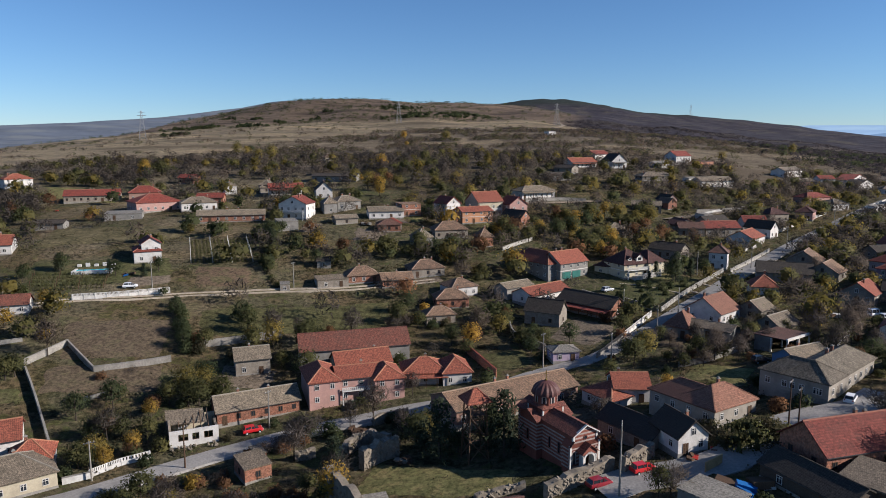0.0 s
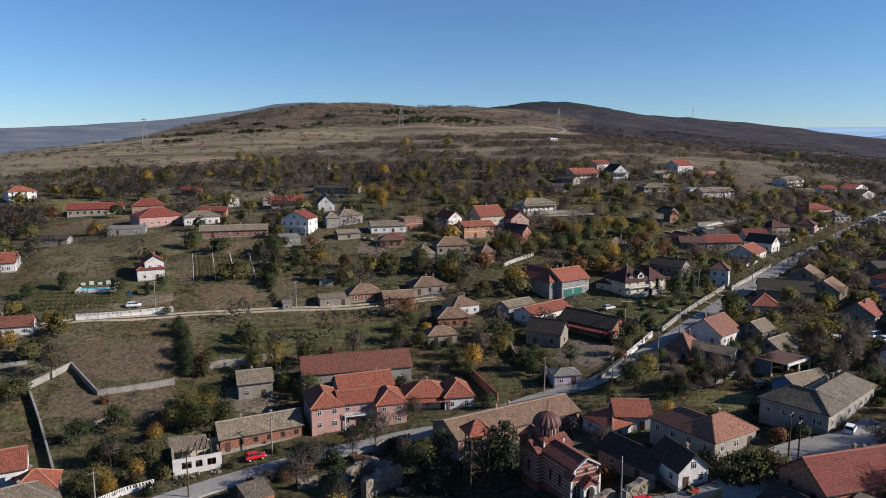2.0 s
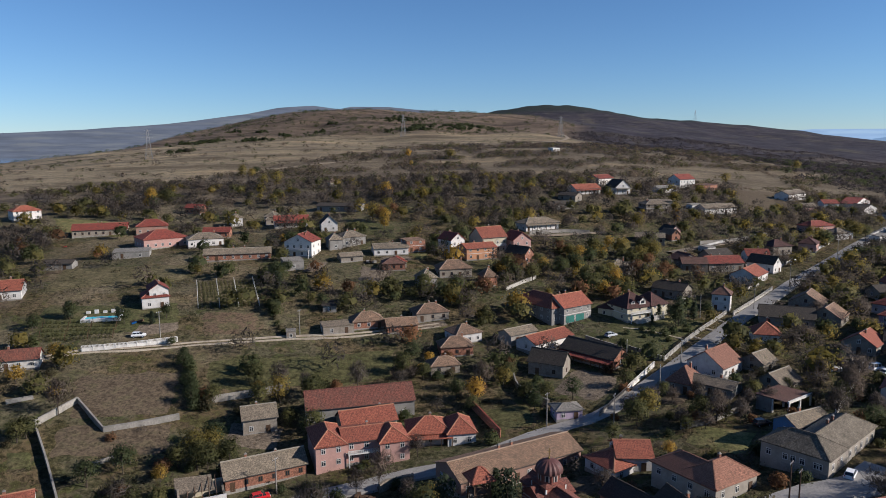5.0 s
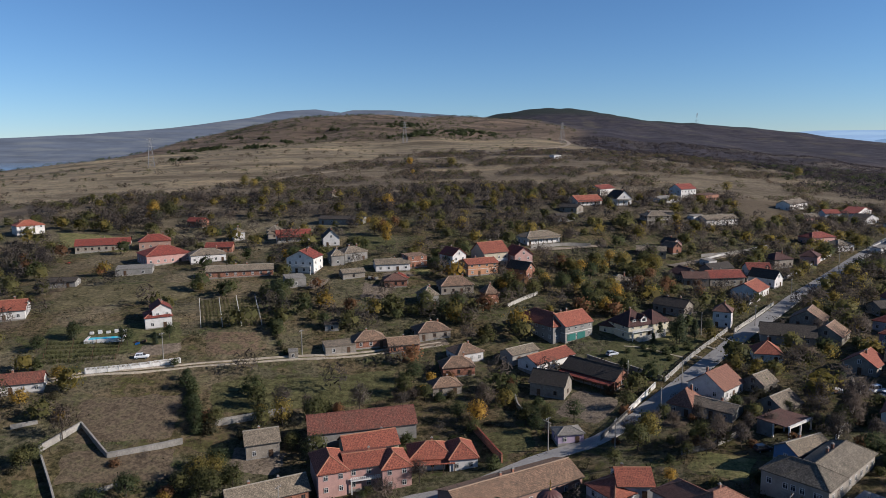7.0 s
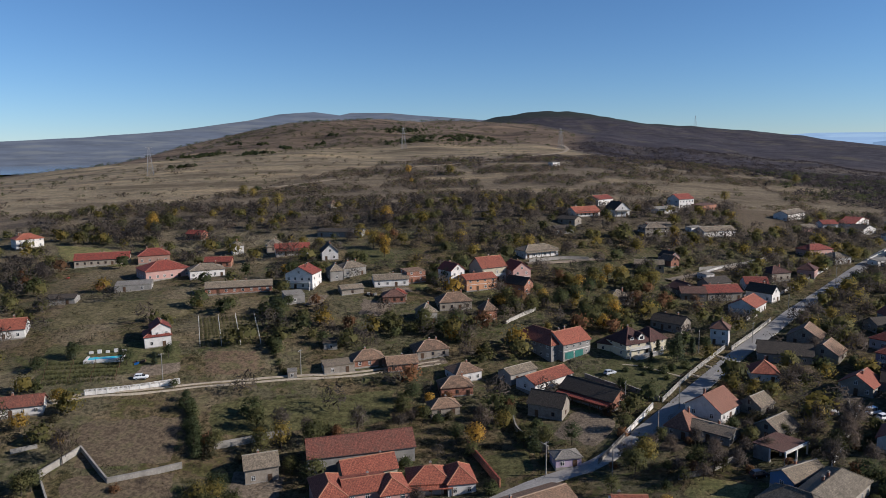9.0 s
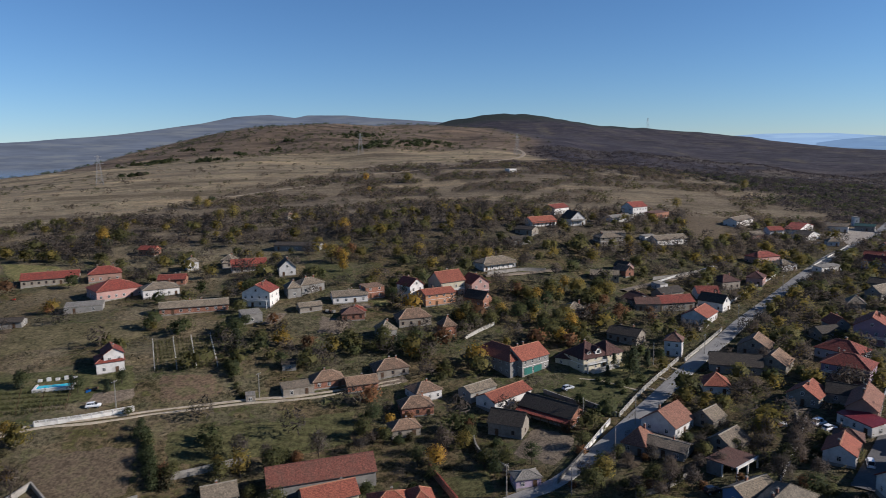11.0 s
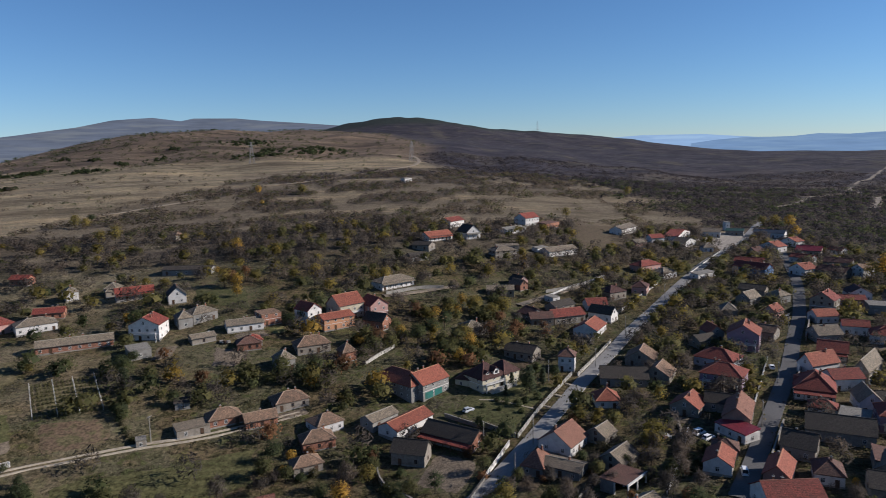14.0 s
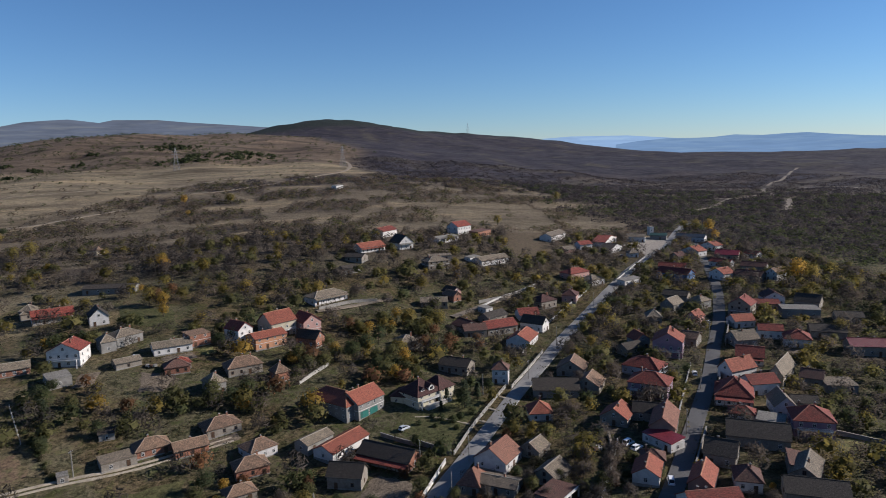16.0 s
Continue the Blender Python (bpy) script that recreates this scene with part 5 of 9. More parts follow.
def fence(points, label, low=0.55, pillar=PILLAR, paint=WHITEWASH, rail=WHITEWASH, gap=2.6):
    """Pillars on a low wall with rails between them."""
    line = along(points, gap)
    top = tagged(new("fence"), label, "fence")
    part("low_wall", strip(line, 0.22, low), paint, top)
    for p in line:
        shared("post", pillar, top, pose(p.x, p.y, height(p.x, p.y)))
    for p, q in zip(line, line[1:]):
        d = q - p
        n = 9
        xs = [d.length * k / n + o for k in range(n) for o in (0.0, d.length / n * 0.55)] + [d.length]
        bm = lattice(xs, [low + 0.05, low + 0.13, low + 0.68, low + 0.78], [(i, 1) for i in range(1, 2 * n, 2)], -0.02, 0.02)
        pan = part("rail_panel", bm, rail, top)
        z0, z1 = height(p.x, p.y), height(q.x, q.y)
        pan.matrix_basis = pose(p.x, p.y, z0, 0, -math.degrees(math.atan2(z1 - z0, d.length)), math.degrees(math.atan2(d.y, d.x)))
    return top


def rubble_wall(points, tall, thick, label, ragged=0.3, seed=1):
    rng = random.Random(seed)
    line = along(points, 0.9)
    ob = part("rubble_wall", strip(line, thick, tall, 0.6, ragged, rng), RUBBLE)
    tagged(ob, label, "ruin wall")
    for k in range(min(170, int(len(line) * 5 * tall))):
        i = rng.randrange(len(line) - 1)
        d = (line[i + 1] - line[i]).normalized()
        p = line[i] + (line[i + 1] - line[i]) * rng.random()
        up = rng.random()
        off = thick * (rng.choice((-0.5, 0.5)) if up < 0.86 else rng.uniform(-0.45, 0.45))
        q = p + Vector((-d.y, d.x)) * off
        size = rng.uniform(0.6, 1.3)
        shared("stone", STONE_MESH, ob, pose(q.x, q.y, height(p.x, p.y) + min(up, 0.95) * tall, rng.uniform(0, 90), rng.uniform(0, 90), rng.uniform(0, 90)) @ Matrix.Diagonal((size, size, size, 1)))
    return ob


def stone_mesh():
    bm = bmesh.new()
    bmesh.ops.create_icosphere(bm, subdivisions=1, radius=0.3)
    rng = random.Random(9)
    for v in bm.verts:
        v.co *= rng.uniform(0.7, 1.25)
        v.co.z *= 0.7
    return as_mesh("stone", bm, RUBBLE)


STONE_MESH = stone_mesh()

garden_wall([(187.8, 340.0), (172.6, 325.3), (158.6, 311.9), (145.4, 298.9), (135.1, 288.2), (127.1, 278.7), (116.2, 264.9)], 1.1, WHITEWASH, "low pale wall along the uphill road")
garden_wall([(214.9, 354.2), (242.5, 380.3), (266.0, 402.8)], 1.1, WHITEWASH, "low pale wall beside the upper road")
garden_wall([(118.1, 321.6), (133.7, 334.1), (147.4, 341.9), (162.4, 352.9)], 1.6, WHITEWASH, "pale garden wall climbing behind the houses")
garden_wall([(38.4, 323.5), (55.4, 331.0), (68.2, 332.4)], 1.5, CONCRETE, "pale concrete wall along a slope lane")
garden_wall([(-98.6, 157.8), (-93.9, 168.8)], 1.6, CONCRETE, "weathered grey concrete garden wall")
garden_wall([(-93.9, 168.8), (-82.2, 157.8)], 1.5, CONCRETE, "weathered grey concrete wall stepping downhill")
garden_wall([(-82.2, 157.8), (-74.2, 161.9), (-67.1, 166.0)], 1.5, CONCRETE, "long grey concrete wall beside weeds")
garden_wall([(-98.3, 157.4), (-86.8, 142.4), (-70.5, 119.6)], 1.5, CONCRETE, "dark shaded boundary wall")
garden_wall([(-61.7, 174.3), (-51.6, 179.1), (-43.5, 183.1)], 1.8, CONCRETE, "pale retaining wall under a terrace")
garden_wall([(-67.3, 115.5), (-63.1, 118.1)], 1.2, WHITEWASH, "short whitewashed roadside wall")
fence([(59.0, 192.5), (47.4, 176.6)], "white pillared wall with solid panels along the road", 0.95)
fence([(47.0, 176.0), (37.1, 162.8)], "low concrete wall with rusty railing along the road", 0.8, THIN_POST, CONCRETE, RUST)
garden_wall([(5.3, 176.6), (9.2, 166.3), (12.5, 157.0)], 2.2, WALL["brick"], "tile-capped brick boundary wall", coping=ROOF["red"])
garden_wall([(54.3, 207.1), (62.1, 196.2)], 1.6, CONCRETE, "garden wall below the villa lawn")
garden_wall([(-110.3, 165.8), (-105.1, 168.8)], 1.0, CONCRETE, "low broken concrete wall in a field")
garden_wall([(-78.9, 145.5), (-75.4, 148.5)], 0.9, CONCRETE, "fragment of a pale wall among bushes")
garden_wall([(173.9, 159.3), (182.0, 149.3)], 1.5, CONCRETE, "pale wall of a grass plot")
garden_wall([(120.0, 328.7), (141.0, 337.6), (162.0, 350.6)], 1.6, CONCRETE, "long pale wall behind the houses")
garden_wall([(21.9, 255.4), (28.5, 262.5), (34.7, 268.7)], 1.3, PALE_CONCRETE, "pale stub of a courtyard wall")
fence([(-105.6, 194.1), (-94.3, 198.2), (-81.8, 204.1)], "white pillared wall along a dirt lane", 0.95)
fence([(62.9, 196.0), (75.9, 212.6), (96.4, 235.8)], "pale concrete fence with pillars beside the road", 0.7, GREY_PILLAR, PALE_CONCRETE, PALE_CONCRETE)
fence([(98.3, 234.5), (111.6, 248.8), (124.9, 263.8)], "pale concrete fence before roadside houses", 0.7, GREY_PILLAR, PALE_CONCRETE, PALE_CONCRETE)
fence([(-63.6, 118.1), (-60.0, 122.5), (-56.0, 125.5)], "low concrete fence by the lane", 0.8)
fence([(140.6, 190.9), (159.0, 212.3), (171.3, 226.5)], "white fence of a villa garden", 0.4)
fence([(115.2, 164.8), (124.3, 173.4), (137.1, 187.1)], "white wall and fence along a street", 0.7)
fence([(87.1, 149.8), (99.1, 164.4), (110.4, 179.6)], "pale post fence of a cluttered yard", 0.3)
rubble_wall([(15.8, 100.8), (21.1, 103.5), (27.4, 106.7)], 2.4, 1.2, "old rubble churchyard wall with ragged top", 0.1, 1)
rubble_wall([(28.6, 105.1), (31.5, 107.4), (34.6, 109.4)], 2.6, 1.2, "broken end of a rubble wall", 0.14, 2)
rubble_wall([(-14.7, 118.4), (-11.4, 121.6), (-8.4, 123.3)], 4.0, 1.6, "tall ruined rubble masonry stump", 0.16, 3)
rubble_wall([(-19.4, 109.2), (-16.3, 103.5), (-12.0, 96.4)], 6.0, 1.2, "old rubble wall beside a lawn", 0.12, 4)
rubble_wall([(-27.9, 124.0), (-26.0, 124.4), (-24.3, 125.2)], 1.8, 0.8, "whitish broken rubble wall in a thicket", 0.2, 6)
rubble_wall([(-19.3, 122.1), (-17.2, 126.7), (-14.2, 128.7), (-10.1, 125.8)], 3.0, 1.0, "back wall of the ruined masonry yard", 0.16, 7)
rubble_wall([(-14.5, 137.8), (-11.2, 140.0), (-7.4, 141.0)], 2.0, 0.7, "old rubble wall beside the lane", 0.1, 8)
# three walls added in place of house fronts, to shade the street
garden_wall([(120.2, 154.9), (137.7, 173.3)], 2.5, WALL["stone"], "tall stone wall added along the street to shade it")
garden_wall([(159.1, 195.8), (177.7, 215.8)], 2.5, WALL["brick"], "tall brick wall added along the street to shade it")
garden_wall([(198.6, 239.8), (220.7, 264.4)], 2.5, WALL["stone"], "tall stone wall added before street houses to shade the street")
garden_wall([(40.5, 101.4), (43.9, 103.4)], 1.7, PLANKS, "pale plank screen beside a yard", thick=0.12, coping=PLANKS)
garden_wall([(18.6, 192.2), (19.5, 181.7), (26.0, 171.5)], 1.8, WALL["stone"], "dark stone garden wall behind sheds")
garden_wall([(53.1, 151.5), (60.5, 152.8), (69.8, 158.1)], 1.2, CONCRETE, "low pale wall of a back garden")
garden_wall([(53.9, 205.5), (44.0, 215.9)], 1.3, WALL["stone"], "stone wall along the villa garden")
rubble_wall([(5.0, 102.3), (10.5, 104.1), (13.2, 104.4)], 1.2, 1.0, "low heap of an old wall", 0.2, 5)


def utility_pole(x, y, tall=8.5, turn=0, lamp=False, material=CONCRETE):
    top = tagged(new("utility_pole"), "tapered grey utility pole with a crossarm and insulators", "pole", "utility poles")
    top.matrix_basis = pose(x, y, height(x, y), 0, 0, turn)
    bm = bmesh.new()
    bmesh.ops.create_cone(bm, segments=8, radius1=0.17, radius2=0.1, depth=tall + 0.6, cap_ends=True, matrix=Matrix.Translation((0, 0, tall / 2 - 0.3)))
    part("pole", bm, material, top)
    bm = bmesh.new()
    box(bm, -0.9, -0.06, tall - 0.5, 0.9, 0.06, tall - 0.38)
    arm = part("crossarm", bm, RUST, top)
    for px in (-0.8, -0.3, 0.3, 0.8):
        bm = bmesh.new()
        bmesh.ops.create_cone(bm, segments=6, radius1=0.06, radius2=0.04, depth=0.22, cap_ends=True, matrix=Matrix.Translation((px, 0, tall - 0.27)))
        part("insulator", bm, FRAME, arm)
    return top


POLES = [(-62.8, 117.0), (-47.8, 121.7), (-36.4, 138.9), (26.5, 98.1), (23.9, 160.4), (39.1, 156.5), (54.7, 173.0), (58.7, 112.6), (-87.4, 205.4), (51.5, 194.1),
         (59.9, 111.7), (-46.6, 213.4), (86.2, 232.6), (107.7, 240.0), (134.5, 269.8), (131.9, 175.1), (159.8, 205.1), (198.1, 249.8), (65.7, 189.9), (176.4, 312.5)]
for k, (px, py) in enumerate(POLES):
    utility_pole(px, py, 12.0 if k == 3 else 7.6 + (k * 37 % 10) * 0.14, 35 + (k * 53) % 40, material=WOOD if k in (1, 7, 10) else CONCRETE)


def tube(bm, p, q, r0, r1, n=5):
    """A tapered round bar from p to q."""
    p, q = Vector(p), Vector(q)
    m = (q - p).to_track_quat("Z", "Y").to_matrix()
    a = [bm.verts.new(p + m @ Vector((math.cos(6.2832 * k / n) * r0, math.sin(6.2832 * k / n) * r0, 0))) for k in range(n)]
    b = [bm.verts.new(q + m @ Vector((math.cos(6.2832 * k / n) * r1, math.sin(6.2832 * k / n) * r1, 0))) for k in range(n)]
    for k in range(n):
        bm.faces.new([a[k], a[(k + 1) % n], b[(k + 1) % n], b[k]])
    bm.faces.new(b)
    bm.faces.new(a[::-1])


PYLON_STEEL = surface("galvanised_steel", (0.36, 0.36, 0.37), 2, 0.3, 0.15, 0.6)


def pylon(x, y, tall=30.0, turn=20):
    top = tagged(new("pylon"), "tall grey lattice electricity pylon on the dry hill", "pylon", "pylons on the hill")
    top.matrix_basis = pose(x, y, height(x, y) - 0.4, 0, 0, turn)
    foot = tall * 0.11
    for sx in (-1, 1):
        for sy in (-1, 1):
            bm = bmesh.new()
            tube(bm, (sx * foot, sy * foot, 0), (sx * 0.5, sy * 0.5, tall), 0.2, 0.14, 4)
            part("leg", bm, PYLON_STEEL, top)
    for k in range(6):
        z0, z1 = tall * k / 6, tall * (k + 1) / 6
        r0, r1 = (foot + (0.5 - foot) * z / tall for z in (z0, z1))
        for f in range(4):
            c = pose(0, 0, 0, 0, 0, 90 * f)
            bm = bmesh.new()
            tube(bm, c @ Vector((-r0, -r0, z0)), c @ Vector((r1, -r1, z1)), 0.12, 0.12, 3)
            part("brace", bm, PYLON_STEEL, top)
    for k, half in ((0.72, 5.0), (0.84, 4.2), (0.95, 3.2)):
        bm = bmesh.new()
        tube(bm, (-half, 0, tall * k), (half, 0, tall * k), 0.2, 0.2, 4)
        part("arm", bm, PYLON_STEEL, top)


pylon(-303.0, 712.1)
pylon(-60.9, 978.1, 30)
pylon(156.7, 976.0, 30)
pylon(958.5, 2744.8, 42)


# ---- church, belfry and ruin ----
CH_BAND = surface("pinkish_stone_band", (0.5, 0.4, 0.36), 5, 0.7, 0.2)
CH_DOME = surface("dark_maroon_dome_sheet", (0.16, 0.07, 0.062), 4, 0.8, 0.3, 0.6)
CH_RED = surface("brick_red_render", (0.3, 0.105, 0.075), 5, 0.7, 0.25)
CH_ROOF = coursed("church_copper_brown_tiles", (0.31, 0.115, 0.085), (0.26, 0.1, 0.072), (0.12, 0.05, 0.038), 0.3, 0.4, stained=0.3)


def ring_box(bm, x0, y0, x1, y1, z0, z1, t=0.06):
    """A band that runs round a rectangular body, t proud of it."""
    o = [(x0 - t, y0 - t), (x1 + t, y0 - t), (x1 + t, y1 + t), (x0 - t, y1 + t)]
    lo, hi = [bm.verts.new((*p, z0)) for p in o], [bm.verts.new((*p, z1)) for p in o]
    for k in range(4):
        bm.faces.new([lo[k], lo[(k + 1) % 4], hi[(k + 1) % 4], hi[k]])
    bm.faces.new(lo[::-1])
    bm.faces.new(hi)


def arch(w, tall, depth, rim, n=10):
    """A round-arched surround, facing -y, with its foot at z 0."""
    bm = bmesh.new()
    r = w / 2
    inner = [(-r, 0)] + [(-r * math.cos(math.pi * k / n), tall - r + r * math.sin(math.pi * k / n)) for k in range(n + 1)] + [(r, 0)]
    outer = [(-r - rim, 0)] + [(-(r + rim) * math.cos(math.pi * k / n), tall - r + (r + rim) * math.sin(math.pi * k / n)) for k in range(n + 1)] + [(r + rim, 0)]
    f = [[bm.verts.new((x, y, z)) for x, z in ln] for ln, y in ((inner, -depth), (outer, -depth), (outer, 0), (inner, 0))]
    for k in range(len(inner) - 1):
        for a, b in ((0, 1), (1, 2), (2, 3), (3, 0)):
            bm.faces.new([f[a][k], f[b][k], f[b][k + 1], f[a][k + 1]])
    for k in (0, len(inner) - 1):
        bm.faces.new([f[j][k] for j in range(4)])
    return bm


def arch_fill(w, tall, y, n=10, thick=0.05):
    bm = bmesh.new()
    r = w / 2
    ring = [(-r, 0)] + [(-r * math.cos(math.pi * k / n), tall - r + r * math.sin(math.pi * k / n)) for k in range(n + 1)] + [(r, 0)]
    a, b = [bm.verts.new((x, y, z)) for x, z in ring], [bm.verts.new((x, y + thick, z)) for x, z in ring]
    bm.faces.new(a)
    bm.faces.new(b[::-1])
    for k in range(len(ring)):
        bm.faces.new([a[k], b[k], b[(k + 1) % len(ring)], a[(k + 1) % len(ring)]])
    return bm


def church(x, y, turn, W=5.0, L=15.6, h=6.05, rise=1.35):
    """Front at y = 0 of its own axes, facing -y; the nave runs along +y, crossed under the dome."""
    z0 = height(x, y)
    c, s = math.cos(radians(turn)), math.sin(radians(turn))
    PLOTS.append((x - s * L / 2, y + c * L / 2, c, s, W / 2 + 2, L / 2 + 1))
    top = tagged(new("church"), "small orthodox church with red and white banded walls and ribbed dome", "church")
    top.matrix_basis = pose(x, y, z0, 0, 0, turn)
    dy, wing, cross = 10.9, 3.7, 5.0

    def banded(x0, y0, x1, y1, zs):
        for z in zs:
            bm = bmesh.new()
            ring_box(bm, x0, y0, x1, y1, z, z + 0.26, 0.025)
            part("stone_band", bm, CH_BAND, top)

    def shifted(bm, vec):
        bmesh.ops.translate(bm, verts=bm.verts, vec=vec)
        return bm

    courses = [0.5 + 0.62 * k for k in range(9)]
    part("nave_wall", shifted(body(W, L, h, "d", rise, 1.5), (0, L / 2, 0)), CH_RED, top)
    banded(-W / 2, 2.0, W / 2, L, courses[:8])
    planes, lines = roof_planes(W, L, h + 0.1, "d", rise, 0.35)
    rf = part("roof", shifted(slab(planes, 0.2), (0, L / 2, 0)), CH_ROOF, top)
    part("ridge_cap", shifted(caps(lines), (0, L / 2, 0)), CH_ROOF, rf)
    # transept with a gable at either end
    part("transept", shifted(body(2 * wing, cross, h - 0.2, "a", rise, 1.5), (0, dy, 0)), CH_RED, top)
    banded(-wing, dy - cross / 2, wing, dy + cross / 2, courses[:8])
    planes, _ = roof_planes(2 * wing, cross, h - 0.1, "a", rise, 0.3)
    part("transept_roof", shifted(slab(planes, 0.2), (0, dy, 0)), CH_ROOF, rf)
    # wider front with sloped shoulders
    fw, low, deep = 3.15, 4.3, 2.0
    bm = bmesh.new()
    ring = [(-fw, -1.5), (fw, -1.5), (fw, low), (W / 2 + 0.05, low + 0.75), (-W / 2 - 0.05, low + 0.75), (-fw, low)]
    f, r = [bm.verts.new((px, 0, pz)) for px, pz in ring], [bm.verts.new((px, deep, pz)) for px, pz in ring]
    bm.faces.new(f)
    bm.faces.new(r[::-1])
    for k in range(6):
        bm.faces.new([f[k], r[k], r[(k + 1) % 6], f[(k + 1) % 6]])
    bmesh.ops.recalc_face_normals(bm, faces=bm.faces)
    metric_uv(bm)
    front = part("front_wall", bm, CH_RED, top)
    banded(-fw, 0, fw, deep, courses[:6])
    for k in range(4):
        z = low + 0.35 + k * 0.66
        half = W / 2 if z < h else (W / 2) * (1 - (z + 0.26 - h) / rise)
        if half > 0.2:
            bm = bmesh.new()
            box(bm, -half, -0.03, z, half, 0.0, z + 0.28)
            part("gable_band", bm, CH_BAND, top)
    for sx in (-1, 1):
        for px, z0_, z1_ in ((fw - 0.17, 0.0, low + 0.1), (W / 2 - 0.12, low + 0.7, h - 0.1)):
            bm = bmesh.new()
            box(bm, sx * px - 0.17, -0.1, z0_, sx * px + 0.17, 0.3, z1_)
            part("pilaster", bm, WHITEWASH, front)
        for (xa, za), (xb, zb) in (((fw + 0.08, low), (W / 2, low + 0.82)), ((W / 2 + 0.3, h - 0.14), (0, h + rise + 0.12))):
            bm = bmesh.new()
            q = [(sx * xa, za - 0.1), (sx * xa, za + 0.1), (sx * xb, zb + 0.1), (sx * xb, zb - 0.1)]
            n, m = [bm.verts.new((px, -0.42, pz)) for px, pz in q], [bm.verts.new((px, -0.02, pz)) for px, pz in q]
            for k in range(4):
                bm.faces.new([n[k], n[(k + 1) % 4], m[(k + 1) % 4], m[k]])
            bm.faces.new(n)
            bm.faces.new(m[::-1])
            bmesh.ops.recalc_face_normals(bm, faces=bm.faces)
            part("coping", bm, CH_ROOF if xb else WHITEWASH, front)
    # porch: a pale arch under a small red gable
    porch = part("porch_arch", arch(1.75, 3.0, 1.3, 0.32), WHITEWASH, top)
    for sx in (-1, 1):
        bm = bmesh.new()
        tube(bm, (sx * 1.3, -1.2, 0), (sx * 1.3, -1.2, 2.7), 0.17, 0.14, 8)
        part("column", bm, WHITEWASH, porch)
    planes, _ = roof_planes(3.2, 1.5, 3.5, "d", 1.2, 0.15)
    part("porch_roof", shifted(slab(planes, 0.16), (0, -0.7, 0)), CH_ROOF, porch)
    part("porch_gable", shifted(body(3.0, 1.3, 3.5, "d", 1.15, -2.95), (0, -0.65, 0)), CH_RED, porch)
    part("church_door", arch_fill(1.5, 2.8, -0.06), WOOD, top)
    for sx in (-1, 1):
        wn = part("window", shifted(arch(0.55, 2.2, 0.1, 0.14), (sx * 2.3, 0, 1.1)), CH_BAND, front)
        part("pane", shifted(arch_fill(0.55, 2.2, -0.04), (sx * 2.3, 0, 1.1)), GLASS, front)
    wn = part("rose_window", shifted(arch(0.6, 0.6, 0.1, 0.12, 14), (0, 0, 5.1)), CH_RED, front)
    part("pane", shifted(arch_fill(0.6, 0.6, -0.05), (0, 0, 5.1)), GLASS, front)
    for side in (-1, 1):
        for px, py in ((W / 2, 3.6), (W / 2, 6.2), (wing, dy)):
            m = pose(side * px, py, 1.7, 0, 0, 90 * side)
            for name, bm, mat in (("window", arch(0.5, 1.9, 0.08, 0.12), CH_RED), ("pane", arch_fill(0.5, 1.9, -0.04), GLASS)):
                bm.transform(m)
                part(name, bm, mat, top)
    # crossing block, drum and ribbed dome
    dz = h + rise + 0.1
    bm = bmesh.new()
    box(bm, -2.2, dy - 2.2, dz - 1.6, 2.2, dy + 2.2, dz + 0.1)
    metric_uv(bm)
    cr = part("crossing", bm, CH_RED, top)
    for sx in (-1, 1):
        for sy in (-1, 1):
            bm = bmesh.new()
            box(bm, sx * 2.12 - 0.14, dy + sy * 2.12 - 0.14, dz - 1.3, sx * 2.12 + 0.14, dy + sy * 2.12 + 0.14, dz + 0.05)
            part("corner_stone", bm, WHITEWASH, cr)
    planes, _ = roof_planes(4.4, 4.4, dz + 0.1, "h", 0.8, 0.25)
    part("crossing_roof", shifted(slab(planes, 0.15), (0, dy, 0)), CH_ROOF, cr)
    bm = bmesh.new()
    bmesh.ops.create_cone(bm, segments=8, radius1=2.1, radius2=2.1, depth=2.0, cap_ends=True, matrix=Matrix.Translation((0, dy, dz + 1.1)) @ Matrix.Rotation(radians(22.5), 4, "Z"))
    drum = part("drum", bm, CH_RED, top)
    for k in range(8):
        m = Matrix.Translation((0, dy, 0)) @ pose(0, 0, 0, 0, 0, 45 * k) @ pose(0, -1.96, dz + 0.65)
        for name, bm, mat in (("drum_window", arch(0.42, 1.15, 0.1, 0.22), CH_BAND), ("pane", arch_fill(0.42, 1.15, -0.04), GLASS)):
            bm.transform(m)
            part(name, bm, mat, drum)
    bm = bmesh.new()
    n, rows = 32, 9
    prev = None
    for j in range(rows):
        a = math.pi / 2 * j / rows
        ring = []
        for k in range(n):
            r = 2.6 * math.cos(a) * (1.0 if k % 2 else 0.92)
            ring.append(bm.verts.new((r * math.cos(6.2832 * k / n), dy + r * math.sin(6.2832 * k / n), dz + 2.0 + 2.2 * math.sin(a))))
        if prev:
            for k in range(n):
                bm.faces.new([prev[k], prev[(k + 1) % n], ring[(k + 1) % n], ring[k]])
        else:
            bm.faces.new(ring[::-1])
        prev = ring
    tip = bm.verts.new((0, dy, dz + 4.3))
    for k in range(n):
        bm.faces.new([prev[k], prev[(k + 1) % n], tip])
    metric_uv(bm)
    dome = part("dome", bm, CH_DOME, top, "ribbed dark maroon dome")
    bm = bmesh.new()
    bmesh.ops.create_uvsphere(bm, u_segments=12, v_segments=8, radius=0.22, matrix=Matrix.Translation((0, dy, dz + 4.4)))
    box(bm, -0.05, dy - 0.05, dz + 4.4, 0.05, dy + 0.05, dz + 6.2)
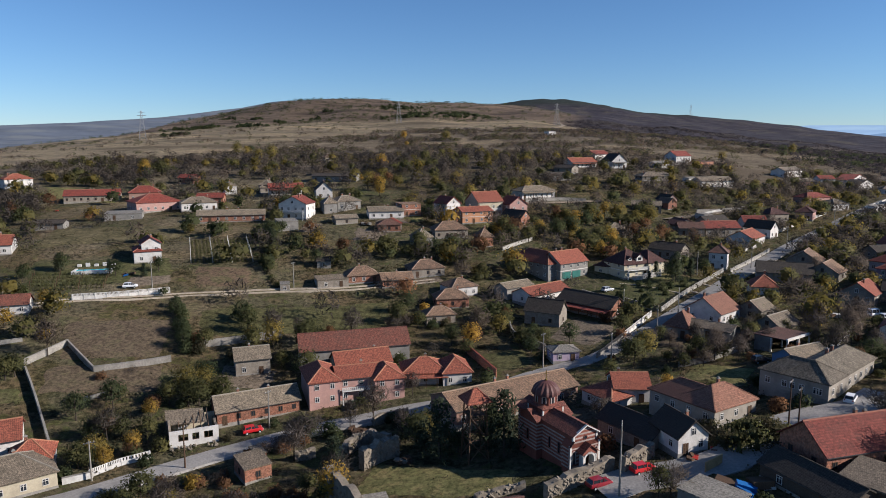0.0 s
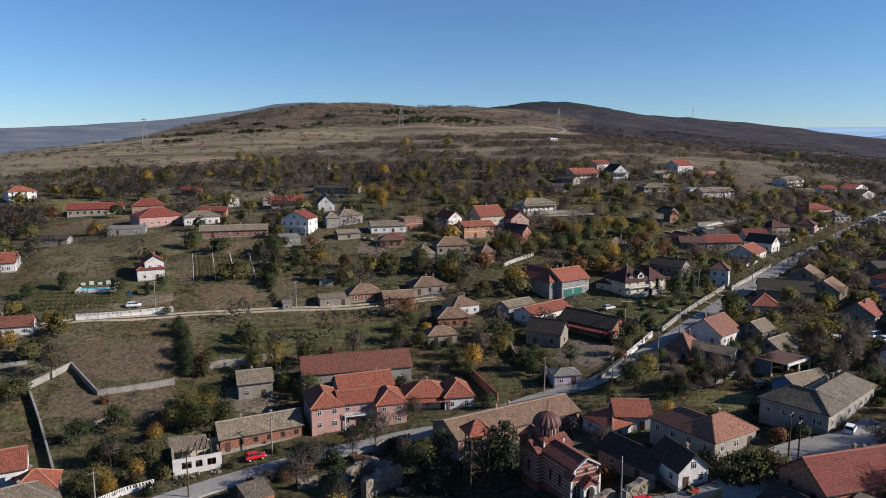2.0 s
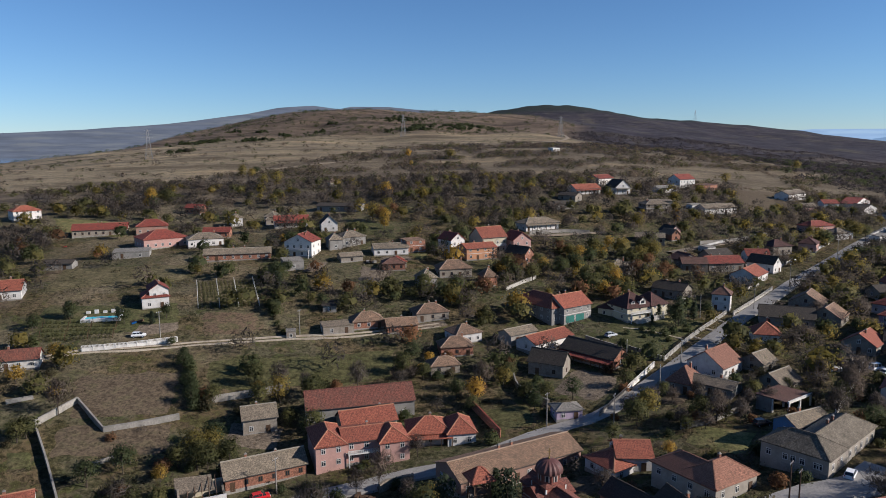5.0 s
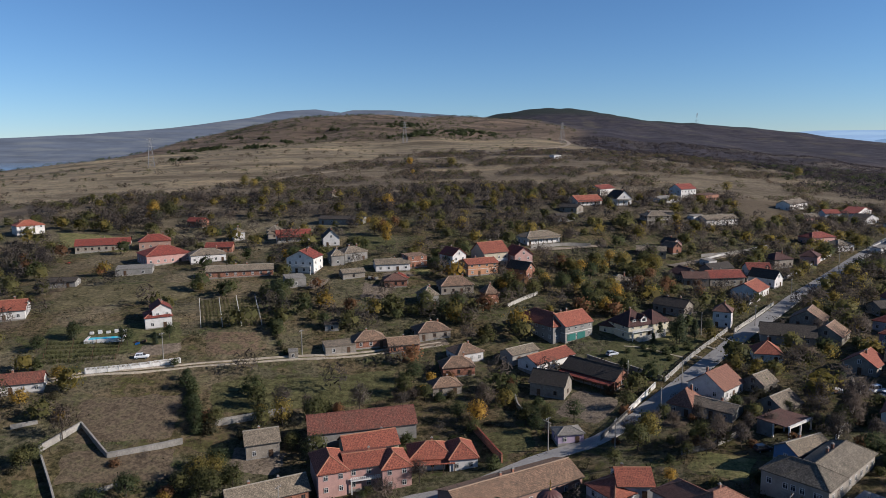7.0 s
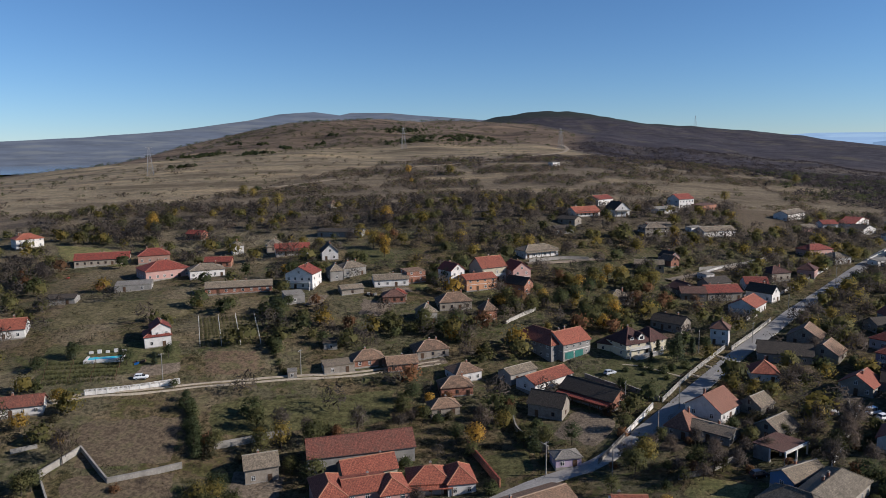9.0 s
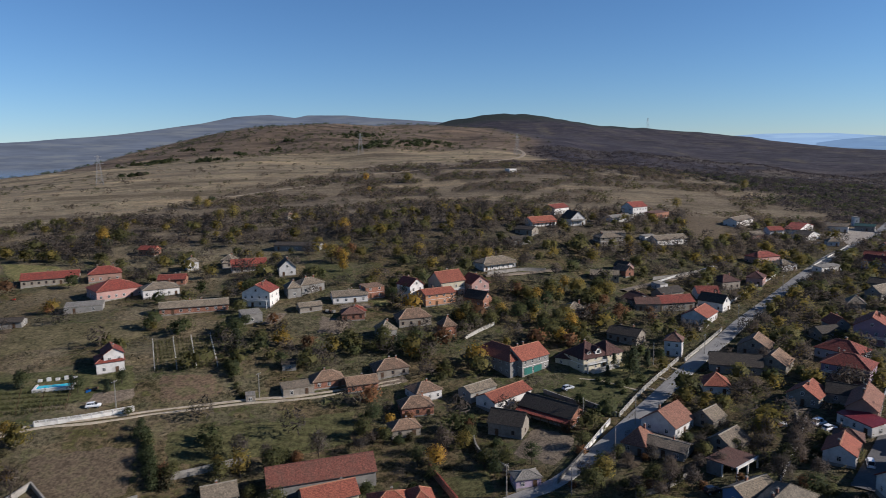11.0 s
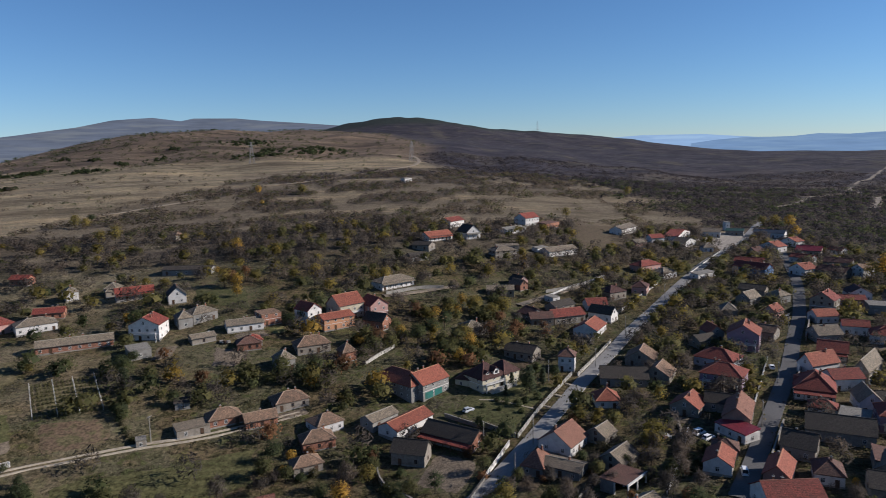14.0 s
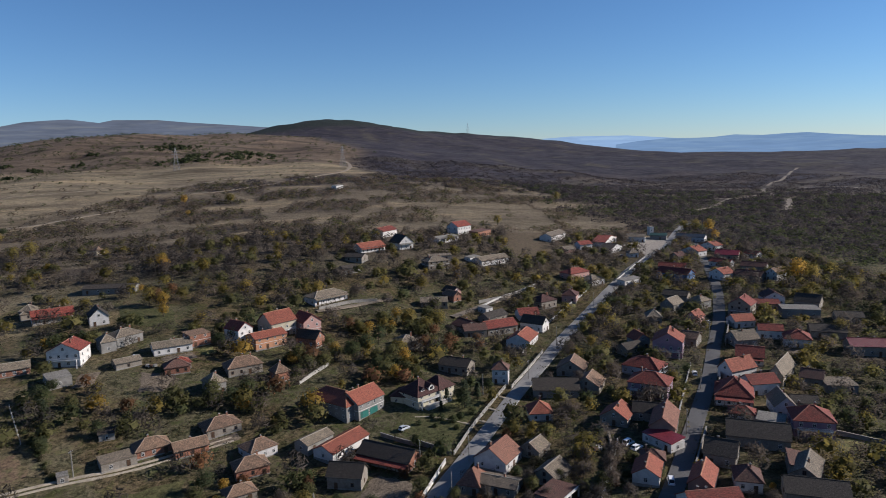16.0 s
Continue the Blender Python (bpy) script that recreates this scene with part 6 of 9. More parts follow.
    box(bm, -0.42, dy - 0.05, dz + 5.5, 0.42, dy + 0.05, dz + 5.6)
    part("cross", bm, BRASS, dome, "gilt cross")
    bm = bmesh.new()
    bmesh.ops.create_cone(bm, segments=16, radius1=2.1, radius2=2.1, depth=h - 0.6, cap_ends=True, matrix=Matrix.Translation((0, L, (h - 0.6) / 2)))
    ap = part("apse", bm, CH_RED, top)
    bm = bmesh.new()
    bmesh.ops.create_cone(bm, segments=16, radius1=2.4, radius2=0.1, depth=1.3, cap_ends=True, matrix=Matrix.Translation((0, L, h + 0.05)))
    metric_uv(bm)
    part("apse_roof", bm, CH_ROOF, ap)
    return top


church(23.4, 108.7, 28.3)


def belfry(x, y, turn=20, tall=11.5):
    z0 = height(x, y)
    top = tagged(new("belfry"), "open dark wooden bell tower with a bright orange roof", "bell tower")
    top.matrix_basis = pose(x, y, z0, 0, 0, turn)
    PLOTS.append((x, y, 1, 0, 2, 2))
    for sx in (-1, 1):
        for sy in (-1, 1):
            bm = bmesh.new()
            tube(bm, (sx * 1.9, sy * 1.9, -0.3), (sx * 1.45, sy * 1.45, tall), 0.15, 0.13, 4)
            part("leg", bm, WOOD, top)
    for f in range(4):
        c = pose(0, 0, 0, 0, 0, 90 * f)
        for z0_, z1_ in ((0.3, 4.2), (4.2, 8.6), (8.6, tall - 0.1)):
            r0, r1 = (1.9 - 0.45 * z / tall for z in (z0_, z1_))
            for sx in (-1, 1):
                bm = bmesh.new()
                tube(bm, c @ Vector((sx * r0, -r0, z0_)), c @ Vector((-sx * r1, -r1, z1_)), 0.09, 0.09, 4)
                part("brace", bm, WOOD, top)
            bm = bmesh.new()
            tube(bm, c @ Vector((-r1, -r1, z1_)), c @ Vector((r1, -r1, z1_)), 0.11, 0.11, 4)
            part("beam", bm, WOOD, top)
    bm = bmesh.new()
    box(bm, -1.6, -1.6, 8.5, 1.6, 1.6, 8.65)
    part("deck", bm, WOOD, top)
    bm = bmesh.new()
    prev = None
    for r, z in ((0.42, 9.6), (0.34, 9.85), (0.26, 10.1), (0.1, 10.25)):
        ring = [bm.verts.new((r * math.cos(0.5236 * k), r * math.sin(0.5236 * k), z)) for k in range(12)]
        if prev:
            for k in range(12):
                bm.faces.new([prev[k], prev[(k + 1) % 12], ring[(k + 1) % 12], ring[k]])
        prev = ring
    bm.faces.new(prev)
    part("bell", bm, BRASS, top)
    planes, lines = roof_planes(3.6, 3.6, tall, "h", 1.7, 0.55)
    rf = part("roof", slab(planes, 0.15), ROOF["orange"], top)
    part("ridge_cap", caps(lines), ROOF["orange"], rf)


belfry(5.7, 117.9)


def ruin(x, y, turn, L, D):
    """A roofless house: a white front with empty windows, broken side walls and a sagging rest of the roof."""
    z0 = height(x, y)
    rng = random.Random(4)
    c, s = math.cos(radians(turn)), math.sin(radians(turn))
    PLOTS.append((x, y, c, s, L / 2, D / 2))
    top = tagged(new("ruined_house"), "ruined white house with empty windows and collapsed tile roof", "ruin")
    top.matrix_basis = pose(x, y, z0, 0, 0, turn)
    xs = [-L / 2, -L * 0.32, -L * 0.12, -L * 0.04, L * 0.1, L * 0.2, L * 0.38, L / 2]
    bm = lattice(xs, [-1.0, 0.9, 2.3, 3.1], [(1, 1), (3, 1), (5, 1)], -D / 2, -D / 2 + 0.4)
    part("front_wall", bm, WALL["white"], top)
    for k in (1, 3, 5):
        w = xs[k + 1] - xs[k]
        bm = lattice([xs[k], xs[k] + 0.09, xs[k] + w / 2 - 0.05, xs[k] + w / 2 + 0.05, xs[k + 1] - 0.09, xs[k + 1]], [0.9, 1.0, 2.2, 2.3], [(1, 1), (3, 1)], -D / 2 + 0.1, -D / 2 + 0.18)
        part("window", bm, WOOD, top)
    for sx in (-1, 1):
        bm = bmesh.new()
        n = 9
        rows = []
        for k in range(n):
            yy = -D / 2 + 0.4 + (D - 0.4) * k / (n - 1)
            zz = 3.0 - (0.9 if sx > 0 else 0.1) * abs(math.sin(k * 1.3)) + (1.1 * (1 - abs(2 * k / (n - 1) - 1)) if sx < 0 else 0)
            rows.append([bm.verts.new(v) for v in ((sx * L / 2, yy, -1.2), (sx * (L / 2 - 0.45), yy, -1.2), (sx * (L / 2 - 0.45), yy, zz), (sx * L / 2, yy, zz + 0.1))])
        for a, b in zip(rows, rows[1:]):
            for k in range(4):
                bm.faces.new([a[k], b[k], b[(k + 1) % 4], a[(k + 1) % 4]])
        bm.faces.new(rows[0])
        bm.faces.new(rows[-1][::-1])
        part("side_wall", bm, RUBBLE, top)
    bm = lattice([-L / 2, -L * 0.1, L * 0.1, L / 2], [-1.2, 1.4, 2.6, 3.4], [(1, 2)], D / 2 - 0.4, D / 2)
    part("back_wall", bm, WALL["cream"], top)
    planes = [[(-L / 2 - 0.3, -0.2, 3.4), (L * 0.3, -0.1, 2.9), (L * 0.26, D / 2 + 0.3, 4.4), (-L / 2 - 0.3, D / 2 + 0.3, 4.9)]]
    part("roof", slab(planes, 0.2), ROOF["old"], top, "sagging lichen-grey remnant of the roof")
    for k in range(26):
        shared("stone", STONE_MESH, top, pose(rng.uniform(-0.5, 0.5) * L, -D / 2 - rng.uniform(0.3, 2.5), 0.05, rng.uniform(0, 90), rng.uniform(0, 90), 0))
    for k in range(5):
        bm = bmesh.new()
        px = -L * 0.3 + k * L * 0.15
        tube(bm, (px, -D / 2 + 0.3, 3.1), (px + 0.3, D / 2 - 0.2, 3.6 + 0.2 * k % 2), 0.09, 0.08, 4)
        part("rafter", bm, WOOD, top)


ruin(-50.9, 134.6, 24.3, 9.3, 7.5)


# ---- pool, cars and small things ----
WATER, _, wb = start("pool_water", 0.06, spec=0.5)
wb.inputs["Base Color"].default_value = (0.05, 0.42, 0.52, 1)
BLUE_TARP = surface("blue_tarpaulin", (0.03, 0.16, 0.5), 6, 1.5, 0.25, 0.5)
RED_PLASTIC = surface("red_plastic", (0.55, 0.04, 0.03), 6, 1.5, 0.2, 0.4)


def open_shed(x, y, turn, L, D, h=3.0):
    """A shed of concrete posts and beams, open to the front."""
    z0 = height(x, y)
    PLOTS.append((x, y, math.cos(radians(turn)), math.sin(radians(turn)), L / 2, D / 2))
    top = tagged(new("open_shed"), "open concrete shed with a pale front beam and brown roof", "shed")
    top.matrix_basis = pose(x, y, z0, 0, 0, turn)
    for k in range(3):
        px = (k - 1) * (L / 2 - 0.18)
        for py in (-D / 2 + 0.18, 0.0):
            bm = bmesh.new()
            box(bm, px - 0.17, py - 0.17, -1.0, px + 0.17, py + 0.17, h)
            part("post", bm, WHITEWASH, top)
    bm = bmesh.new()
    box(bm, -L / 2 - 0.2, -D / 2 - 0.06, h, L / 2 + 0.2, -D / 2 + 0.34, h + 0.55)
    part("front_beam", bm, WHITEWASH, top, "pale concrete beam")
    for sx in (-1, 1):
        bm = bmesh.new()
        box(bm, sx * (L / 2 - 0.12) - 0.12, 0.2, -1.0, sx * (L / 2 - 0.12) + 0.12, D / 2 - 0.24, h)
        part("side_wall", bm, WALL["grey"], top)
    bm = bmesh.new()
    box(bm, -L / 2, D / 2 - 0.24, -1.0, L / 2, D / 2, h)
    part("back_wall", bm, WALL["grey"], top)
    part("roof", slab([[(-L / 2 - 0.3, -D / 2 + 0.36, h + 0.35), (L / 2 + 0.3, -D / 2 + 0.36, h + 0.35), (L / 2 + 0.3, D / 2 + 0.3, h + 0.2), (-L / 2 - 0.3, D / 2 + 0.3, h + 0.2)]], 0.18), ROOF["brown"], top)
    return top


open_shed(79.1, 157.5, 35.1, 9.7, 8.0)
rubble_wall([(88.9, 153.3), (95.5, 161.3), (103.1, 169.9), (110.6, 185.2)], 1.6, 0.6, "broken pale wall of a cluttered yard", 0.25, 9)


def pool(x, y, turn, L=10.0, D=4.6):
    z0 = height(x, y) + 0.35
    top = tagged(new("swimming_pool"), "turquoise garden pool with a white rim", "pool")
    top.matrix_basis = pose(x, y, z0, 0, 0, turn)
    PLOTS.append((x, y, math.cos(radians(turn)), math.sin(radians(turn)), L / 2 + 1, D / 2 + 1))
    bm = lattice([-L / 2 - 0.8, -L / 2, L / 2, L / 2 + 0.8], [-D / 2 - 0.8, -D / 2, D / 2, D / 2 + 0.8], [(1, 1)], -0.25, 1.0)
    bm.transform(Matrix.Rotation(radians(-90), 4, "X"))
    part("rim", bm, WHITEWASH, top)
    bm = bmesh.new()
    box(bm, -L / 2, -D / 2, -0.5, L / 2, D / 2, 0.08)
    part("water", bm, WATER, top)
    for k in range(5):
        bm = bmesh.new()
        px = -L / 2 + L * k / 4
        box(bm, px - 0.6, D / 2 + 1.4, -0.2, px + 0.6, D / 2 + 2.0, 1.3 + 0.4 * (k % 2))
        part("windscreen_panel", bm, WHITEWASH, top)


pool(-110.0, 216.0, 14)


def paint(name, c):
    m, t, b = start(name, 0.3, 0.0, 0.5)
    b.inputs["Base Color"].default_value = (*c, 1)
    b.inputs["Coat Weight"].default_value = 0.5
    return m


PAINT = {"red": paint("red_car_paint", (0.42, 0.012, 0.015)), "dark red": paint("dark_red_car_paint", (0.2, 0.012, 0.022)), "white": paint("white_car_paint", (0.72, 0.72, 0.72)),
         "black": paint("black_car_paint", (0.02, 0.02, 0.024)), "silver": paint("silver_car_paint", (0.4, 0.42, 0.44))}
TYRE = surface("tyre_rubber", (0.025, 0.025, 0.025), 9, 2, 0.2)


def loft(bm, sections):
    """Closed skin through cross-sections of equal point count."""
    rings = [[bm.verts.new(p) for p in sec] for sec in sections]
    n = len(rings[0])
    for a, b in zip(rings, rings[1:]):
        for k in range(n):
            bm.faces.new([a[k], a[(k + 1) % n], b[(k + 1) % n], b[k]])
    bm.faces.new(rings[0][::-1])
    bm.faces.new(rings[-1])
    bmesh.ops.recalc_face_normals(bm, faces=bm.faces)


def car(x, y, turn, colour, van=False):
    PLOTS.append((x, y, math.cos(radians(turn)), math.sin(radians(turn)), 2.4, 1.4))
    top = tagged(new("car"), f"parked {colour} {'van' if van else 'small car'} standing beside the road", "car")
    top.matrix_basis = pose(x, y, height(x, y) + 0.18, 0, 0, turn)
    bm = bmesh.new()
    prof = [(-2.05, 0.75), (-2.0, 0.92), (-1.0, 0.95), (0.9, 0.93), (1.85, 0.82), (2.05, 0.62)]
    loft(bm, [[(px, -0.82, 0.28), (px, -0.86, pz * 0.75), (px, -0.78, pz), (px, 0.78, pz), (px, 0.86, pz * 0.75), (px, 0.82, 0.28)] for px, pz in prof])
    hull = part("body", bm, PAINT[colour], top)
    roof_z = 1.85 if van else 1.46
    cab = [(-1.95, 0.93, 0.74), (-1.75 if van else -1.55, roof_z - 0.05, 0.62), (-0.2, roof_z, 0.62), (0.55 if van else 0.25, roof_z - 0.04, 0.6), (1.15, 0.95, 0.74)]
    bm = bmesh.new()
    loft(bm, [[(px, -0.76, 0.9), (px, -hw, max(0.93, pz)), (px, hw, max(0.93, pz)), (px, 0.76, 0.9)] for px, pz, hw in cab])
    glass = part("cabin_glass", bm, GLASS, top)
    bm = bmesh.new()
    box(bm, cab[1][0] - 0.05, -0.63, roof_z - 0.06, cab[3][0] + 0.02, 0.63, roof_z + 0.03)
    part("car_roof", bm, PAINT[colour], glass)
    for px in (cab[1][0] - 0.05, -0.35, cab[3][0] + 0.1):
        for sy in (-1, 1):
            bm = bmesh.new()
            tube(bm, (px - 0.05, sy * 0.77, 0.9), (px, sy * 0.63, roof_z), 0.06, 0.05, 4)
            part("pillar", bm, PAINT[colour], glass)
    for px in (-1.3, 1.3):
        for sy in (-1, 1):
            bm = bmesh.new()
            bmesh.ops.create_cone(bm, segments=12, radius1=0.32, radius2=0.32, depth=0.22, cap_ends=True, matrix=Matrix.Translation((px, sy * 0.76, 0.14)) @ Matrix.Rotation(radians(90), 4, "X"))
            wheel = part("wheel", bm, TYRE, top)
            bm = bmesh.new()
            bmesh.ops.create_cone(bm, segments=10, radius1=0.18, radius2=0.18, depth=0.03, cap_ends=True, matrix=Matrix.Translation((px, sy * 0.88, 0.14)) @ Matrix.Rotation(radians(90), 4, "X"))
            part("rim", bm, PAINT["silver"], wheel)
    for sy in (-1, 1):
        bm = bmesh.new()
        box(bm, 1.96, sy * 0.62 - 0.16, 0.6, 2.07, sy * 0.62 + 0.16, 0.74)
        part("headlight", bm, FRAME, hull)
        bm = bmesh.new()
        box(bm, -2.07, sy * 0.66 - 0.1, 0.62, -1.98, sy * 0.66 + 0.1, 0.86)
        part("tail_light", bm, RED_PLASTIC, hull)


car(24.3, 101.8, 25, "dark red")
car(31.8, 104.5, 22, "red")
car(-39.3, 136.6, 28, "red")
car(-93.8, 205.0, 12, "white")
car(74.1, 121.1, 50, "white")
car(112.5, 176.9, 20, "white", True)
car(70.1, 148.5, 15, "black")
car(109.7, 151.5, 62, "white", True)
car(113.0, 173.0, 20, "white")
car(167.0, 218.1, 60, "white")
car(210.7, 267.1, 60, "silver")
car(52.4, 217.4, 30, "silver")
car(250.2, 406.4, 60, "black")


def heap(name, x, y, material, label, category, size=1.0, n=7, seed=1):
    """Clutter: a few boxes and sheets leaning together."""
    rng = random.Random(seed)
    PLOTS.append((x, y, 1, 0, 1.8 * size, 1.5 * size))
    top = tagged(new(name), label, category)
    top.matrix_basis = pose(x, y, height(x, y) + 0.1)
    for k in range(n):
        bm = bmesh.new()
        a, b, c = (rng.uniform(0.3, 0.9) * size for _ in range(3))
        box(bm, -a, -b, 0, a, b, c * 0.8)
        bm.transform(pose(rng.uniform(-1.6, 1.6) * size, rng.uniform(-1.2, 1.2) * size, rng.uniform(-0.1, 0.2), rng.uniform(-14, 14), rng.uniform(-14, 14), rng.uniform(0, 90)))
        part("crate", bm, material if k % 2 else WOOD, top)


heap("tarpaulin_heap", 44.1, 94.6, BLUE_TARP, "blue tarpaulin thrown over a heap of boards", "clutter", 1.9, 6, 2)
heap("rubbish_heap", 46.4, 94.7, WHITEWASH, "white rubbish and boards behind a shed", "clutter", 0.9, 7, 3)
heap("timber_heap", -16.5, 134.3, WOOD, "stack of reddish sawn timber", "clutter", 0.9, 9, 4)
heap("water_tank", -98.6, 213.9, BLUE_TARP, "bright blue plastic water tank", "tank", 1.0, 3, 5)
heap("market_stall", 40.4, 106.6, RED_PLASTIC, "red and green goods before a shop wall", "clutter", 0.7, 8, 6)
heap("sign_stand", 45.1, 108.3, RED_PLASTIC, "red and white sign stand by a hedge", "sign", 0.7, 3, 12)
heap("stone_heap", -7.1, 119.9, RUBBLE, "heap of pale fallen stones on the lawn", "stones", 0.8, 16, 13)
heap("log_pile", -17.9, 136.1, WOOD, "stack of split reddish logs by a ruin", "logs", 0.8, 14, 14)
heap("scrap_heap", 102.6, 178.4, WHITEWASH, "pale scrap metal heap in a yard", "clutter", 1.1, 10, 7)
heap("red_bin", -168.8, 303.7, RED_PLASTIC, "red plastic container on a lawn", "container", 0.7, 4, 8)
heap("rubbish_heap", -37.9, 285.7, WHITEWASH, "pale junk in front of a farmhouse", "clutter", 1.2, 12, 9)
heap("rubbish_heap", -31.0, 276.4, CONCRETE, "grey debris in a farmyard", "clutter", 1.2, 10, 10)
heap("garden_table", 201.6, 221.3, WHITEWASH, "white garden goods beside a house", "clutter", 0.8, 5, 11)

CLEAR.append(([Vector((40.0, 222.0)), Vector((50.0, 214.0)), Vector((60.0, 228.0)), Vector((50.0, 236.0))], 0.0))
CLEAR.append(([Vector((-93.0, 149.5)), Vector((-80.7, 152.0)), Vector((-66.0, 127.5)), Vector((-69.5, 116.0))], 0.12))
CLEAR.append(([Vector((-112.0, 140.0)), Vector((-97.0, 158.0)), Vector((-96.0, 171.0)), Vector((-118.0, 168.0))], 0.15))
CLEAR.append(([Vector((-16.5, 82.9)), Vector((18.8, 76.6)), Vector((24.2, 114.7)), Vector((-14.7, 128.3))], 0.0))
CLEAR.append(([Vector((13.8, 79.7)), Vector((34.6, 75.7)), Vector((44.9, 110.0)), Vector((28.7, 113.2))], 0.0))
for quad, sparse in ((((-99.7, 174.4), (-67.5, 184.3), (-77.1, 212.5), (-112.1, 201.0)), 0.0), (((-124.8, 259.2), (-95.0, 265.1), (-105.0, 293.9), (-140.3, 290.0)), 0.15), (((-160.3, 283.2), (-133.5, 288.0), (-148.0, 320.2), (-176.5, 312.9)), 0.1), (((-93.1, 259.4), (-67.5, 263.2), (-70.9, 281.7), (-100.0, 279.6)), 0.0)):
    CLEAR.append(([Vector(p) for p in quad], sparse))
patch((-98.2, 205.0), (-83.0, 209.7), (-84.9, 217.2), (-98.7, 212.9), YARD, "grey paved drive behind a white wall", 0.0, "yard", 0.16)
patch((-34.2, 257.4), (-24.7, 255.5), (-20.7, 266.9), (-35.3, 275.4), YARD, "pale cluttered farmyard", 0.0, "yard")
patch((-56.3, 262.7), (-48.2, 265.1), (-47.2, 276.1), (-55.6, 275.7), YARD, "pale concrete yard beside a garage", 0.0, "yard")
patch((19.8, 282.1), (32.2, 279.6), (34.6, 289.6), (24.2, 295.3), YARD, "grey yard between red-roofed houses", 0.0, "yard")
patch((274.5, 446.3), (269.0, 401.9), (303.4, 421.7), (339.4, 496.0), PALE_YARD, "pale gravel square at the village end", 0.0, "yard")


def front_yards():
    """Trodden yards, paths and little lawns in front of houses, where no road or other house lies."""
    rng = random.Random(31)
    kinds = ((YARD, "bare trodden yard before a house", "yard"), (YARD, "pale earth yard with wheel tracks", "yard"), (DRY_LAWN, "dry grass plot before a house", "lawn"), (WEEDS, "weedy kitchen garden beside a house", "field"))
    for px, py, c, s, hl, hd in list(PLOTS):
        if hl < 3.2 or py > 330 or rng.random() < 0.45:
            continue
        deep, a0, a1 = rng.uniform(5, 9), -hl * rng.uniform(0.7, 1.2), hl * rng.uniform(0.7, 1.3)
        quad = [Vector((px + c * u - s * v, py + s * u + c * v)) for u, v in ((a0, -hd - deep), (a1, -hd - deep), (a1, -hd - 0.3), (a0, -hd - 0.3))]
        probe = [quad[i] * (1 - f) + quad[(i + 1) % 4] * f for i in range(4) for f in (0, 0.33, 0.67)] + [sum(quad, Vector((0, 0))) / 4]
        near = any((p - q).length < w / 2 + 1.2 for line, w in LANES for q in line for p in probe)
        inside = any(abs((p.x - x) * k + (p.y - y) * t) < l + 0.3 and abs(-(p.x - x) * t + (p.y - y) * k) < d + 0.3 for x, y, k, t, l, d in PLOTS if (x, y) != (px, py) for p in probe)
        if not near and not inside and not any((sum(q, Vector((0, 0))) / 4 - probe[-1]).length < 9 for q, _ in CLEAR):
            material, label, name = kinds[rng.randrange(4)]
            patch(*quad, material, label, 0.12, name)


front_yards()

# ---- distance ----
RIVER, _, rb = start("river_water", 0.15, spec=0.5)
rb.inputs["Base Color"].default_value = (0.14, 0.2, 0.28, 1)
verts = [(-4900, 2300, 16), (-900, 2300, 16), (-1100, 4300, 16), (-4900, 4300, 16)]
river = new("water", mesh_from("water", verts, [(0, 1, 2, 3)], RIVER))
tagged(river, "wide blue-grey river below the far bank", "river", kind="structure")


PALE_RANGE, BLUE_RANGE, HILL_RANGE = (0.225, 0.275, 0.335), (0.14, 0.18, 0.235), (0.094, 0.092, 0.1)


def range_backdrop(name, line, colour, label, base=-60, contrast=0.08):
    """A far range as a backdrop, its distance haze put in as glowing colour."""
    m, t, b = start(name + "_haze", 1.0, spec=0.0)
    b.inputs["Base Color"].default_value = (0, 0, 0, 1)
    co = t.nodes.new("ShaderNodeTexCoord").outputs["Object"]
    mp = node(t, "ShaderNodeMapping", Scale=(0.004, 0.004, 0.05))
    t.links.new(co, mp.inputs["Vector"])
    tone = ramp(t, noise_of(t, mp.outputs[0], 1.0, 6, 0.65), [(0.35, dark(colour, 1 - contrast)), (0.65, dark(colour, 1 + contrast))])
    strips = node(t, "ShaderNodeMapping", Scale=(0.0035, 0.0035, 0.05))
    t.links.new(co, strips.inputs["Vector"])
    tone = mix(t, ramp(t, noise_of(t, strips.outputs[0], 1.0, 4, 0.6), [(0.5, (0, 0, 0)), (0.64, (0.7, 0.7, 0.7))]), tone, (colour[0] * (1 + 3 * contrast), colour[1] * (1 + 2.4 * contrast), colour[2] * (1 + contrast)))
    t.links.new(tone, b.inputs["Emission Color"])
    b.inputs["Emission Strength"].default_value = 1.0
    verts, faces = [], []
    for k, (px, py, pz) in enumerate(line):
        verts += [(px, py, base), (px, py, pz), (px * 1.01, py * 1.01, pz - 6)]
        if k:
            q = 3 * k
            faces += [(q - 3, q, q + 1, q - 2), (q - 2, q + 1, q + 2, q - 1)]
    ob = new("backdrop", mesh_from("backdrop", verts, faces, m))
    return tagged(ob, label, "mountains", kind="structure")


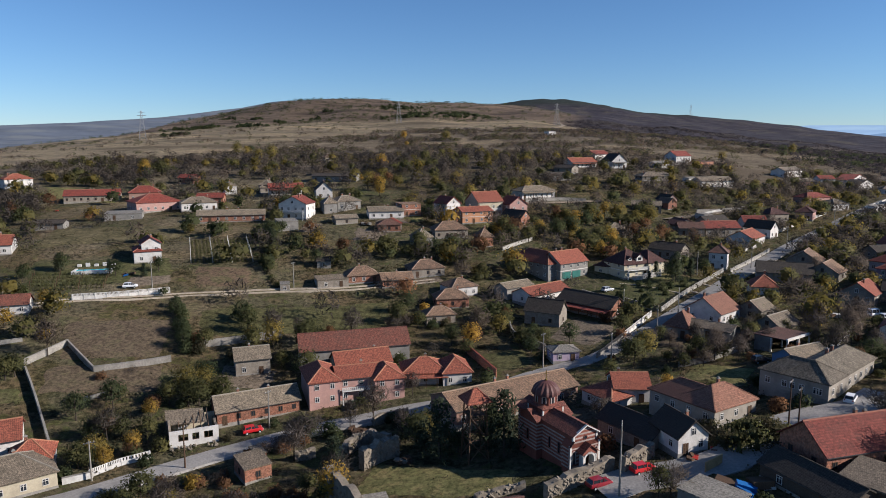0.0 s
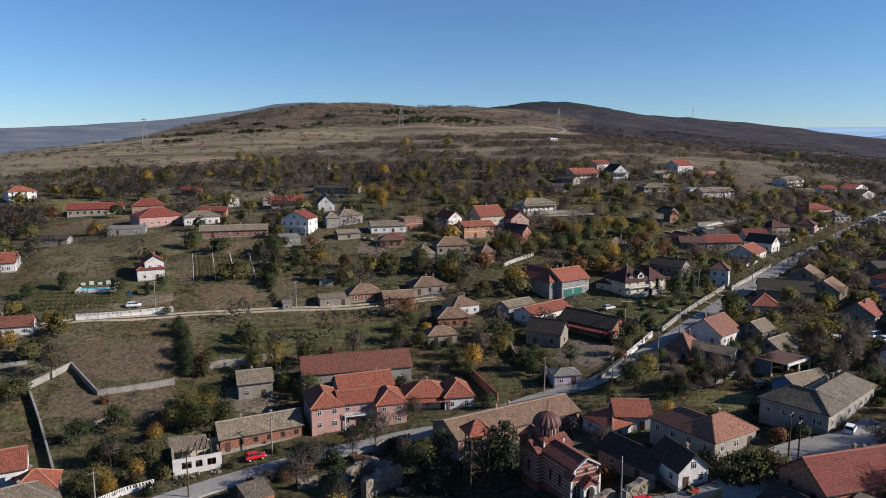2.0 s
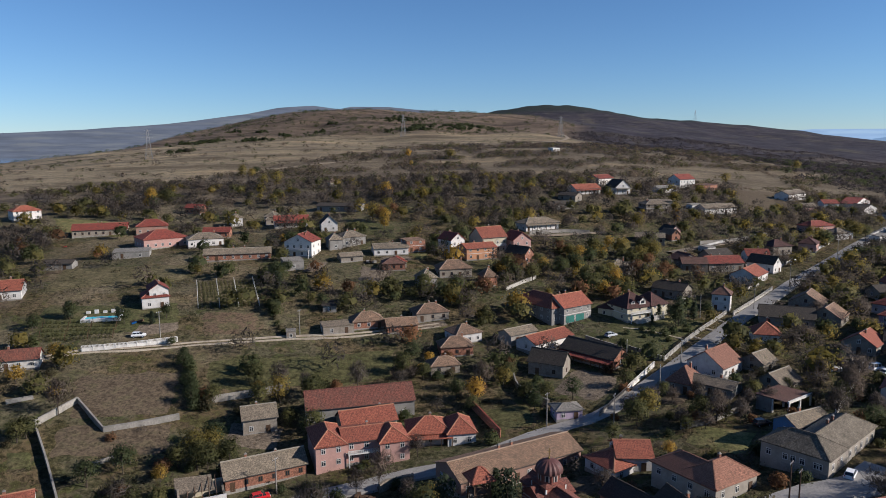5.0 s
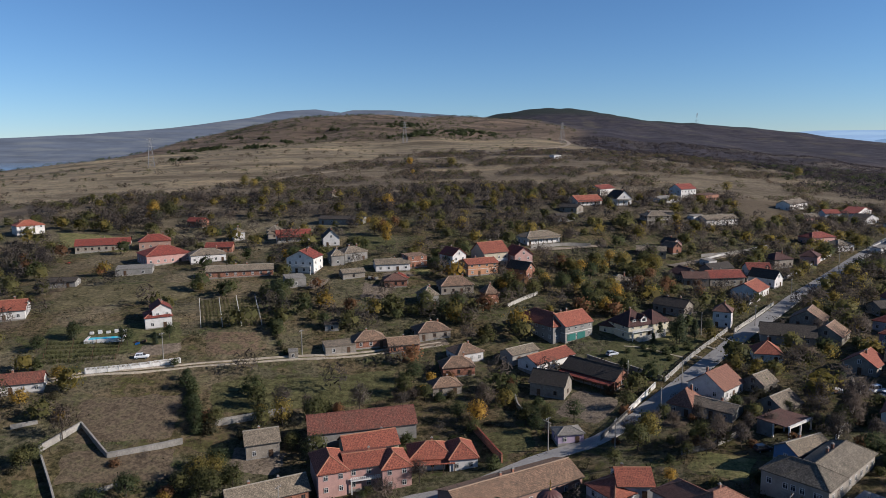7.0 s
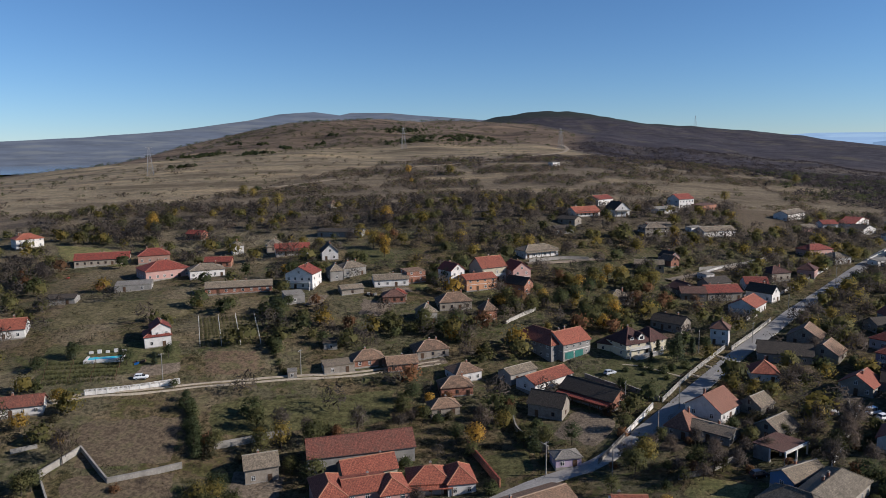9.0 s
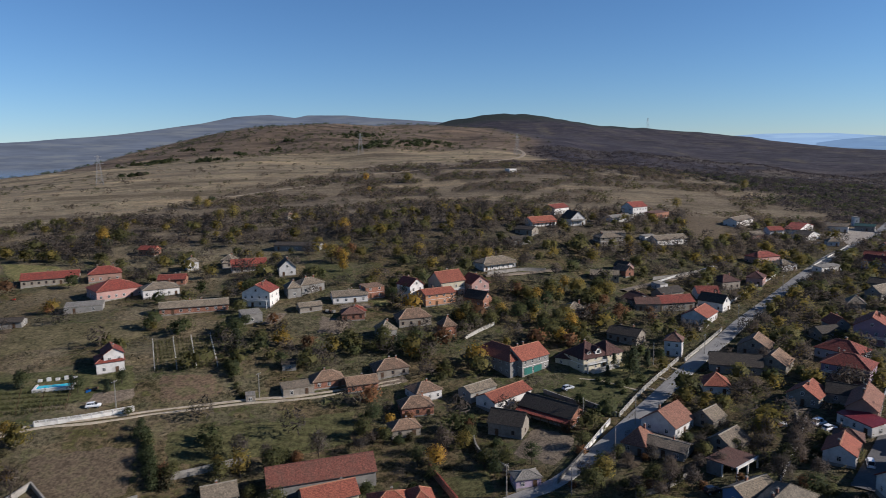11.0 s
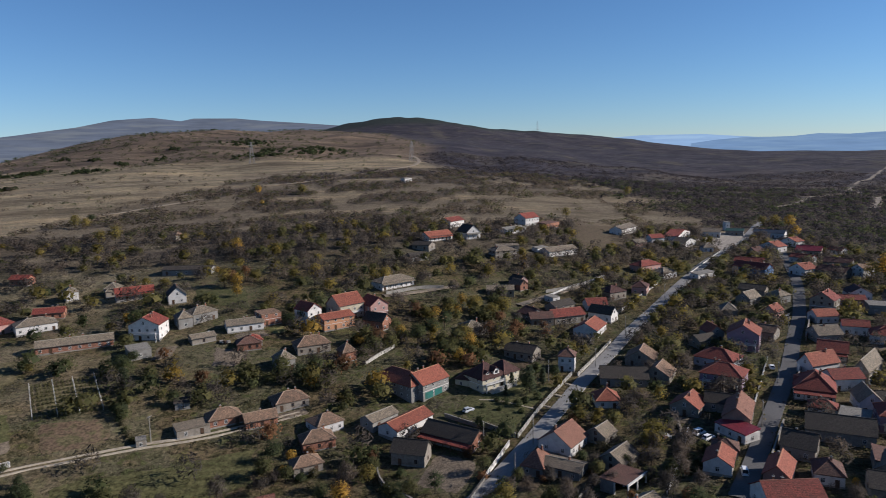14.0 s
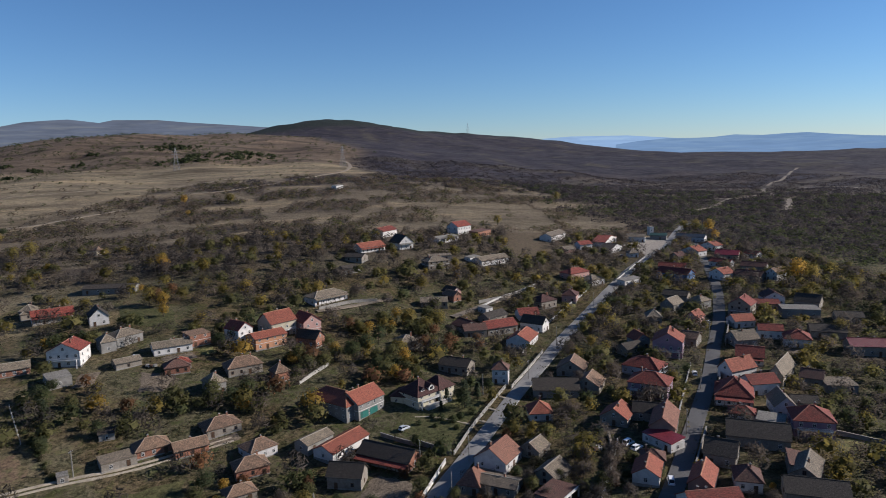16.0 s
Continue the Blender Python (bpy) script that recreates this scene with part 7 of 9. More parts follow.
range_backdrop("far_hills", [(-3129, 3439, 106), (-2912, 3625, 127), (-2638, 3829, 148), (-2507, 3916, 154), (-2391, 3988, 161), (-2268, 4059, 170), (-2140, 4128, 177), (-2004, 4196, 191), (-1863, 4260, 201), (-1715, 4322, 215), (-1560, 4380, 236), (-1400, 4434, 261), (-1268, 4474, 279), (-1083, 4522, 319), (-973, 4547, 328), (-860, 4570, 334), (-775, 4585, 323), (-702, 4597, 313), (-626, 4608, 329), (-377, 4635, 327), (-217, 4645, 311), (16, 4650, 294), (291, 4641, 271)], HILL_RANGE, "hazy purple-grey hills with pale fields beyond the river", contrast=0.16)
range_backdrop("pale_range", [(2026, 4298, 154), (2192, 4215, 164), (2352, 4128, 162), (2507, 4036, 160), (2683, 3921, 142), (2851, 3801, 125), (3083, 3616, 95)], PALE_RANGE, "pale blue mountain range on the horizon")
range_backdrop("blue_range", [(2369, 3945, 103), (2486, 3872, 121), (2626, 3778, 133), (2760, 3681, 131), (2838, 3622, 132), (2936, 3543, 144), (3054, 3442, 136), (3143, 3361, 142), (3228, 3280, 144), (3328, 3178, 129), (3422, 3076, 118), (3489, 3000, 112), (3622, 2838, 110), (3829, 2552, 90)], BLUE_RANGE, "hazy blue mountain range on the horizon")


# ---- plants ----
GREEN = leafage("dark_green_leaves", [(0.0, (0.051, 0.063, 0.030)), (0.5, (0.066, 0.082, 0.036)), (1.0, (0.089, 0.101, 0.045))])
OLIVE = leafage("olive_autumn_leaves", [(0.0, (0.080, 0.084, 0.036)), (0.5, (0.102, 0.106, 0.042)), (1.0, (0.134, 0.130, 0.050))])
OCHRE = leafage("ochre_autumn_leaves", [(0.0, (0.150, 0.128, 0.040)), (0.5, (0.205, 0.168, 0.046)), (1.0, (0.270, 0.212, 0.054))])
YELLOW = leafage("yellow_autumn_leaves", [(0.0, (0.252, 0.176, 0.038)), (0.5, (0.335, 0.227, 0.045)), (1.0, (0.449, 0.295, 0.056))])
RUSTY = leafage("rusty_autumn_leaves", [(0.0, (0.140, 0.082, 0.045)), (0.5, (0.180, 0.102, 0.053)), (1.0, (0.227, 0.124, 0.060))])
TWIGS = leafage("bare_grey_twigs", [(0.0, (0.082, 0.069, 0.061)), (0.6, (0.110, 0.093, 0.081)), (1.0, (0.146, 0.124, 0.106))], 0.9, 0.5)
NEEDLES = leafage("dark_needles", [(0.0, (0.045, 0.060, 0.038)), (0.6, (0.060, 0.078, 0.048)), (1.0, (0.085, 0.100, 0.058))])
SCRUB = leafage("mixed_autumn_scrub", [(0.0, (0.081, 0.066, 0.055)), (0.4, (0.117, 0.096, 0.080)), (0.8, (0.152, 0.127, 0.102)), (1.0, (0.141, 0.128, 0.075))], 0.9, 0.5)
# leafless bark tones blued to carry the haze that lies over distant woods
WOOD_FAR = leafage("leafless_oak_wood", [(0.0, (0.042, 0.039, 0.047)), (0.5, (0.058, 0.053, 0.061)), (0.85, (0.072, 0.066, 0.072)), (1.0, (0.084, 0.077, 0.074))], 0.95, 0.5)
DRY_TUFT = leafage("dry_grass_tufts", [(0.0, (0.05, 0.046, 0.02)), (0.4, (0.085, 0.07, 0.036)), (0.8, (0.13, 0.105, 0.06)), (1.0, (0.18, 0.145, 0.09))], 0.95)
UNDER = leafage("garden_undergrowth", [(0.0, (0.063, 0.065, 0.034)), (0.4, (0.085, 0.080, 0.043)), (0.75, (0.110, 0.097, 0.058)), (1.0, (0.136, 0.112, 0.066))], 0.9)


def quads_at(rs, centres, normals, soft, size, stretch=1.0):
    """Small four-sided leaf clumps: n x 4 corners, and the way that each clump leans out of its crown."""
    n = len(centres)
    a = np.cross(normals, rs.normal(size=(n, 3)))
    a /= np.linalg.norm(a, axis=1, keepdims=True) + 1e-9
    b = np.cross(normals, a)
    s = size * rs.uniform(0.55, 1.3, (n, 1))
    a, b = a * s * stretch, b * s * rs.uniform(0.6, 1.0, (n, 1))
    bend = normals * s * rs.uniform(-0.35, 0.35, (n, 1))
    q = np.stack([centres - a - b * 0.6, centres + a * 0.7 - b + bend, centres + a + b * 0.7, centres - a * 0.8 + b - bend], 1)
    turned = (np.cross(a, b) * soft).sum(1) < 0
    q[turned] = q[turned][:, ::-1]
    return np.concatenate([q, soft[:, None, :]], 1)


def unit(v):
    return v / (np.linalg.norm(v, axis=-1, keepdims=True) + 1e-9)


def cloud(rs, centres, spread, per, size, stretch=1.0, up=0.35, loose=0.7):
    """Leaves about each of the given centres."""
    centres = np.asarray(centres, float)
    c = np.repeat(centres, per, 0)
    d = unit(rs.normal(size=c.shape))
    p = c + d * np.asarray(spread) * rs.uniform(0.35, 1.0, (len(c), 1)) ** 0.5
    nrm = unit(d * 0.7 + rs.normal(size=d.shape) * loose + np.array([0, 0, up]))
    heart = centres.mean(0) - np.array([0, 0, 0.25 * np.ptp(centres[:, 2])])
    soft = unit(unit(p - heart) * 0.7 + d * 0.25 + np.array([0, 0, 0.4]) + rs.normal(size=d.shape) * 0.15)
    return quads_at(rs, p, nrm, soft, size, stretch)


def swell(rs, d, lumps, keen=6.0, amount=0.24):
    """How far a crown bulges in the directions d: boughs that stand out, with hollows between them."""
    heads = unit(rs.normal(size=(lumps, 3)) + np.array([0, 0, 0.45]))
    tall = rs.uniform(0.55, 1.0, lumps)
    return 1 - amount + amount * (tall * np.exp(keen * (d @ heads.T - 1))).max(1)


def crown_of(rs, w, lo, hi, leaves, size, core, lumps=16, stretch=1.0, loose=0.75, fill=0.66):
    """A crown w wide from lo to hi: broad clumps inside, and loose leaves about them with an uneven outline."""
    seed = rs.randint(1, 10 ** 6)
    half = np.array([w / 2, w / 2, (hi - lo) / 2])
    mid = np.array([0, 0, (lo + hi) / 2])

    def place(d, r):
        k = swell(np.random.RandomState(seed), d, lumps)
        return mid + d * half * (k * r)[:, None]

    out = []
    for n, near, far, s, turn in ((core, fill * 0.8, fill, 0.56 * w / max(core, 1) ** 0.5, 0.6), (leaves, 0.62, 1.14, size, loose)):
        if n:
            d = unit(rs.normal(size=(n, 3)) + np.array([0, 0, 0.22]))
            p = place(d, rs.uniform(near, far, n))
            nrm = unit(d + rs.normal(size=d.shape) * turn)
            soft = unit(d * 0.75 + np.array([0, 0, 0.6]) + rs.normal(size=d.shape) * 0.25)
            out.append(quads_at(rs, p, nrm, soft, s, stretch if n == leaves else 1.0))
    return np.concatenate(out)


def quad_mesh(name, clumps_in, material, plant=None):
    """A mesh of loose four-sided clumps, shaded softly as crowns."""
    corners, soft = clumps_in[:, :4], clumps_in[:, 4]
    n = len(corners)
    me = bpy.data.meshes.new(name)
    me.vertices.add(4 * n)
    me.vertices.foreach_set("co", corners.reshape(-1).astype(np.float32))
    me.loops.add(4 * n)
    me.loops.foreach_set("vertex_index", np.arange(4 * n, dtype=np.int32))
    me.polygons.add(n)
    me.polygons.foreach_set("loop_start", np.arange(0, 4 * n, 4, dtype=np.int32))
    me.update(calc_edges=True)
    lean = me.attributes.new("custom_normal", "FLOAT_VECTOR", "POINT")
    lean.data.foreach_set("vector", np.repeat(soft, 4, 0).reshape(-1).astype(np.float32))
    if plant is not None:
        each = me.attributes.new("plant", "FLOAT", "POINT")
        each.data.foreach_set("value", np.repeat(plant, 4).astype(np.float32))
    me.materials.append(material)
    return me


def dome(rs, n, w, lo, hi, hollow=0.55):
    """Points in the upper shell of a crown w wide between lo and hi."""
    p = unit(rs.normal(size=(n, 3))) * rs.uniform(hollow, 1.0, (n, 1))
    return np.column_stack([p[:, 0] * w / 2, p[:, 1] * w / 2, (lo + hi) / 2 + p[:, 2] * (hi - lo) / 2])


def woody(rs, tall, w, tips, r0=0.16):
    """A tapered trunk with limbs to the given tips."""
    bm = bmesh.new()
    fork = tall * 0.38
    lean = rs.uniform(-0.3, 0.3, 2)
    tube(bm, (0, 0, -0.4), (lean[0] * 0.5, lean[1] * 0.5, fork), r0, r0 * 0.7, 6)
    tube(bm, (lean[0] * 0.5, lean[1] * 0.5, fork - 0.1), (lean[0], lean[1], tall * 0.86), r0 * 0.7, r0 * 0.15, 5)
    for t in tips:
        z = fork * rs.uniform(0.8, 1.3)
        tube(bm, (lean[0] * 0.5, lean[1] * 0.5, z), tuple(t), r0 * 0.42, r0 * 0.08, 4)
    return as_mesh("trunk", bm, BARK)


def tree_kind(seed, material, tall, w, leaves, size, lo=0.14, core=40):
    """A crown of many small leaf clumps on a trunk with limbs."""
    rs = np.random.RandomState(seed)
    q = crown_of(rs, w, tall * lo, tall, leaves, size, core)
    return woody(rs, tall, w, dome(rs, 9, w * 0.7, tall * 0.35, tall * 0.85, 0.4)), quad_mesh("crown", q, material), q


def bare_kind(seed, tall, w):
    rs = np.random.RandomState(seed)
    c = dome(rs, 22, w, tall * 0.3, tall, 0.4)
    d = c - np.array([0, 0, tall * 0.2])
    d /= np.linalg.norm(d, axis=1, keepdims=True)
    corners = []
    for p, q in zip(c, d):
        n = 30
        tips = q + rs.normal(size=(n, 3)) * 0.55
        tips /= np.linalg.norm(tips, axis=1, keepdims=True)
        length = rs.uniform(0.5, 1.4, (n, 1)) * w * 0.16
        s0 = p + rs.normal(size=(n, 3)) * w * 0.09
        side = np.cross(tips, rs.normal(size=(n, 3)))
        side /= np.linalg.norm(side, axis=1, keepdims=True)
        wd = 0.035
        corners.append(np.stack([s0 - side * wd, s0 + side * wd, s0 + tips * length + side * wd * 0.5, s0 + tips * length - side * wd * 0.5, unit(tips * 0.4 + q * 0.8)], 1))
    leaves = np.concatenate(corners)
    leaves = np.concatenate([leaves, crown_of(rs, w * 0.9, tall * 0.3, tall, 160, 0.1, 0, 9, 4.0)])
    return woody(rs, tall, w, c[:14], 0.13), quad_mesh("crown", leaves, TWIGS), leaves


def conifer_kind(seed, tall, w, taper=0.8):
    rs = np.random.RandomState(seed)
    cs = []
    for k in range(46):
        z = tall * (0.14 + 0.84 * (k / 46) ** 0.9)
        r = w / 2 * (1 - z / tall) ** taper * rs.uniform(0.8, 1.12) + 0.15
        a = k * 2.4 + rs.uniform(-0.4, 0.4)
        for f in (0.95, 0.5):
            cs.append((math.cos(a) * r * f, math.sin(a) * r * f, z - 0.25 * f * r))
    leaves = np.concatenate([cloud(rs, cs, (0.75, 0.75, 0.4), 12, 0.13, 1.9), crown_of(rs, w * 0.62, tall * 0.1, tall * 0.9, 0, 0.1, 40)])
    return woody(rs, tall, w, [], 0.2), quad_mesh("crown", leaves, NEEDLES), leaves


KINDS = {
    "green": [tree_kind(s, GREEN, t, w, 900, 0.13) for s, t, w in ((1, 6.2, 5.5), (2, 5.2, 5.8), (3, 7.0, 6.0))],
    "olive": [tree_kind(s, OLIVE, t, w, 860, 0.125) for s, t, w in ((4, 5.6, 5.2), (5, 6.6, 5.8), (6, 4.9, 5.0))],
    "yellow": [tree_kind(s, YELLOW, t, w, 760, 0.115, core=40) for s, t, w in ((7, 6.0, 4.8), (8, 5.0, 4.6))],
    "ochre": [tree_kind(s, OCHRE, t, w, 800, 0.12, core=40) for s, t, w in ((17, 6.2, 5.4), (18, 5.2, 5.2))],
    "rusty": [tree_kind(s, RUSTY, t, w, 760, 0.11, core=30) for s, t, w in ((9, 5.8, 5.0), (10, 4.9, 4.8))],
    "bare": [bare_kind(s, t, w) for s, t, w in ((11, 6.5, 5.0), (12, 5.6, 5.4), (13, 7.2, 5.2))],
    "conifer": [conifer_kind(s, t, w, p) for s, t, w, p in ((14, 9.5, 6.0, 0.5), (15, 7.5, 3.6, 0.8))],
}
TELL = {"green": "dark green leafy tree in full foliage", "olive": "olive-green autumn tree with thinning leaves", "yellow": "yellow autumn tree standing among gardens",
        "ochre": "olive-yellow autumn tree with a full crown", "rusty": "rust-brown autumn tree with sparse leaves", "bare": "bare grey leafless tree with fine twigs", "conifer": "dark conifer with drooping boughs"}


def tree(kind, x, y, scale=1.0, seed=0):
    k = KINDS[kind]
    trunk, crown, _ = k[seed % len(k)]
    top = tagged(new("conifer" if kind == "conifer" else "tree"), TELL[kind], "tree", kind + " trees")
    top.matrix_basis = pose(x, y, height(x, y), 0, 0, (seed * 77) % 360) @ Matrix.Diagonal((scale, scale, scale * (0.9 + (seed % 5) * 0.05), 1))
    shared("trunk", trunk, top, Matrix.Identity(4))
    shared("crown", crown, top, Matrix.Identity(4))
    return top


def bush_mesh(seed, material, w, tall, leaves=330, size=0.12, core=14):
    rs = np.random.RandomState(seed)
    return quad_mesh("bush", crown_of(rs, w, -tall * 0.25, tall, leaves, size, core, 8), material)


BUSHES = [(bush_mesh(20, GREEN, 3.0, 2.3), "rounded dark green garden bush"), (bush_mesh(21, OLIVE, 3.2, 2.0), "loose olive-green bush among weeds"), (bush_mesh(22, GREEN, 2.4, 1.8), "small dark green garden bush"),
          (bush_mesh(23, RUSTY, 2.8, 1.9), "brown autumn bush with dry leaves"), (bush_mesh(24, UNDER, 3.4, 2.2), "tangled bush of mixed autumn colours"), (bush_mesh(25, TWIGS, 3.0, 2.2, 420, 0.07, 0), "bare grey thicket of fine twigs"), (bush_mesh(26, YELLOW, 2.2, 1.8), "small yellow autumn garden bush")]


def bush(x, y, seed, scale=1.0):
    me, label = BUSHES[seed if seed == 6 else seed % 6]
    ob = new("bush", me)
    ob.matrix_basis = pose(x, y, height(x, y) - 0.1, 0, 0, (seed * 41) % 360) @ Matrix.Diagonal((scale, scale, scale, 1))
    return tagged(ob, label, "bush", "garden bushes")


def blocked(x, y, margin):
    """Where a house, a road or a track leaves no room (arrays)."""
    out = np.zeros(x.shape, bool)
    for px, py, c, s, hl, hd in PLOTS:
        dx, dy = x - px, y - py
        out |= (np.abs(dx * c + dy * s) < hl + margin) & (np.abs(-dx * s + dy * c) < hd + margin)
    for line, width in LANES:
        pts = np.array([(p.x, p.y) for p in line])
        for qx, qy in pts:
            out |= (x - qx) ** 2 + (y - qy) ** 2 < (width / 2 + margin * 0.8) ** 2
    return out


def thinned(x, y):
    """How much of the wild growth the plots leave (arrays)."""
    out = np.ones(x.shape)
    for quad, sparse in CLEAR:
        inside = np.ones(x.shape, bool)
        turn = sum(a.x * b.y - b.x * a.y for a, b in zip(quad, quad[1:] + quad[:1]))
        for a, b in zip(quad, quad[1:] + quad[:1]):
            side = (b.x - a.x) * (y - a.y) - (b.y - a.y) * (x - a.x)
            inside &= (side > 0) if turn > 0 else (side < 0)
        out[inside] = sparse
    return out


def jittered(x0, x1, y0, y1, step, seed):
    rs = np.random.RandomState(seed)
    gx, gy = np.meshgrid(np.arange(x0, x1, step), np.arange(y0, y1, step))
    return gx.ravel() + rs.uniform(-0.5, 0.5, gx.size) * step, gy.ravel() + rs.uniform(-0.5, 0.5, gx.size) * step


def in_view(x, y, wide=0.0):
    """The wedge of land before the camera's way."""
    az = np.degrees(np.arctan2(x, y))
    return (az > -35 - wide) & (az < 52 + wide)


def bulk(name, templates, x, y, scale, seed, material, label, sink=0.1):
    """Growth that nobody could count, as one mesh."""
    rs = np.random.RandomState(seed)
    z = land(x, y) - sink
    a = rs.uniform(0, 6.2832, len(x))
    pick = rs.randint(0, len(templates), len(x))
    tint = rs.uniform(0.06, 1.0, len(x))
    out, tints = [], []
    for k, tpl in enumerate(templates):
        m = pick == k
        if not m.any():
            continue
        c, s = np.cos(a[m])[:, None, None], np.sin(a[m])[:, None, None]
        q = np.stack([tpl[None, ..., 0] * c - tpl[None, ..., 1] * s, tpl[None, ..., 0] * s + tpl[None, ..., 1] * c, np.broadcast_to(tpl[None, ..., 2], (m.sum(),) + tpl.shape[:2])], -1)
        q[:, :, :4] *= scale[m][:, None, None, None]
        q[:, :, :4] += np.stack([x[m], y[m], z[m]], -1)[:, None, None, :]
        out.append(q.reshape(-1, 5, 3))
        tints.append(np.repeat(tint[m], len(tpl)))
    ob = new(name, quad_mesh(name, np.concatenate(out), material, np.concatenate(tints)))
    return tagged(ob, label, "vegetation", kind="stuff")


def low_template(seed, leaves, w, tall, size, core=0, stretch=1.0, lumps=8, sunk=0.3):
    """A low mound of growth, partly below the ground."""
    return crown_of(np.random.RandomState(seed), w, -tall * sunk, tall, leaves, size, core, lumps, stretch)


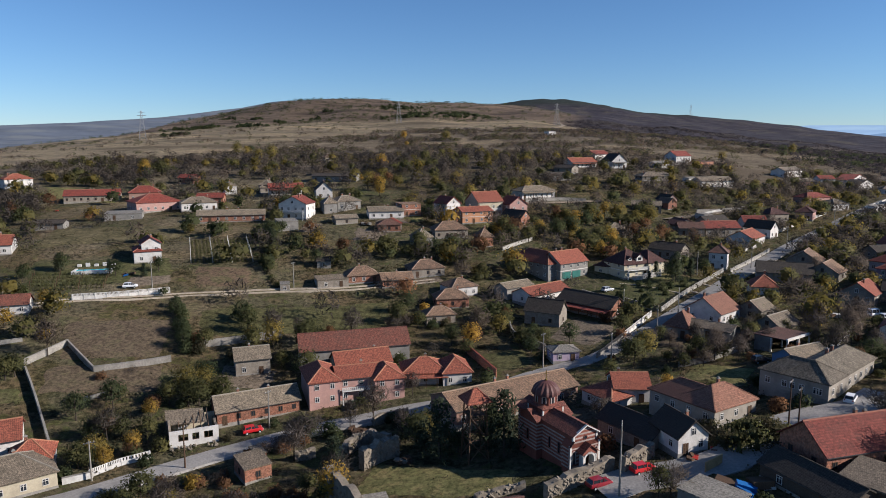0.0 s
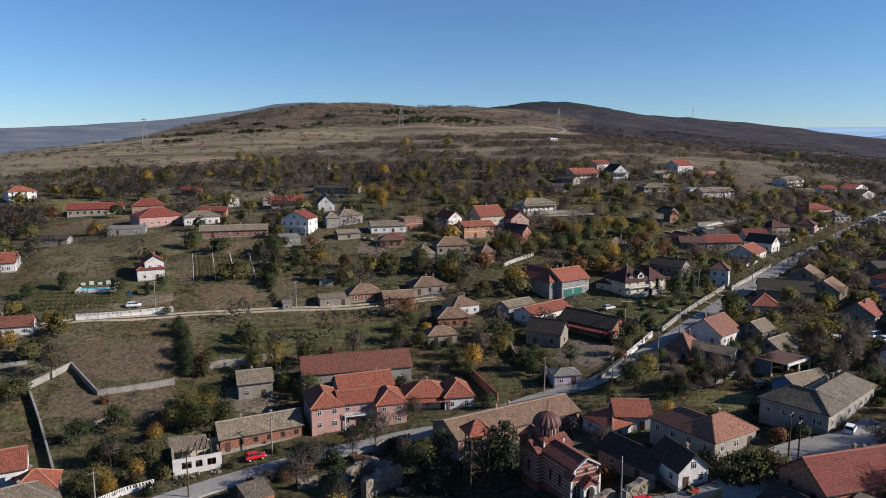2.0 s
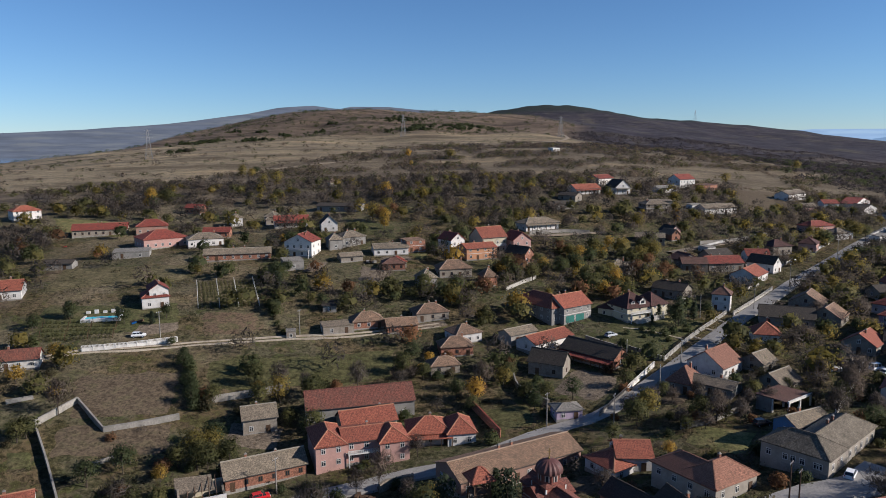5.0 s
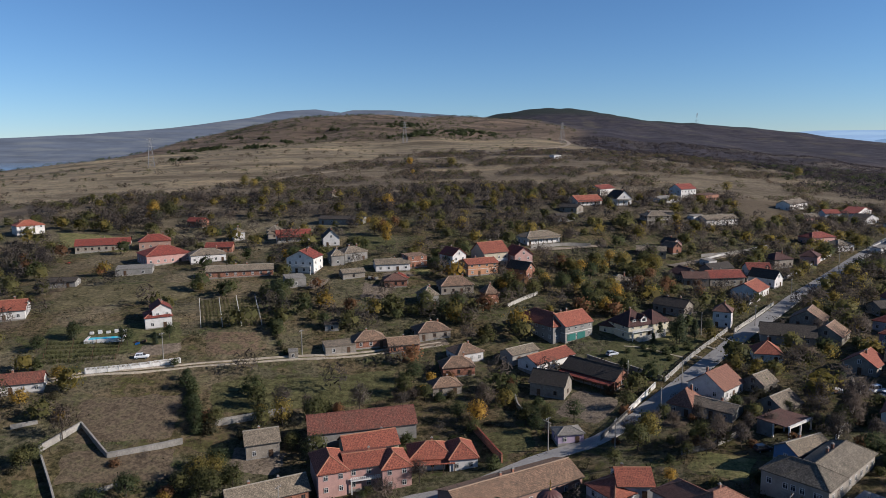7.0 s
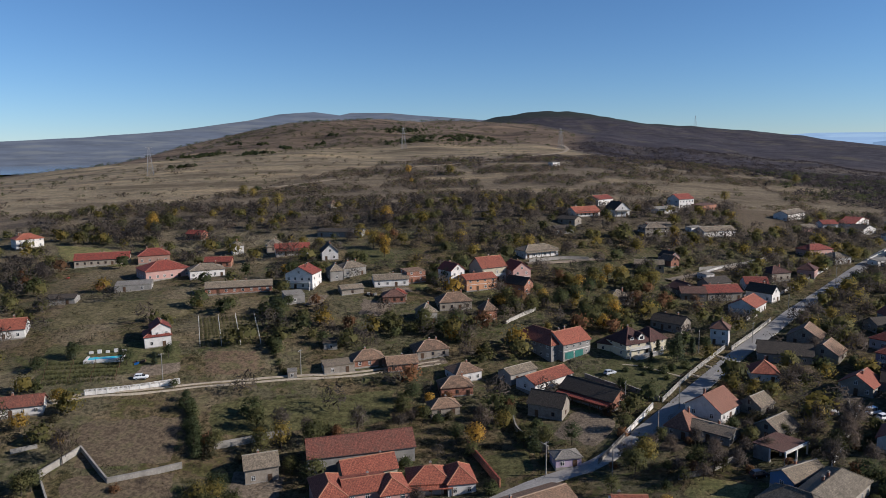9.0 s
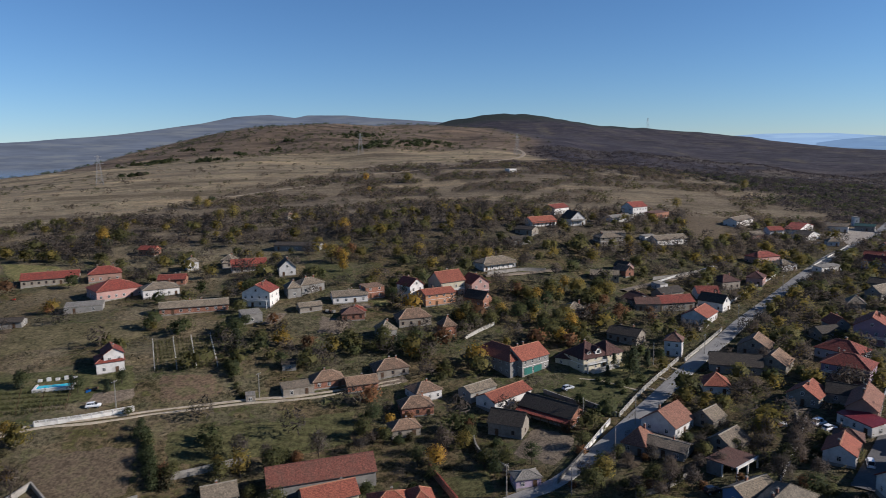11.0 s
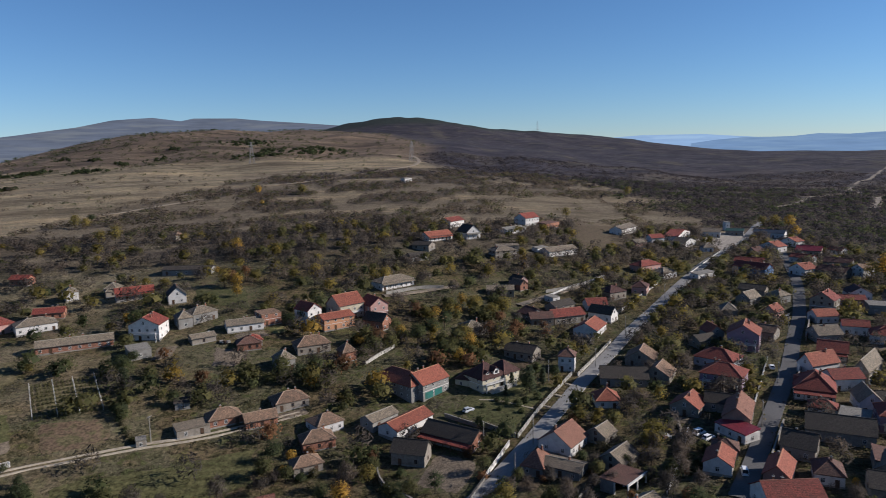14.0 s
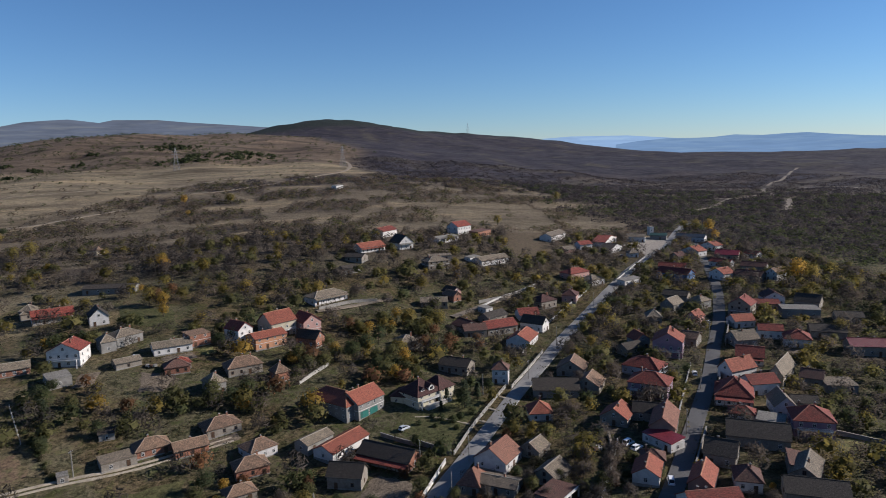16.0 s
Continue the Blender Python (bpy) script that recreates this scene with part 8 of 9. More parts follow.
# single trees that stand out
for kind, x, y, scale in (
        ("conifer", -0.6, 119.7, 1.3), ("conifer", 10.8, 116.4, 1.25), ("green", 7.9, 121.4, 1.0), ("conifer", -19.7, 118.0, 0.85), ("conifer", -4.1, 123.5, 0.9), ("green", 2.9, 121.6, 0.9),
        ("bare", -14.6, 138.4, 1.25), ("yellow", 21.3, 270.3, 1.3), ("yellow", 38.4, 275.4, 1.1), ("rusty", -34.0, 346.9, 1.5), ("yellow", -174.9, 411.5, 1.4), ("yellow", 56.8, 296.3, 1.2), ("olive", 60.3, 268.9, 1.3), ("green", -61.3, 249.0, 1.3), ("green", -61.2, 262.0, 1.0), ("green", 3.4, 247.6, 1.3), ("olive", -8.7, 247.9, 1.3), ("green", -2.7, 243.9, 1.2), ("green", -5.9, 290.7, 1.2), ("green", 0.0, 293.5, 1.1), ("olive", 7.2, 239.7, 1.2), ("conifer", -119.9, 214.2, 0.85), ("conifer", -104.2, 214.3, 0.5), ("conifer", -93.1, 213.3, 0.6), ("green", -90.5, 218.2, 0.8), ("green", -126.1, 205.2, 0.7), ("green", -120.6, 194.7, 0.6), ("green", -82.4, 201.5, 0.6), ("bare", 33.4, 96.1, 1.0), ("olive", 31.7, 95.8, 0.8), ("conifer", 76.4, 225.0, 1.0), ("conifer", 83.0, 229.7, 0.9), ("green", 89.0, 234.1, 0.9),
        ("conifer", 67.9, 225.6, 0.55), ("bare", -27.2, 130.0, 1.1), ("bare", -19.2, 136.9, 0.9), ("olive", 43.6, 159.0, 0.9), ("bare", 50.7, 165.1, 1.2), ("olive", 51.9, 156.0, 1.0), ("bare", 61.9, 165.7, 1.2), ("olive", 53.6, 149.4, 1.0), ("yellow", 57.8, 253.2, 1.2), ("yellow", 64.5, 264.1, 1.2), ("olive", 57.4, 263.0, 1.2),
        ("olive", 32.9, 265.6, 1.2), ("olive", 38.2, 273.3, 1.2), ("green", 44.6, 271.0, 1.4), ("green", 51.6, 279.5, 1.5), ("green", 58.4, 284.6, 1.3), ("olive", 26.2, 264.5, 1.4), ("olive", 23.5, 270.5, 1.3), ("yellow", 71.8, 308.3, 1.3), ("olive", 85.6, 303.3, 1.6), ("rusty", 76.2, 276.9, 1.4), ("rusty", 85.2, 273.0, 1.2), ("rusty", 99.6, 272.5, 1.1),
        ("green", -76.6, 138.5, 1.1), ("green", -71.3, 143.7, 1.1), ("olive", -64.7, 133.0, 1.0), ("green", -69.5, 131.3, 0.9), ("rusty", -59.8, 126.1, 0.7), ("yellow", -62.6, 121.3, 0.75), ("ochre", -54.9, 153.0, 1.2), ("olive", -60.6, 147.4, 1.1), ("olive", -56.0, 146.7, 1.0), ("rusty", -177.9, 287.5, 1.3), ("bare", -172.5, 292.4, 1.3), ("olive", -193.8, 366.1, 1.1), ("green", -163.2, 385.3, 1.3),
        ("green", -70.3, 180.5, 0.9), ("green", -66.4, 172.5, 0.9), ("green", -76.4, 194.7, 0.6), ("bare", -28.2, 124.2, 1.1), ("bare", -6.9, 151.3, 0.9), ("ochre", -58.1, 150.9, 1.35), ("yellow", -62.2, 141.5, 0.8), ("yellow", -62.9, 122.1, 0.7),
        ("olive", -7.0, 191.3, 1.1), ("green", -10.7, 200.8, 1.1), ("olive", 63.6, 257.1, 1.1), ("green", 75.5, 225.1, 1.2),
        ("conifer", 71.9, 231.6, 0.7), ("conifer", -60.0, 242.0, 1.0), ("green", -63.5, 253.3, 1.2), ("yellow", -168.2, 388.4, 1.2), ("rusty", -187.0, 301.4, 1.2), ("bare", -179.8, 301.0, 1.2),
        ("yellow", -110.0, 188.0, 1.0), ("yellow", -113.4, 175.2, 1.2), ("green", -119.5, 215.1, 1.0), ("green", -126.5, 207.2, 0.8), ("green", -101.5, 212.5, 0.8), ("green", -68.2, 177.7, 0.7),
        ("green", -74.8, 189.7, 0.9), ("olive", 36.8, 280.0, 1.2), ("olive", 21.6, 260.6, 1.1), ("yellow", -33.7, 402.1, 1.2), ("yellow", -29.8, 327.8, 1.2), ("yellow", -42.8, 367.8, 0.8),
        ("rusty", 84.5, 290.4, 1.4), ("rusty", 88.2, 279.0, 1.2), ("olive", 93.7, 318.9, 1.5), ("rusty", 101.5, 281.1, 1.0), ("yellow", 119.3, 362.4, 0.9), ("olive", 213.2, 353.8, 1.3),
        ("yellow", 358.4, 449.6, 1.6), ("olive", 341.2, 338.7, 1.8), ("yellow", -36.3, 402.9, 1.2), ("rusty", -27.8, 355.9, 1.3), ("olive", 194.8, 168.2, 1.3), ("green", 165.8, 221.3, 0.7),
        ("olive", 108.5, 154.2, 0.9), ("rusty", 200.7, 263.6, 0.9), ("conifer", 9.6, 130.2, 0.8), ("green", 86.2, 184.7, 1.0), ("bare", 58.1, 149.7, 1.2), ("bare", 53.7, 153.3, 1.1),
        ("bare", 70.9, 157.7, 1.2), ("olive", 94.7, 175.9, 1.0), ("yellow", 46.7, 139.4, 0.7), ("green", -155.0, 569.1, 1.3), ("yellow", -31.4, 611.6, 1.0), ("green", -42.8, 232.2, 1.0),
        ("yellow", -170.6, 400.3, 1.7), ("ochre", -113.5, 463.8, 1.9), ("ochre", -120.5, 458.0, 1.6), ("yellow", -35.6, 401.8, 1.6), ("ochre", -47.3, 376.6, 1.2), ("yellow", -31.1, 342.2, 1.5), ("ochre", -37.0, 345.0, 1.5), ("ochre", -65.4, 352.4, 1.1), ("ochre", 206.8, 351.5, 1.7),
        ("yellow", 121.7, 369.6, 1.2), ("ochre", 95.2, 348.0, 1.7), ("ochre", 77.0, 304.9, 1.6), ("ochre", 88.6, 299.2, 1.9), ("ochre", 82.0, 295.0, 1.6), ("ochre", 64.5, 273.6, 1.5), ("ochre", 6.3, 346.1, 1.5), ("ochre", 39.5, 337.5, 1.6), ("ochre", 2.8, 662.6, 2.0), ("yellow", -37.1, 668.7, 1.6),
        ("ochre", -158.8, 541.8, 1.7), ("ochre", -150.0, 536.0, 1.5), ("ochre", 200.7, 505.7, 1.6), ("ochre", 324.6, 653.7, 1.7), ("yellow", 297.7, 304.3, 2.2), ("ochre", 303.5, 300.5, 2.0), ("ochre", 291.5, 307.5, 1.7), ("yellow", 381.0, 486.0, 2.2), ("ochre", 372.0, 492.0, 1.9), ("ochre", 365.0, 497.0, 1.7),
        ("ochre", 270.0, 338.0, 1.2), ("ochre", 250.0, 230.0, 1.4), ("ochre", 147.0, 262.0, 1.2), ("ochre", 150.0, 255.0, 1.1), ("rusty", 197.0, 262.0, 1.2), ("ochre", 201.0, 257.0, 1.0)):
    tree(kind, x, y, scale * (0.62 if 45 < x < 112 and 140 < y < 195 else 1.0), int(abs(x * 3 + y * 5)))

# the bare thicket below the lane
rs = np.random.RandomState(77)
for a, b, n in (((-51.9, 114.4), (-39.3, 118.6), 16), ((-46.3, 110.3), (-23.0, 108.6), 26), ((-41.3, 123.5), (-31.6, 129.9), 12), ((-33.4, 128.1), (-25.8, 134.9), 8)):
    for k in range(n):
        s = rs.uniform()
        bush(a[0] + (b[0] - a[0]) * s + rs.uniform(-1.5, 1.5), a[1] + (b[1] - a[1]) * s + rs.uniform(-2, 2), 5 if k % 4 else 3, rs.uniform(0.7, 1.3))

for kind, x, y, scale in (("bare", 76.1, 169.0, 1.2), ("bare", 76.1, 157.5, 1.3), ("olive", 84.0, 166.6, 1.0), ("bare", 92.6, 173.3, 1.2), ("bare", 63.3, 157.0, 1.3), ("rusty", 56.9, 152.7, 1.1), ("bare", 66.4, 150.9, 1.3), ("bare", 55.6, 165.5, 1.2), ("bare", 86.0, 156.2, 1.1), ("rusty", 77.3, 149.8, 1.0),
                          ("bare", 102.8, 176.3, 1.1), ("green", 107.1, 185.7, 1.2), ("bare", 89.4, 188.4, 1.1), ("bare", 137.1, 227.6, 1.2), ("bare", 106.3, 202.3, 1.1), ("bare", 121.7, 225.0, 1.0)):
    tree(kind, x, y, scale * (0.62 if 45 < x < 112 and 140 < y < 195 else 1.0), int(abs(x * 7 + y * 3)))

# trees and thickets along the lower side of the uphill road
rs = np.random.RandomState(79)
spine = LANES[0][0]
for k in range(4, len(spine) - 6):
    d = (spine[k + 1] - spine[k]).normalized()
    for off in (4.4, 8.2):
        if rs.uniform() < 0.45:
            q = spine[k] + Vector((d.y, -d.x)) * (off + rs.uniform(-0.4, 0.8)) + d * rs.uniform(-2, 2)
            if not blocked(np.array([q.x]), np.array([q.y]), 0.9)[0]:
                if off > 5 and rs.uniform() < 0.6:
                    tree(("bare", "olive", "rusty", "bare", "green")[rs.randint(5)], q.x, q.y, rs.uniform(0.6, 0.95), k * 7)
                else:
                    bush(q.x, q.y, (1, 3, 4, 5)[rs.randint(4)], rs.uniform(0.4, 0.75))

# the overgrown hedge beside the shop
for k, (x, y, scale) in enumerate(((46.4, 109.0, 1.6), (48.2, 107.3, 1.8), (51.1, 107.5, 1.9), (54.4, 108.7, 1.7), (48.9, 111.9, 1.6), (52.0, 111.8, 1.8), (54.9, 111.9, 1.6), (56.7, 110.3, 1.3))):
    bush(x, y, 1 if k % 3 else 4, scale)

# round shrubs on the villa lawn
for k, (x, y, scale) in enumerate(((66.0, 219.6, 0.8), (63.8, 222.2, 0.7), (69.5, 216.9, 0.9), (62.8, 215.8, 0.6), (77.7, 220.0, 0.9), (69.2, 212.0, 0.7), (58.0, 219.0, 0.6), (72.5, 218.5, 1.0))):
    bush(x, y, 2 if k % 2 else 0, 1.5 * scale)

# a hedge beside the fallow plot and the vines
for k in range(12):
    s = k / 11
    bush(-63.9 + 11.2 * s + 0.4 * (k % 3 - 1), 237.3 - 22.8 * s, (0, 4, 1)[k % 3], 0.55 + 0.1 * (k % 4))

# a dark hedge between two plots
for k in range(11):
    s = k / 10
    a, b = Vector((-74.8, 194.0)), Vector((-65.0, 170.7))
    bush(*(a + (b - a) * s), 0 if k % 3 else 2, 1.25 + 0.12 * (k % 4))

# gardens: trees and bushes between the houses
gx, gy = jittered(-240, 345, 90, 470, 4.3, 11)
keep = in_view(gx, gy, 2) & ~blocked(gx, gy, 1.0)
gx, gy = gx[keep], gy[keep]
rs = np.random.RandomState(12)
east = sstep((gx - 40 - 0.3 * (gy - 150)) / 30)
mass = sstep((0.4 * clumps(gx, gy, 55, 5) + 0.6 * clumps(gx, gy, 19, 6) + 0.32 * east - 0.1 * sstep((-gx - 40) / 60) * sstep((gy - 190) / 60) - 0.33) / 0.12)
lush = (0.08 + 0.92 * mass) * thinned(gx, gy) * (1 - 0.6 * meadow(gx, gy))
grown = rs.uniform(size=len(gx)) < lush
gx, gy = gx[grown], gy[grown]
order = np.argsort(np.hypot(gx, gy))
gx, gy, mass = gx[order], gy[order], mass[grown][order]
roll, which, hue = rs.uniform(size=len(gx)), rs.uniform(size=len(gx)), clumps(gx, gy, 30, 15)
room = ~blocked(gx, gy, 3.2) & (thinned(gx, gy) > 0.1) & ((gx > 0) | (gy > 226) | (gy < 180) | ~blocked(gx, gy, 5.0))
n_tree = n_bush = 0
low, stand = [], {}
for k, (x, y) in enumerate(zip(gx, gy)):
    r = (0.55 * which[k] + 0.45 * hue[k]) * (1 - 0.4 * max(sstep((y - 230) / 150), 0.8 * sstep((x - 60 - 0.3 * (y - 150)) / 30)))
    if roll[k] < 0.15 + 0.33 * mass[k] and room[k]:
        kind = "bare" if r < 0.36 else "ochre" if r < 0.42 else "olive" if r < 0.6 else "green" if r < 0.73 else "rusty" if r < 0.76 else "yellow" if r < 0.8 else "olive" if r < 0.985 else "conifer"
        if n_tree < 150:
            tree(kind, x, y, rs.uniform(0.75, 1.3), int(r * 1e5))
            n_tree += 1
        else:
            stand.setdefault(kind, []).append((x, y))
    elif n_bush < 180 and roll[k] < 0.62:
        bush(x, y, int(r * 1e5) if which[k] < 0.97 else 6, rs.uniform(0.8, 1.7))
        n_bush += 1
    else:
        low.append((x, y, mass[k]))
low = np.array(low)
UNDER_T = [low_template(s, 40, w, t, 0.19, 0) for s, w, t in ((31, 5.4, 1.7), (32, 6.6, 1.5), (33, 5.0, 2.2), (34, 6.0, 1.1))]
bulk("undergrowth", UNDER_T, low[:, 0], low[:, 1], np.random.RandomState(3).uniform(0.6, 1.0, len(low)) * (0.7 + 0.5 * low[:, 2]), 13, UNDER, "mixed garden undergrowth and thickets between the houses")
LEAF = {"bare": TWIGS, "olive": OLIVE, "green": GREEN, "rusty": RUSTY, "ochre": OCHRE, "yellow": YELLOW, "conifer": NEEDLES}
for kind in sorted(stand):
    pts = np.array(stand[kind])
    thin = [crown_of(np.random.RandomState(s), w, t * 0.05, t, 170, 0.18, 24) for s, t, w in ((1, 5.0, 6.0), (2, 5.8, 6.8), (3, 4.2, 5.4), (4, 5.2, 5.0))]
    if kind == "bare":
        thin = [crown_of(np.random.RandomState(i + 9), w, 0.6, t, 150, 0.11, 0, 12, 4.5, 1.0, 0.7) for i, (t, w) in enumerate(((5.4, 5.8), (6.0, 5.4), (4.6, 6.2)))]
    if kind == "conifer":
        thin = [k[2][::4] for k in KINDS[kind]]
    bulk("far_" + kind + "_trees", thin, pts[:, 0], pts[:, 1], np.random.RandomState(4).uniform(0.85, 1.6, len(pts)), 14, LEAF[kind], TELL[kind].split(" tree")[0].replace("conifer", "dark conifer") + " trees scattered through the farther gardens", sink=0.3)

# rough grass near the camera
gx, gy = jittered(-150, 200, 92, 240, 3.4, 21)
rs = np.random.RandomState(22)
keep = in_view(gx, gy, 1) & ~blocked(gx, gy, 0.5) & (rs.uniform(size=len(gx)) < (0.2 + 0.7 * clumps(gx, gy, 25, 8)) * np.clip(thinned(gx, gy) + 0.6, 0, 1))
gx, gy = gx[keep], gy[keep]
TUFT_T = [low_template(s, 20, 3.2, t, 0.11, 0) for s, t in ((41, 0.5), (42, 0.8), (43, 0.4))]
bulk("weeds", TUFT_T, gx, gy, rs.uniform(0.5, 1.3, len(gx)), 23, DRY_TUFT, "dry weeds and grass tufts on rough ground")

gx, gy = jittered(-205, 70, 232, 335, 4.0, 26)
rs = np.random.RandomState(27)
keep = in_view(gx, gy, 1) & ~blocked(gx, gy, 0.5) & (rs.uniform(size=len(gx)) < 0.35 + 0.6 * clumps(gx, gy, 30, 9))
gx, gy = gx[keep], gy[keep]
bulk("weeds", TUFT_T, gx, gy, rs.uniform(0.8, 1.6, len(gx)), 28, UNDER, "rough grass and low weeds on the slope between gardens", sink=0.0)

gx, gy = jittered(-150, 80, 100, 240, 5.2, 29)
rs = np.random.RandomState(30)
keep = in_view(gx, gy, 1) & ~blocked(gx, gy, 1.0) & (rs.uniform(size=len(gx)) < (0.08 + 0.5 * clumps(gx, gy, 22, 10)) * np.clip(thinned(gx, gy) + 0.4, 0, 1) * (thinned(gx, gy) > 0.05))
gx, gy = gx[keep], gy[keep]
bulk("low_shrubs", [low_template(s, 60, 2.6, t, 0.11, 0) for s, t in ((44, 0.9), (45, 1.3), (46, 0.7))], gx, gy, rs.uniform(0.5, 1.2, len(gx)), 31, UNDER, "low dry shrubs scattered over weedy fields")

# rows of dry growth on the banks of the terraced field
rs = np.random.RandomState(24)
a, b, c, d = (np.array(q) for q in ((-65.5, 178.3), (-14.9, 189.3), (-14.7, 210.5), (-71.4, 195.8)))
v = np.repeat((0.12, 0.3, 0.46, 0.63, 0.8, 0.95), 75)
u = rs.uniform(0, 1, len(v))
rows = ((a + (b - a) * u[:, None]) * (1 - v[:, None]) + (d + (c - d) * u[:, None]) * v[:, None]) + rs.normal(size=(len(v), 2)) * 0.35
bulk("weeds", TUFT_T, rows[:, 0], rows[:, 1], rs.uniform(0.5, 1.0, len(v)), 25, UNDER, "rows of dry growth along low terrace banks", sink=0.0)

# the scrub belt above the village
gx, gy = jittered(-420, 800, 330, 860, 5.8, 51)
gx, gy = gx[(gy > 400) | (gx > 370)], gy[(gy > 400) | (gx > 370)]
rs = np.random.RandomState(52)
wild = np.maximum(0.03 + 0.97 * thicket(gx, gy), 0.8 * sstep((gx - 300) / 80) * sstep((720 - gy) / 60))
keep = in_view(gx, gy, 3) & ~blocked(gx, gy, 2.0) & (rs.uniform(size=len(gx)) < wild * np.where(meadow(gx, gy) > 0.6, 0.07, 1.0) * thinned(gx, gy) * np.where((gy < 455) & (gx < 320), 0.5, 1) * np.where(gx > 620, 0.7, 1))
gx, gy = gx[keep], gy[keep]
SCRUB_T = [low_template(s, 36, w, t, 0.22, 0, 3.2) for s, w, t in ((61, 7.2, 2.3), (62, 8.6, 2.6), (63, 6.4, 3.1))]
size, east = rs.uniform(0.6, 1.45, len(gx)), gx + rs.normal(0, 18, len(gx)) > 315
roll = rs.uniform(size=len(gx))
leafy = east & (roll < 0.3)
for lo, hi, leaf, label in ((0.0, 0.68, SCRUB, "dense leafless autumn scrub on the slope"), (0.68, 0.86, OLIVE, "olive autumn bushes among the scrub"), (0.86, 1.0, UNDER, "dry mixed bushes among the scrub")):
    here = ~east & (roll >= lo) & (roll < hi)
    bulk("scrub", SCRUB_T, gx[here], gy[here], size[here], 53, leaf, label)
bulk("scrub", SCRUB_T, gx[leafy], gy[leafy], size[leafy] * 1.2, 54, GREEN, "dark leafy bushes in the wood past the village")
east &= ~leafy
bulk("scrub", SCRUB_T, gx[east], gy[east], size[east] * 1.15, 55, WOOD_FAR, "dark leafless wood past the village end")

# scattered thorn bushes on the dry hill
gx, gy = jittered(-900, 420, 560, 1700, 12, 71)
rs = np.random.RandomState(72)
keep = in_view(gx, gy, 3) & (rs.uniform(size=len(gx)) < meadow(gx, gy) * (0.02 + 0.09 * (gy > 950) + 0.25 * clumps(gx, gy, 260, 25) ** 4 + 0.9 * sum(np.exp(-0.5 * np.hypot((gx - cx) / w, (gy - cy) / (0.6 * w)) ** 2) for cx, cy, w in ((-350, 1000, 26), (-255, 947, 22), (-65, 1169, 36), (-165, 1058, 40), (-79, 1040, 30), (5, 1044, 34), (52, 1165, 30), (-424, 813, 18), (-148, 1196, 20), (-225, 1010, 30))) + 0.5 * np.exp(-0.5 * np.hypot((gx + 330) / 110, (gy - 1250) / 60) ** 2)))
gx, gy = gx[keep], gy[keep]
bulk("thorn_bushes", SCRUB_T, gx, gy, rs.uniform(0.4, 1.0, len(gx)) * (1 + 0.7 * sstep((gy - 980) / 80)), 73, GREEN, "scattered dark thorn bushes on dry grassland")

# dark thickets in the folds of the dry hill
rs = np.random.RandomState(75)
fold = [rs.normal(size=(n, 2)) * (w, 0.9 * w) + np.array(c) for c, w, n in (
    ((-356.3, 994.0), 14, 34), ((-344.3, 1012.0), 10, 16), ((-269.3, 969.3), 12, 26), ((-299.4, 803.6), 9, 12), ((-247.6, 1056.9), 9, 10), ((-294.7, 1108.8), 9, 8),
    ((-86.7, 1204.3), 16, 26), ((-61.6, 1226.6), 16, 30), ((-58.7, 1056.5), 16, 40), ((-37.5, 1119.1), 14, 24), ((15.2, 1113.7), 18, 40), ((45.9, 1172.4), 16, 26), ((-181.9, 1162.4), 9, 8), ((-204.0, 1087.3), 9, 8), ((-341.1, 1127.1), 9, 8))]
pts = np.concatenate(fold)
FOLD_T = [low_template(k, 50, w, t, 0.45, 14, 1.4) for k, w, t in ((64, 8.5, 4.0), (65, 10.0, 3.6), (66, 7.0, 4.6))]
bulk("hill_thickets", FOLD_T, pts[:, 0], pts[:, 1], rs.uniform(0.6, 1.2, len(pts)), 76, GREEN, "dark thorn thickets in folds of the dry hill")

# rough growth east of the village
gx, gy = jittered(200, 720, 120, 470, 5.4, 91)
rs = np.random.RandomState(92)
keep = in_view(gx, gy, 3) & ~blocked(gx, gy, 2.0) & ((gx > 340) | (gx > 165 + 0.42 * gy)) & (rs.uniform(size=len(gx)) < 0.4 + 0.6 * clumps(gx, gy, 80, 95))
gx, gy = gx[keep], gy[keep]
bulk("thicket", UNDER_T, gx, gy, rs.uniform(0.8, 1.7, len(gx)), 93, GREEN, "overgrown thicket east of the last houses")

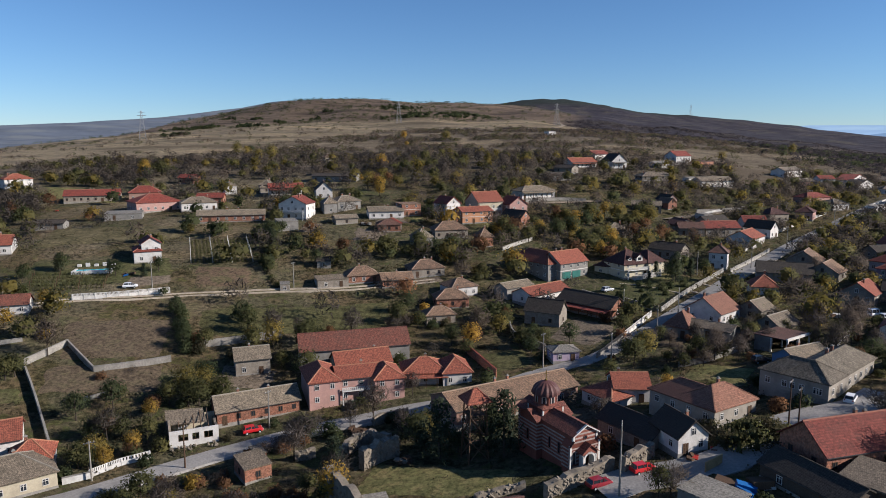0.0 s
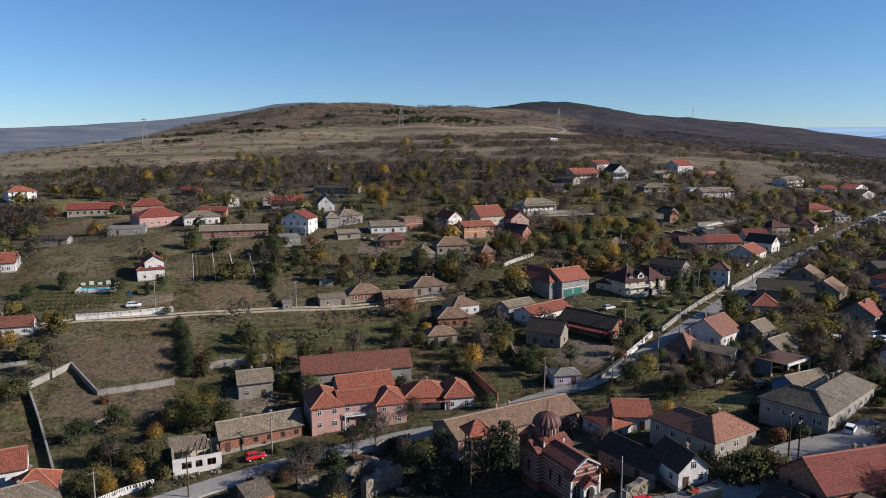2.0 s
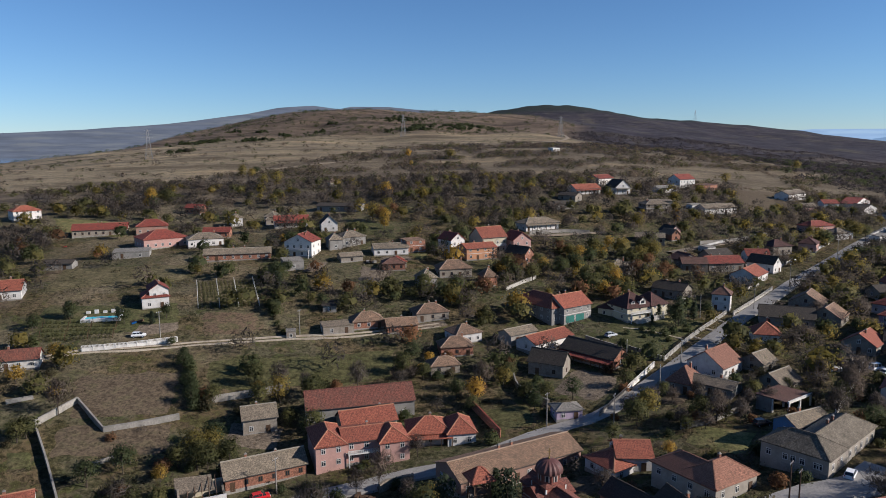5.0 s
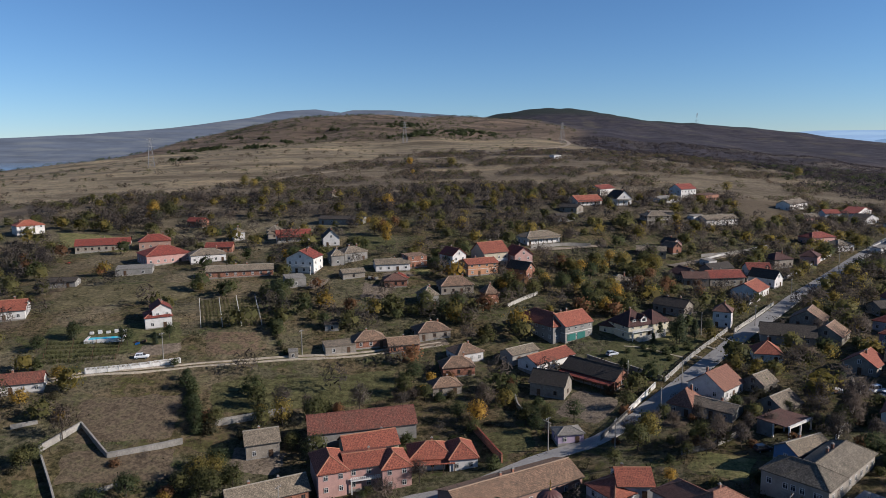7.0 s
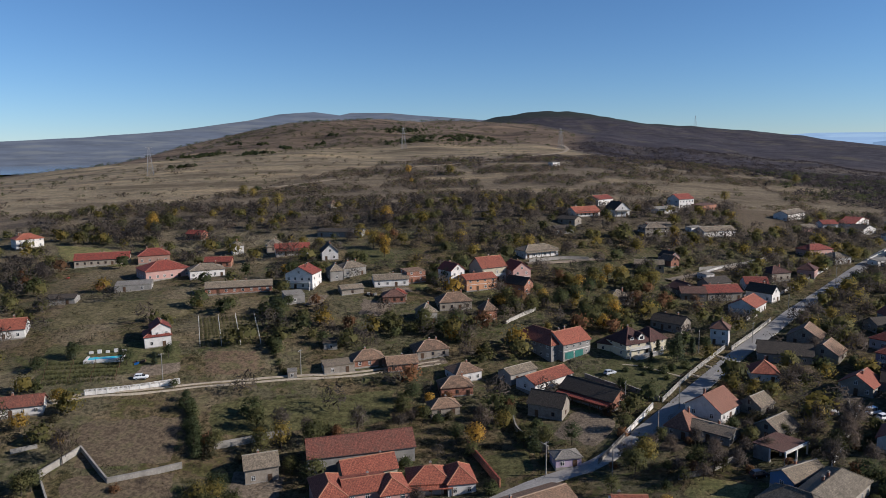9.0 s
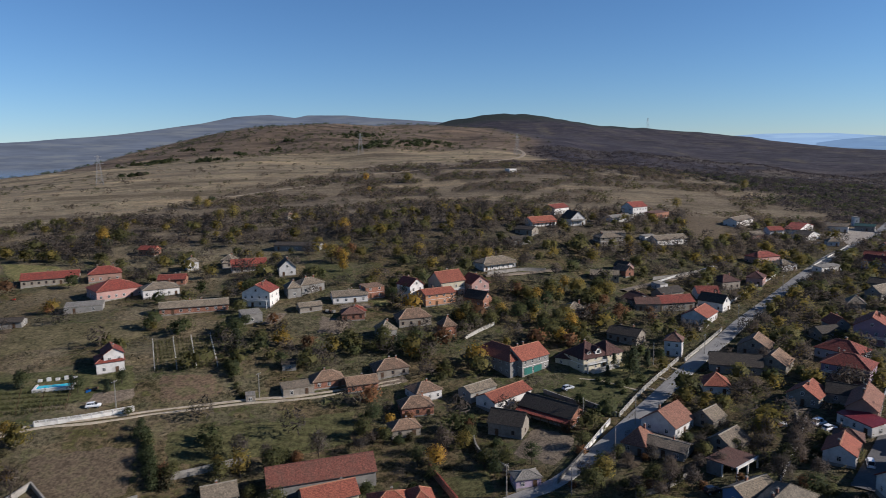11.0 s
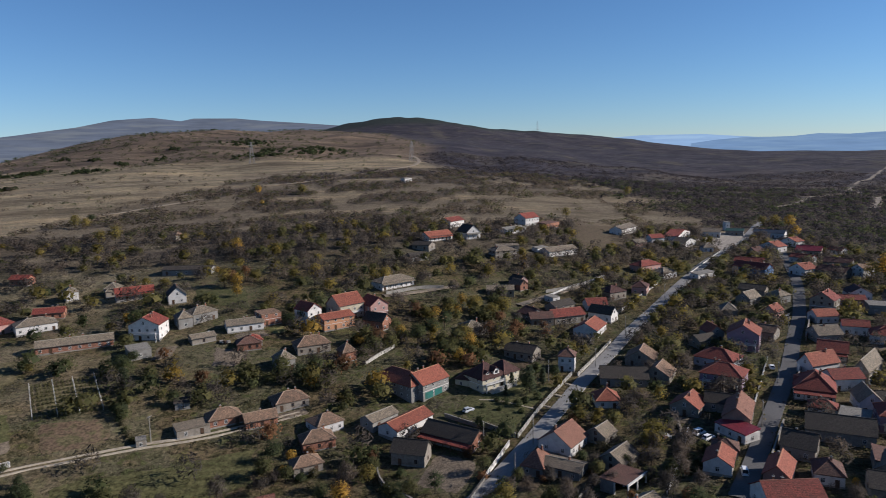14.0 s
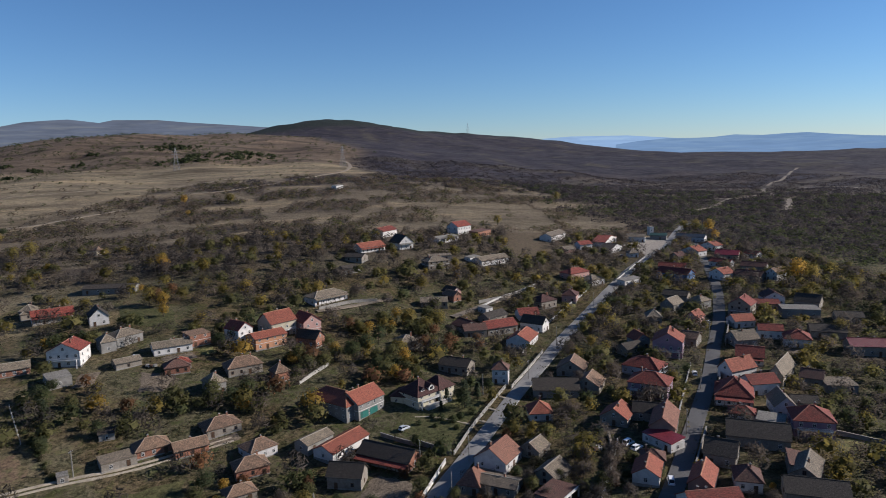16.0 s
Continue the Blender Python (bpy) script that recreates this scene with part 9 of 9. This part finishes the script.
# the leafless woods to the right and behind; farther off they are a tone on the slope
WOOD_T = [low_template(s, 25, 11.0, 2.6, 0.43, 0, 2.0) for s in (81, 82, 83)]
gx, gy = jittered(-300, 1100, 560, 1150, 9, 84)
rs = np.random.RandomState(84)
keep = in_view(gx, gy, 3) & (gy > 790 - 0.25 * gx) & (rs.uniform(size=len(gx)) < (1 - meadow(gx, gy)) * (0.35 + 0.65 * clumps(gx, gy, 200, 35))) & ~blocked(gx, gy, 3.0)
gx, gy = gx[keep], gy[keep]
bulk("woods", WOOD_T, gx, gy, rs.uniform(0.6, 1.2, len(gx)), 85, WOOD_FAR, "leafless brown oak woods on the far slopes")

# vines on wires in two small plots
VINE_T = low_template(131, 110, 1.2, 1.25, 0.09, 0)


def vine_row(a, b, seed, stake=WHITEWASH):
    """One row of vines between two end posts."""
    a, b = Vector(a), Vector(b)
    rs = np.random.RandomState(seed)
    n = max(3, int((b - a).length / 1.3))
    out = []
    for k in range(n):
        p = a + (b - a) * ((k + 0.5) / n)
        q = VINE_T.copy()
        q[:, :4] *= rs.uniform(0.7, 1.1)
        q[:, :4] += np.array([p.x + rs.uniform(-0.2, 0.2), p.y + rs.uniform(-0.2, 0.2), height(p.x, p.y) + 0.1])
        out.append(q)
    top = tagged(new("vine_row"), "row of olive-brown vines on wires between posts", "vines", "vine rows")
    row = new("foliage", quad_mesh("foliage", np.concatenate(out), OLIVE), )
    row.parent = top
    for f in (0.0, 0.35, 0.66, 1.0):
        p = a + (b - a) * f
        bm = bmesh.new()
        tube(bm, (p.x, p.y, height(p.x, p.y) - 0.3), (p.x, p.y, height(p.x, p.y) + 2.0), 0.1, 0.09, 6)
        part("post", bm, stake, top)
    return top


for k in range(9):
    f = k / 8
    a0, a1, b0, b1 = Vector((-83.3, 227.0)), Vector((-90.5, 246.6)), Vector((-64.0, 231.4)), Vector((-71.8, 252.2))
    vine_row(a0 + (a1 - a0) * f, b0 + (b1 - b0) * f, 200 + k)
for k in range(5):
    f = k / 4
    a0, a1, b0, b1 = Vector((-120.4, 198.2)), Vector((-125.5, 210.4)), Vector((-101.1, 203.5)), Vector((-103.6, 212.8))
    vine_row(a0 + (a1 - a0) * f, b0 + (b1 - b0) * f, 300 + k, WOOD)
